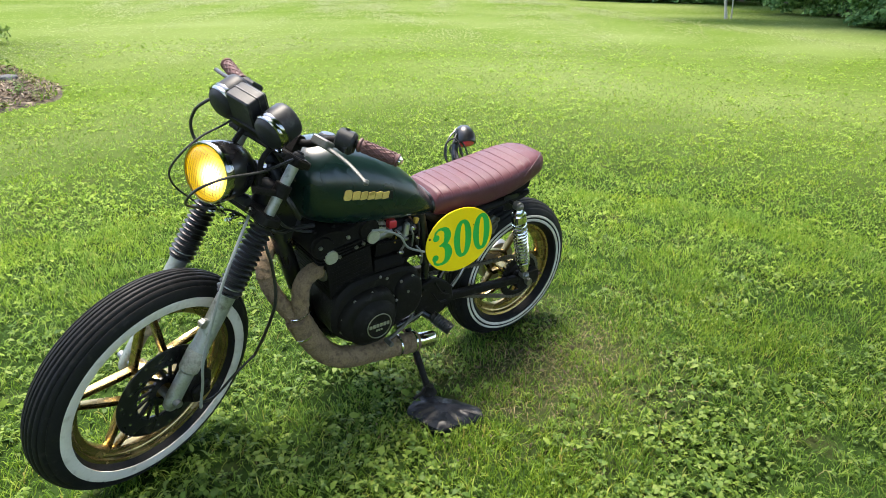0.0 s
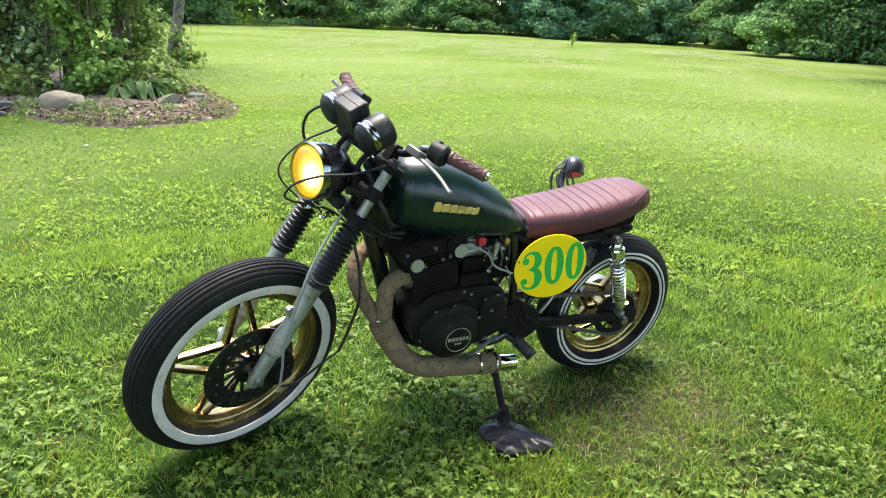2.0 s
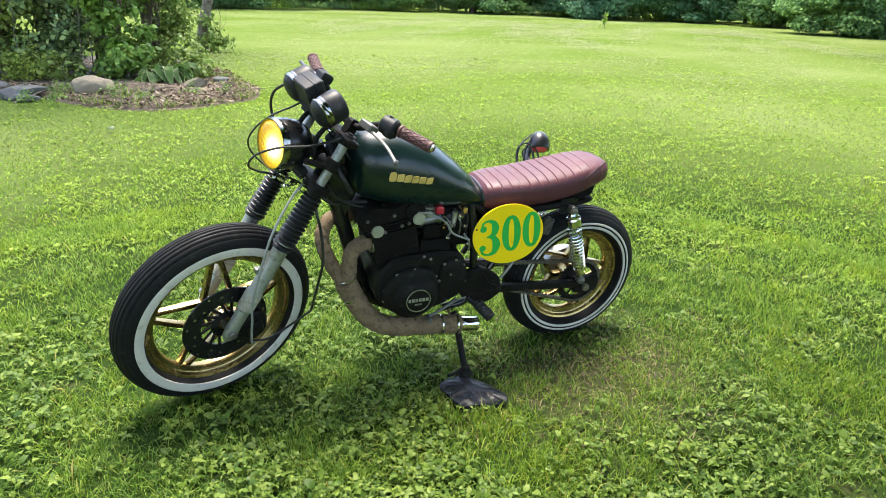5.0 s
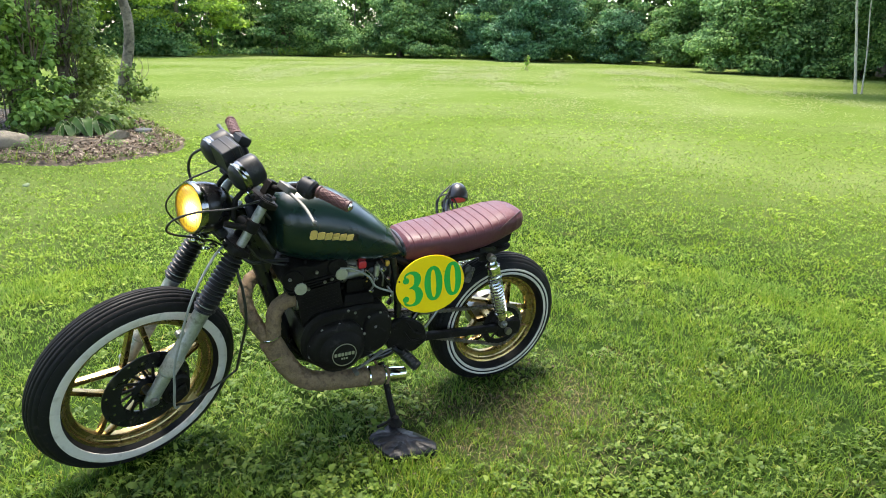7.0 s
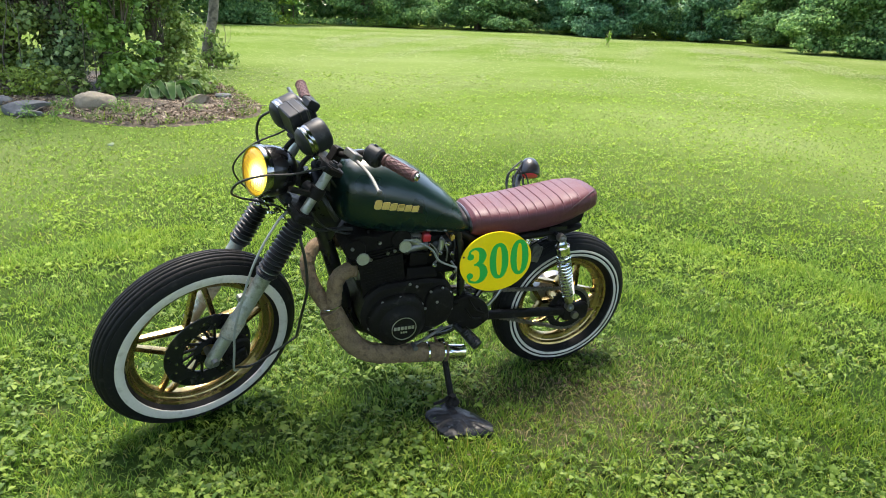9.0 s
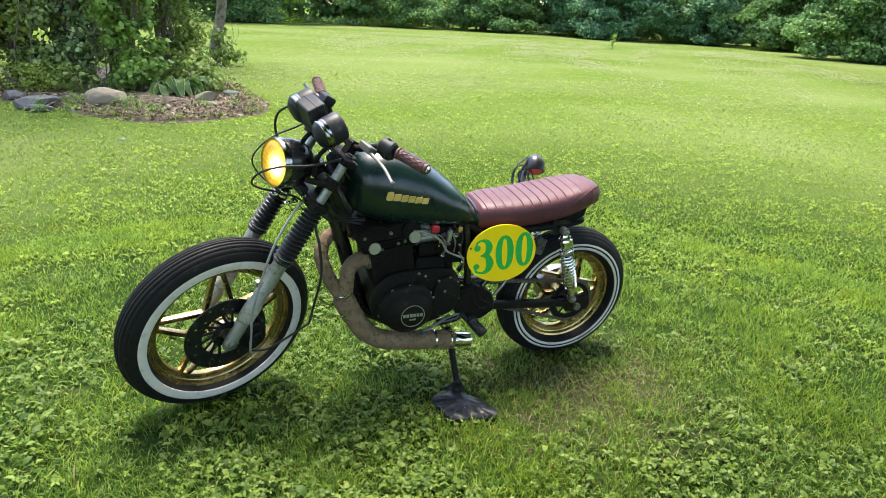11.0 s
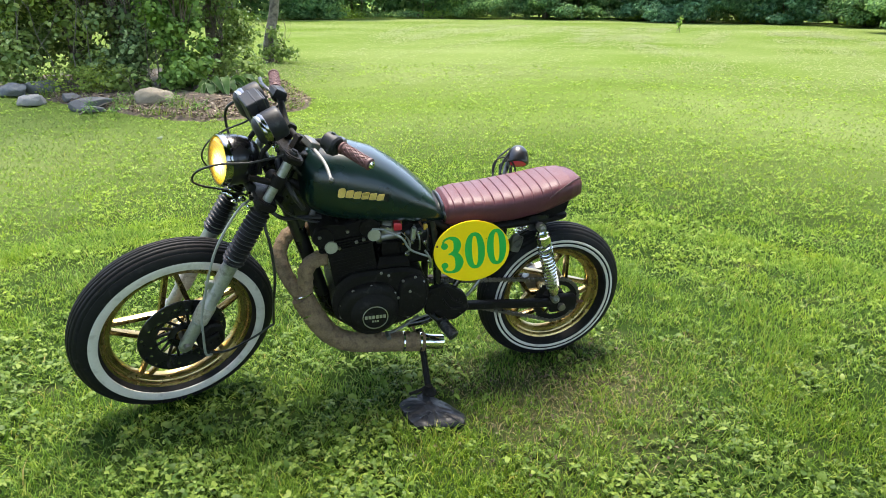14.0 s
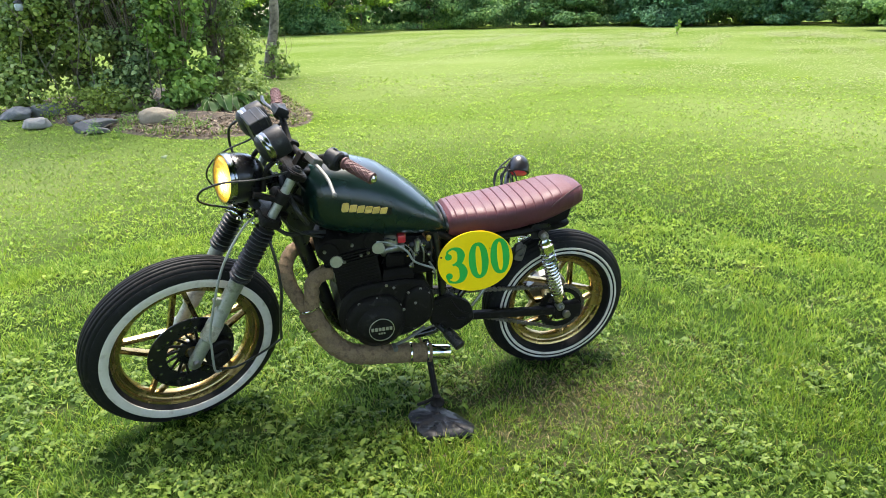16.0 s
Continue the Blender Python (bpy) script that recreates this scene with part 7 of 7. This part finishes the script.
def hosta(x, y, size, seed, label):
    """Broad arching leaves out of one crown."""
    rd = random.Random(seed)
    foot = link_mesh("hosta", Geo().add(*lathe([(0, -0.05), (0.05, -0.05), (0.06, 0.02), (0.03, 0.06), (0, 0.06)], (x, y, 0.03), (0, 0, 1), 10)), M_BUSH, 40)
    tagged(foot, label, "plant", "hostas on the flower bed")
    for k in range(22):
        a = 2 * math.pi * k / 11 + rd.uniform(-0.5, 0.5)
        L, W, up = size * rd.uniform(0.6, 1.3), size * rd.uniform(0.28, 0.44), rd.uniform(0.15, 1.0)
        roll, bend = rd.uniform(-0.8, 0.8), rd.uniform(-0.25, 0.25)
        c, s = math.cos(a), math.sin(a)
        rows, edges = [], ([], [])
        for i in range(9):
            t = i / 8
            r = L * t * (1.05 - 0.15 * t)
            zc = 0.13 + L * (up * t * 1.8 - (1.15 + up) * t * t)
            w = W * 0.5 * (math.sin(math.pi * min(1, t * 0.86 + 0.13)) ** 0.75 if t > 0.12 else 0.15) * (1 if t < 0.99 else 0.05)
            wave = 0.012 * math.sin(t * 14 + k)

            def at(q, lift=0.0):
                side = q * w * math.cos(roll) + bend * r * t
                return (x + c * r - s * side, y + s * r + c * side, max(0.03, zc + q * w * math.sin(roll)) + 0.16 * abs(q) * w + wave * abs(q) + lift)

            rows.append([at(q) for q in (-0.93, -0.4, 0, 0.4, 0.93)])
            edges[0].append([at(-1.0), at(-0.92, 0.001)])
            edges[1].append([at(0.92, 0.001), at(1.0)])
        leaf = part("leaf", Geo().add(*ring_loft(rows, closed=False)), M_HOSTA, foot, sharp=80)
        g = Geo()
        for e in edges:
            g.add(*ring_loft(e, closed=False))
        part("leaf_margin", g, M_HOSTA_PALE, leaf, "cream edge of the leaf", sharp=80)
    return foot


for i, (x, y, s) in enumerate(((-1.06, 8.50, 0.33), (-0.80, 8.42, 0.34), (-0.62, 8.62, 0.27))):
    hosta(x, y, s, 60 + i, "hosta with arching green leaves edged in cream")

# Sprigs and twigs on the mulch.
for i in range(9):
    rd = random.Random(90 + i)
    x, y = rd.uniform(-2.6, 0.1), rd.uniform(6.75, 7.9)
    sprig = link_mesh("weed", stems((x, y, 0.0), 4, rd.uniform(0.12, 0.3), 0.12, 0.004, 91 + i), M_VINE, 50)
    tagged(sprig, "small green weed growing out of the mulch", "weed", "weeds on the flower bed")
    crown([((x, y, 0.04), (rd.uniform(0.08, 0.22), rd.uniform(0.08, 0.16), rd.uniform(0.05, 0.12)))], 420, 0.03, M_VINE, sprig, 95 + i, name="leaves", low=0.02)
for i in range(10):
    rd = random.Random(120 + i)
    x, y, a = rd.uniform(-2.6, 0.0), rd.uniform(6.7, 7.7), rd.uniform(0, 3.14)
    L = rd.uniform(0.2, 0.6)
    tw = link_mesh("twig", Geo().add(*tube([(x, y, 0.03), (x + L * 0.5 * math.cos(a), y + L * 0.5 * math.sin(a), 0.05), (x + L * math.cos(a), y + L * math.sin(a), 0.03)], lambda t: 0.009 * (1 - 0.6 * t), 6, 4)), M_BARK, 60)
    tagged(tw, "dry grey twig lying on the mulch", "twig", "twigs on the flower bed")

# Bare arching branches in front of the shrubs.
for i, (x, y, z, dx, dz, r) in enumerate(((-3.75, 9.55, 0.1, 0.35, 2.1, 0.012), (-3.35, 9.5, 0.1, -0.45, 1.7, 0.010), (-3.0, 9.45, 0.1, 0.3, 1.9, 0.010), (-2.75, 9.4, 0.1, -0.2, 2.0, 0.009), (-1.95, 9.2, 0.1, 0.2, 1.8, 0.009), (-1.85, 9.25, 0.1, -0.25, 1.9, 0.011), (-3.55, 9.5, 0.1, 0.6, 1.25, 0.008))):
    rd = random.Random(150 + i)
    way = [Vector((x + dx * t**1.8 + rd.uniform(-0.05, 0.05), y - 0.12 * t + rd.uniform(-0.05, 0.05), z - 0.1 + dz * (1.25 * t - 0.25 * t * t))) for t in (0, 0.2, 0.4, 0.6, 0.8, 1.0)]
    g = Geo().add(*tube(way, lambda t: r * (1 - 0.65 * t), 6, 4))
    for k in (2, 3, 4):
        tip = way[k] + Vector((rd.uniform(-0.35, 0.35), rd.uniform(-0.2, 0.1), rd.uniform(0.05, 0.3)))
        g.add(*tube([way[k], (way[k] + tip) / 2 + Vector((0, 0, 0.04)), tip], lambda t: r * 0.45 * (1 - 0.6 * t), 5, 3))
    tagged(link_mesh("branch", g, M_BARK_PALE, 60), "thin bare grey branch arching out of the shrubs", "branch", "bare branches in the flower bed")

# A feeder that hangs on a wire from one of the trunks.
FX, FY, FZ = -3.55, 9.3, 1.53
feeder = link_mesh("hanging_feeder", Geo().add(*lathe([(0, -0.065), (0.036, -0.065), (0.050, -0.052), (0.056, -0.015), (0.054, 0.025), (0.048, 0.040), (0, 0.040)], (FX, FY, FZ), (0, 0, 1), 24)), M_FEEDER, 40)
tagged(feeder, "pale blue-white feeder with dark lid hanging on a wire", "feeder")
part("lid", Geo().add(*lathe([(0, 0.036), (0.060, 0.036), (0.064, 0.044), (0.052, 0.066), (0.028, 0.082), (0.010, 0.10), (0, 0.10)], (FX, FY, FZ), (0, 0, 1), 24)), M_PLASTIC, feeder, "dark domed lid")
part("wire", Geo().add(*tube([(FX, FY, FZ + 0.10), (FX - 0.01, FY + 0.12, FZ + 0.28), (FX + 0.1, FY + 0.8, FZ + 0.6), (-3.24, 10.9, FZ + 0.85)], 0.004, 6, 5)), M_STEEL, feeder, "thin steel wire")

# ---- the tree beyond the bed, the birch, the wood ----
def trunk_geo(base, top, r0, r1, wob, seed, seg=10):
    rd = random.Random(seed)
    b, t = Vector(base), Vector(top)
    pts = []
    for k in range(6):
        s = k / 5
        pts.append(b.lerp(t, s) + Vector((rd.uniform(-wob, wob), rd.uniform(-wob, wob), 0)) * (s > 0))
    g = Geo().add(*tube(pts, lambda s: r0 * (1 + 0.35 * max(0, 1 - s * 14)) + (r1 - r0) * s, seg, 4))
    return g, pts


def tree(base, height, r, blobs, per_m2, leaf, material, label, seed, bark=None, lean=(0, 0), limbs=6, low=0.2, wob=0.12, group="trees of the wood", depth=0.5):
    g, pts = trunk_geo((base[0], base[1], -0.15), (base[0] + lean[0], base[1] + lean[1], height), r, r * 0.35, wob, seed)
    rd = random.Random(seed + 1)
    for _ in range(limbs):
        p = pts[rd.randint(1, 4)]
        a = rd.uniform(0, 6.28)
        L = rd.uniform(0.15, 0.3) * height
        g.add(*tube([p, p + Vector((math.cos(a) * L * 0.5, math.sin(a) * L * 0.5, L * 0.25)), p + Vector((math.cos(a) * L, math.sin(a) * L, L * 0.35))], lambda s: r * 0.35 * (1 - 0.8 * s), 6, 3))
    ob = new("tree")
    ob.location = (base[0], base[1], -0.035)
    tagged(ob, label, "tree", group)
    hold(part("trunk", g, bark or M_BARK, ob, "", 60), ob)
    if blobs:
        crown(blobs, per_m2, leaf, material, ob, seed, name="crown", low=low, depth=depth, small=True)
    return ob


g = Geo().add(*tube([(-0.10, 13.8, -0.15), (-0.04, 13.8, 0.4), (0.13, 13.8, 1.1), (0.14, 13.8, 1.8), (-0.14, 13.8, 2.7), (-0.6, 13.9, 4.2), (-1.0, 14.0, 6.2)], lambda s: 0.118 * (1 + 0.5 * max(0, 1 - s * 9)) - 0.045 * s, 14, 6))
g.add(*tube([(-0.05, 13.8, 2.5), (0.5, 13.7, 3.7), (1.2, 13.6, 4.6)], lambda s: 0.05 * (1 - 0.7 * s), 8, 4)).add(*tube([(-0.4, 13.85, 3.6), (-1.0, 13.9, 4.7), (-1.9, 14.0, 5.3)], lambda s: 0.05 * (1 - 0.7 * s), 8, 4))
shade = new("tree")
shade.location = (-0.10, 13.8, -0.035)
tagged(shade, "grey bent tree trunk beside the flower bed", "tree")
hold(part("trunk", g, M_BARK_PALE, shade, "", 60), shade)
crown([((-0.8, 14.4, 6.0), (2.4, 2.2, 1.7)), ((-2.1, 14.0, 4.9), (1.7, 1.5, 1.2))], 26, 0.19, M_MAPLE, shade, 71, name="crown", low=3.6, small=True)
bush((0.16, 13.6, 0), [((0.16, 13.5, 0.26), (0.24, 0.26, 0.28)), ((0.40, 13.55, 0.16), (0.22, 0.2, 0.18)), ((-0.12, 13.5, 0.20), (0.2, 0.2, 0.22)), ((0.05, 13.5, 0.55), (0.16, 0.16, 0.2))], 150, 0.09, M_BUSH, "green sprouts at the foot of the tree", 72, (9, 0.8, 0.35, 0.008), low=0.02, depth=0.8)
tree((20.95, 11.22), 9.0, 0.045, [((20.8, 11.6, 6.5), (2.0, 2.0, 2.2)), ((20.2, 11.6, 5.4), (2.4, 2.2, 1.2))], 45, 0.2, M_MAPLE, "white-barked birch standing before the wood", 73, bark=M_BIRCH, lean=(-0.75, 1.3), wob=0.04, group="", low=3.6, limbs=0)
tree((21.15, 11.15), 7.0, 0.024, [], 0, 0.2, M_MAPLE, "thin pale sapling beside the birch", 74, bark=M_BIRCH, lean=(-0.1, 0.55), wob=0.05, group="", limbs=2)
bush((17.2, 24.2, 0), [((17.2, 24.2, 0.40), (0.10, 0.10, 0.20)), ((17.24, 24.2, 0.58), (0.07, 0.07, 0.10))], 170, 0.10, M_MAPLE, "small bright green sapling standing in the lawn", 75, (3, 0.6, 0.1, 0.01), category="sapling", low=0.05)

# The wood's edge, from the left round to the right: shrubs before tall trees, undergrowth behind.
EDGE = [(-26, 33), (-19.1, 35.3), (-10.1, 37.0), (-2.2, 38.1), (5.7, 40.4), (14.2, 41.5), (20.4, 39.2), (25.5, 36.4), (29.5, 31.9), (32.4, 27.9), (34.5, 23.4), (36.8, 18.3), (39.6, 11.6), (43.0, 3.6), (40, -8), (32, -18), (14, -22), (2, -22), (-10, -20), (-20, -14), (-28, -3), (-30, 12), (-30, 24), (-26, 32)]


def boughs(rd, c, front, side, w, h, count, low=0.1):
    """Flat leafy boughs in tiers over a mound, thickest towards the lawn."""
    out = []
    for j in range(count):
        f = low + (1 - low) * (j + rd.uniform(0, 0.9)) / count
        a = rd.uniform(-1.5, 1.5)
        r = w * (1.05 - 0.6 * f**1.5) * rd.uniform(0.75, 1.1)
        q = c + front * math.cos(a) * r + side * math.sin(a) * r
        s = rd.uniform(0.45, 0.85) * (w / 1.6)
        out.append(((q.x, q.y, f * h), (s, s * rd.uniform(0.7, 1.0), s * rd.uniform(0.35, 0.55))))
    return out


rd = random.Random(77)
line = smooth_path([(x, y, 0) for x, y in EDGE], 12)
walked, step, k = 0.0, 1.9, 0
for i in range(len(line) - 1):
    walked += (line[i + 1] - line[i]).length
    if walked < step:
        continue
    walked = 0.0
    p = line[i]
    t = (line[i + 1] - line[i]).normalized()
    back = Vector((-t.y, t.x, 0))
    if back.dot(Vector((3, 10, 0)) - p) > 0:
        back = -back
    k += 1
    near = -14 < p.x < 39 and p.y > 9
    maples = -14 < p.x < 10.8
    if not near:
        behind = p.y < -4
        if k % 2 and not (behind and k % 4 == 1):
            q = p + back * rd.uniform(0, 2)
            bush((q.x, q.y, 0), boughs(rd, q, -back, t, 2.6, rd.uniform(1.6, 2.2) if behind else rd.uniform(3, 5), 9), 10, 0.4, M_WOODS, "dense green shrub at the edge of the wood", 100 + k, (4, 3.0, 1.0, 0.04), group="shrubs of the wood's edge", low=0.03, small=True)
        if k % 4 == 0 and not behind:
            q = p + back * rd.uniform(3, 5)
            H = rd.uniform(8, 11)
            tree((q.x, q.y), H, 0.2, [((q.x, q.y, H * 0.7), (3.2, 3.0, H * 0.3))], 7, 0.5, M_WOODS, "tall leafy tree added at the edge of the wood", 300 + k, low=1.5)
        continue
    # Low growth along the foot of the wood.
    c = p + back * rd.uniform(0.0, 0.5)
    h = rd.uniform(0.35, 0.8)
    low_blobs = [((c.x + t.x * f, c.y + t.y * f, h * rd.uniform(0.3, 0.6)), (rd.uniform(0.45, 0.8), rd.uniform(0.4, 0.6), h * 0.5)) for f in (-0.7, 0.0, 0.7)]
    if maples or k % 4 != 1:
        bush((c.x, c.y, 0), low_blobs, 72, 0.125, M_MAPLE if k % 3 == 0 else M_WOODS, "low green growth along the foot of the wood", 200 + k, (4, h, 0.5, 0.012), group="low growth of the wood", low=0.02, small=True)
    # Mounded shrubs with caves of shade between them.
    if (not maples and k % 3 != 2) or (maples and k % 7 == 0):
        w, h = rd.uniform(1.5, 2.2), rd.uniform(3.0, 4.8) if not maples else rd.uniform(1.6, 2.6)
        c = p + back * rd.uniform(0.4, 1.6)
        bush((c.x, c.y, 0), boughs(rd, c, -back, t, w, h, 22) + [((c.x + back.x * 0.5, c.y + back.y * 0.5, h * 0.5), (w * 0.7, w * 0.7, h * 0.5))], 80, 0.166, M_BLUISH if k % 4 == 0 else M_WOODS, "tall green shrub with tiered leafy boughs", 100 + k, (5, h, 0.8, 0.03), group="shrubs of the wood's edge", low=0.03, depth=0.5, small=True)
    # Trees with boughs that hang down towards the lawn.
    if k % 3 == 0:
        q = p + back * rd.uniform(1.2, 2.6)
        H = rd.uniform(6.5, 8.0)
        cr = [((q.x + back.x, q.y + back.y, H * 0.85), (2.2, 2.0, 1.3))]
        n_b = 26 if maples else 14
        for j in range(n_b):
            f, g2 = rd.uniform(-3.2, 3.2), rd.uniform(0.2, 3.4) if maples else rd.uniform(-0.6, 2.6)
            s = rd.uniform(0.7, 1.25)
            cr.append(((q.x + t.x * f - back.x * g2, q.y + t.y * f - back.y * g2, rd.uniform(1.9, 6.0) - 0.25 * g2), (s, s * 0.85, s * rd.uniform(0.25, 0.4))))
        tree((q.x, q.y), H, rd.uniform(0.14, 0.26), cr, 38, 0.207, M_MAPLE if maples else M_WOODS, "leafy tree with hanging boughs at the wood's edge", 300 + k, lean=(rd.uniform(-0.5, 0.5), 0), low=0.9, limbs=3)
    # Thin trunks and dim undergrowth farther in.
    if k % 2 == 0:
        q = p + back * rd.uniform(1.5, 3.5) + t * rd.uniform(-0.8, 0.8)
        tree((q.x, q.y), rd.uniform(5, 7), rd.uniform(0.035, 0.075), [], 0, 0.2, M_WOODS, "thin bare trunk in the shade of the wood", 600 + k, lean=(rd.uniform(-0.7, 0.7), 0), limbs=2)
    q = p + back * rd.uniform(3.6, 5.2)
    deep = [((q.x + t.x * f, q.y + t.y * f, z), (1.5, 1.1, 0.9)) for f, z in ((-0.8, 0.7), (0.8, 1.1), (0.0, 2.1), (-0.7, 3.1), (0.7, 4.0), (-0.4, 5.0), (0.6, 6.0))]
    if maples and k % 3 == 1:
        deep = deep[:1] + deep[2:]
    bush((q.x, q.y, 0), deep, 28, 0.315, M_WOODS, "dim undergrowth deeper in the wood", 500 + k, (4, 4.0, 1.0, 0.045), group="undergrowth of the wood", low=0.1, small=True)

# Great mounds that stand out from the wood.
for x, y, w, h, n_b, seed in ((30.0, 22.0, 2.9, 4.6, 44, 701), (25.4, 35.2, 2.5, 5.7, 38, 702), (32.2, 18.0, 2.2, 3.8, 28, 703), (27.0, 10.6, 1.8, 3.0, 24, 704), (23.6, 7.3, 1.9, 2.8, 26, 705), (22.0, 4.7, 1.8, 2.6, 22, 706)):
    c = Vector((x, y, 0))
    fr_ = (Vector((0, 0, 0)) - c).normalized()
    bush((x, y, 0), boughs(rd, c, fr_, Vector((-fr_.y, fr_.x, 0)), w, h, n_b, 0.05) + [((x, y, h * 0.45), (w * 0.7, w * 0.7, h * 0.45))], 86, 0.157, M_BLUISH if seed == 702 else M_WOODS, "great mounded green shrub before the wood", seed, (6, h, 1.0, 0.03), group="shrubs of the wood's edge", low=0.03, depth=0.5, small=True)

# Unseen tall trees added behind the viewpoint, their boughs reaching over to block sky.
for x, y, H, s in ((-8.5, -5.5, 9.0, 801), (-3.0, -6.5, 10.0, 802), (3.2, -4.6, 9.5, 803), (7.6, -3.9, 10.0, 804), (12.5, -3.0, 9.0, 805)):
    tree((x, y), H, 0.24, [((x, y, H * 0.72), (3.4, 3.2, 2.6)), ((x + 0.6, y + 2.6, H * 0.58), (2.8, 2.4, 1.2)), ((x - 1.2, y + 1.2, H * 0.6), (2.4, 2.4, 1.5))], 40, 0.45, M_WOODS, "unseen tall tree added behind the lawn to block sky light", s, low=3.2)

# Taller trees added on the right-hand side to shade the lawn before them.
for x, y, H, s in ((35.5, 22.2, 12.5, 811), (37.8, 16.0, 13.0, 812), (38.8, 9.8, 13.0, 813), (33.4, 13.2, 12.0, 814), (32.4, 17.2, 11.0, 815), (27.8, 12.6, 12.0, 816), (24.6, 8.6, 11.5, 817), (22.4, 4.4, 11.0, 818)):
    tree((x + 2.5, y + 1.5), H, 0.2, [((x, y, H * 0.72), (4.2, 4.0, 2.8)), ((x - 2.0, y - 0.5, H * 0.6), (2.6, 2.4, 1.3))], 26, 0.36, M_WOODS, "tall leafy tree added at the edge of the wood", s, low=4.6, limbs=2)
